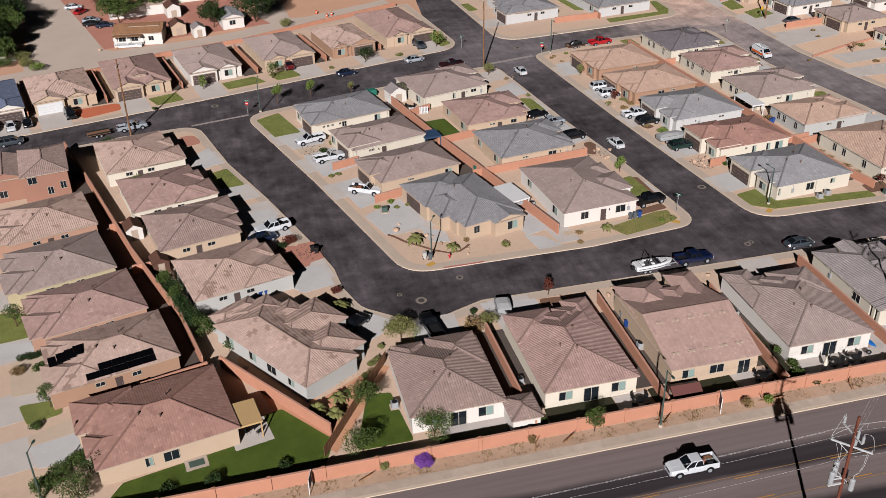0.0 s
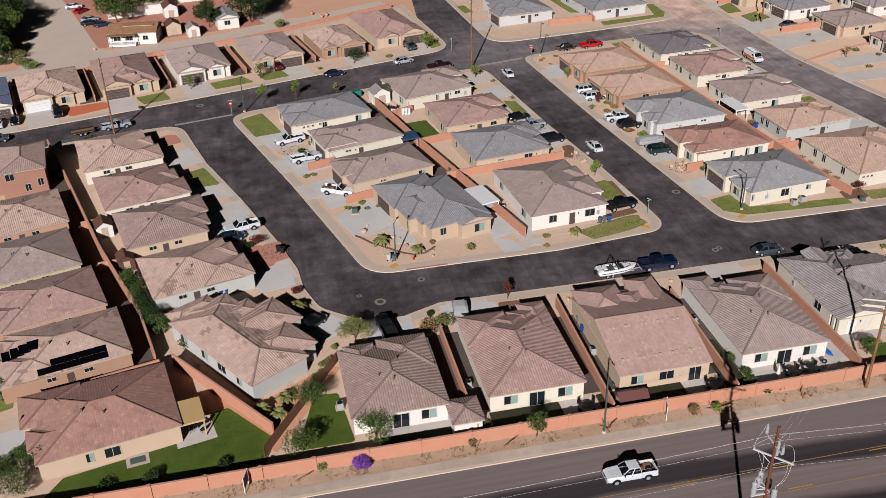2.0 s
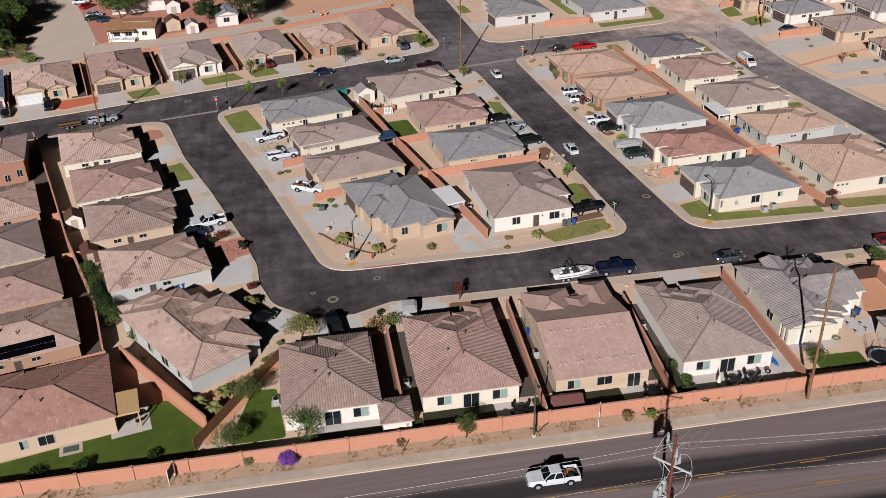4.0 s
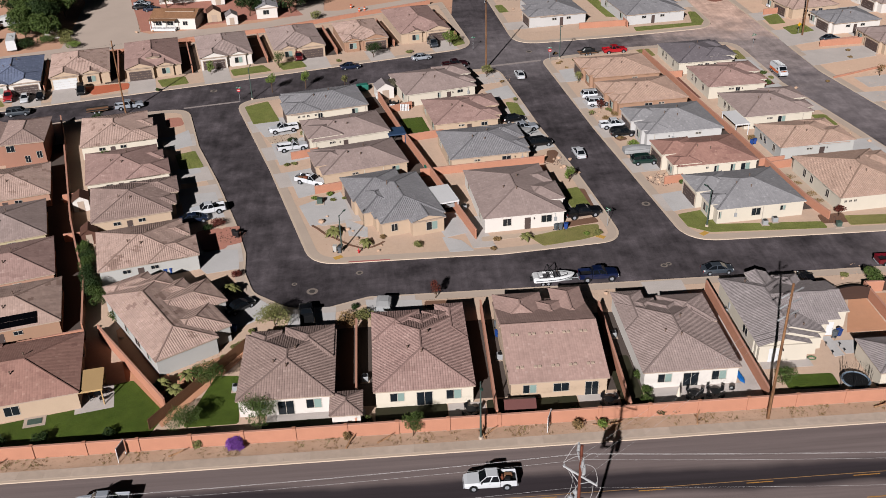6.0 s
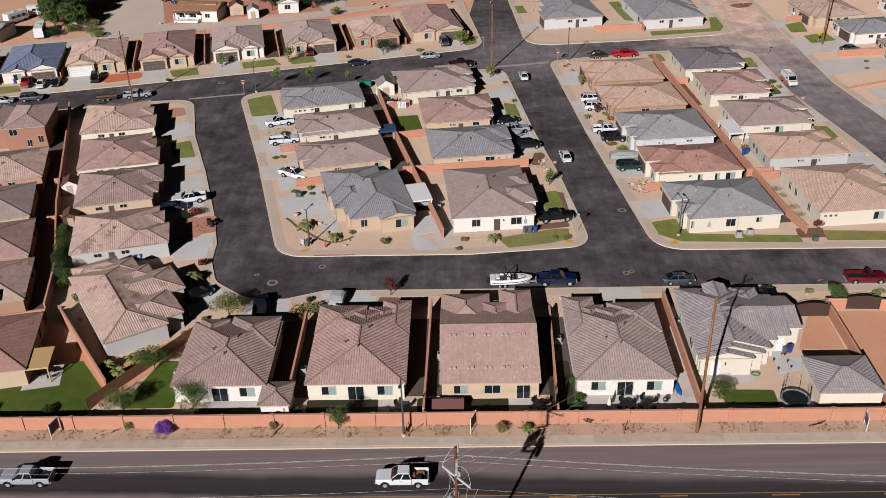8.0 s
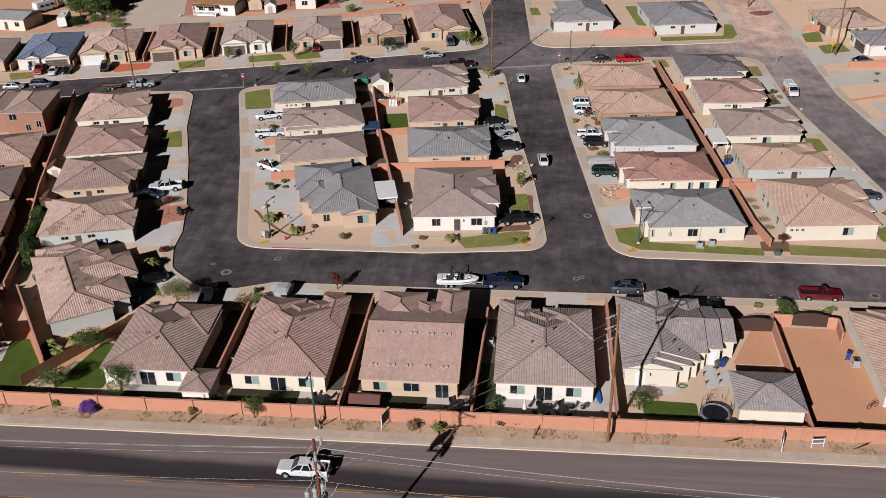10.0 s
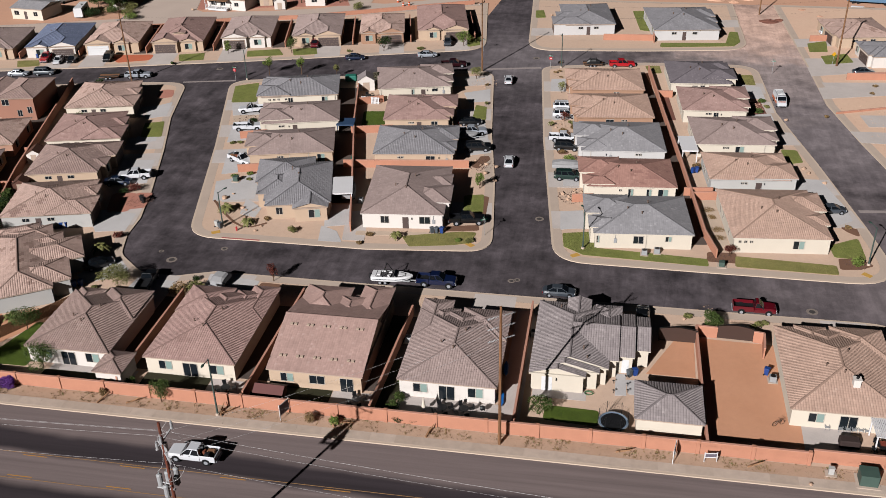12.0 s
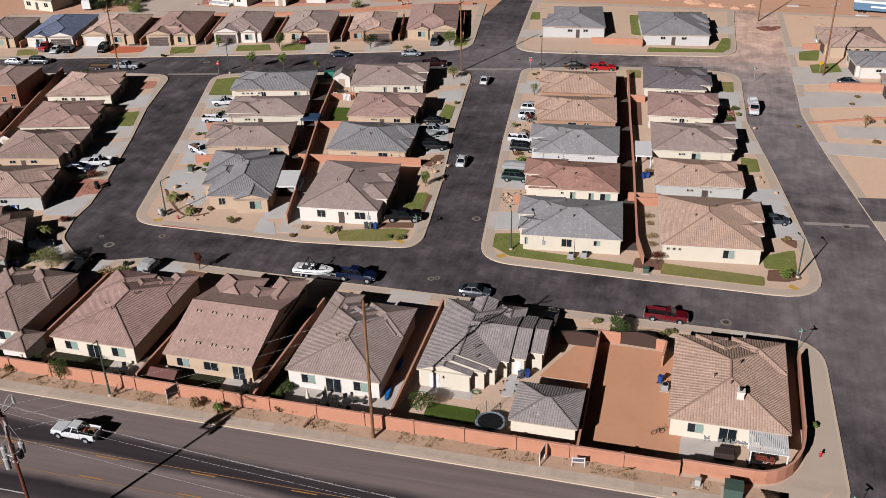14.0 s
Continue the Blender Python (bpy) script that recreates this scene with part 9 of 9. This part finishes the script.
# ---- gutters across the side streets, ramps at the corners ----
for a, b, w in (((-7.4, 186.7), (4.2, 189.1), 0.7), ((59.2, 203.2), (71.7, 205.6), 1.0), ((129.2, 142.8), (139.2, 143.9), 0.9)):
    d = (Vector(b) - Vector(a)).normalized()
    n = Vector((-d.y, d.x)) * w / 2
    pts = [Vector(a) - n, Vector(b) - n, Vector(b) + n, Vector(a) + n]
    tagged(slab("valley_gutter", [tuple(p) for p in pts], 0.0, 0.009, GUTTER), "shallow concrete gutter across a side street", "gutter", kind="structure")
TACTILE = mottled("yellow_tactile_plate", srgb(226, 176, 88), 0.8, 0.12, 2, 10, 0.3)
for rx, ry, rt in ((26.4, 121.2, 30), (67.8, 122.9, -40), (126.6, 122.2, -40), (84.2, 122.0, 35)):
    m = pose(rx, ry, 0, 0, 0, rt)
    tagged(slab("kerb_ramp", [tuple((m @ Vector(p)).xy) for p in ((-0.7, -0.45, 0), (0.7, -0.45, 0), (0.7, 0.45, 0), (-0.7, 0.45, 0))], 0.1, 0.158, TACTILE), "yellow tactile plate of a kerb ramp", "ramp", kind="structure")
for pts, mt, lab in (([(98.6, 177.4), (101.0, 177.8), (99.8, 190.8), (97.6, 190.4)], WET, "damp brown gravel back yard"), ([(115.2, 182.2), (119.0, 183.4), (118.4, 190.2), (114.4, 188.8)], WET, "dark mulch front bed"), ([(-5.2, 87.2), (-0.6, 88.2), (-1.6, 93.0), (-6.0, 92.0)], DRIVE, "concrete slab under a patio cover")):
    tagged(slab("yard", pts, 0.1, 0.178 if mt is DRIVE else 0.162, mt), lab, "yard", kind="structure")


def picket_fence(a, b, h=1.5):
    d = Vector((b[0] - a[0], b[1] - a[1], 0))
    root = empty("picket_fence", pose(a[0], a[1], GZ, 0, 0, math.degrees(math.atan2(d.y, d.x))), "white vinyl fence of a back yard", "fence", "white fences")
    n = int(d.length / 0.3)
    me = bpy.data.meshes.new("picket")
    bm = a_box(0, -0.02, 0, 0.2, 0.02, h)
    bm.to_mesh(me), bm.free()
    me.materials.append(WHITE)
    for k in range(n):
        p = new("picket", me)
        p.parent = root
        p.matrix_local = pose(k * d.length / n, 0, 0)
    for z in (0.3, h - 0.3):
        part("rail", a_box(0, 0.02, z, d.length, 0.07, z + 0.1), WHITE, root)


picket_fence((36.0, 179.2), (40.0, 178.8))
picket_fence((33.2, 186.4), (36.6, 187.4), 1.2)
tarp = empty("tarpaulin", pose(30.4, 192.0, GZ, 0, 0, 12), "teal tarpaulin draped over a stack", "tarpaulin")
part("sheet", a_box(-1.3, -0.9, 0, 1.3, 0.9, 1.3, bevel=0.25), mottled("teal_tarp", srgb(30, 120, 100), 0.6, 0.15, 1.5, 6), tarp)
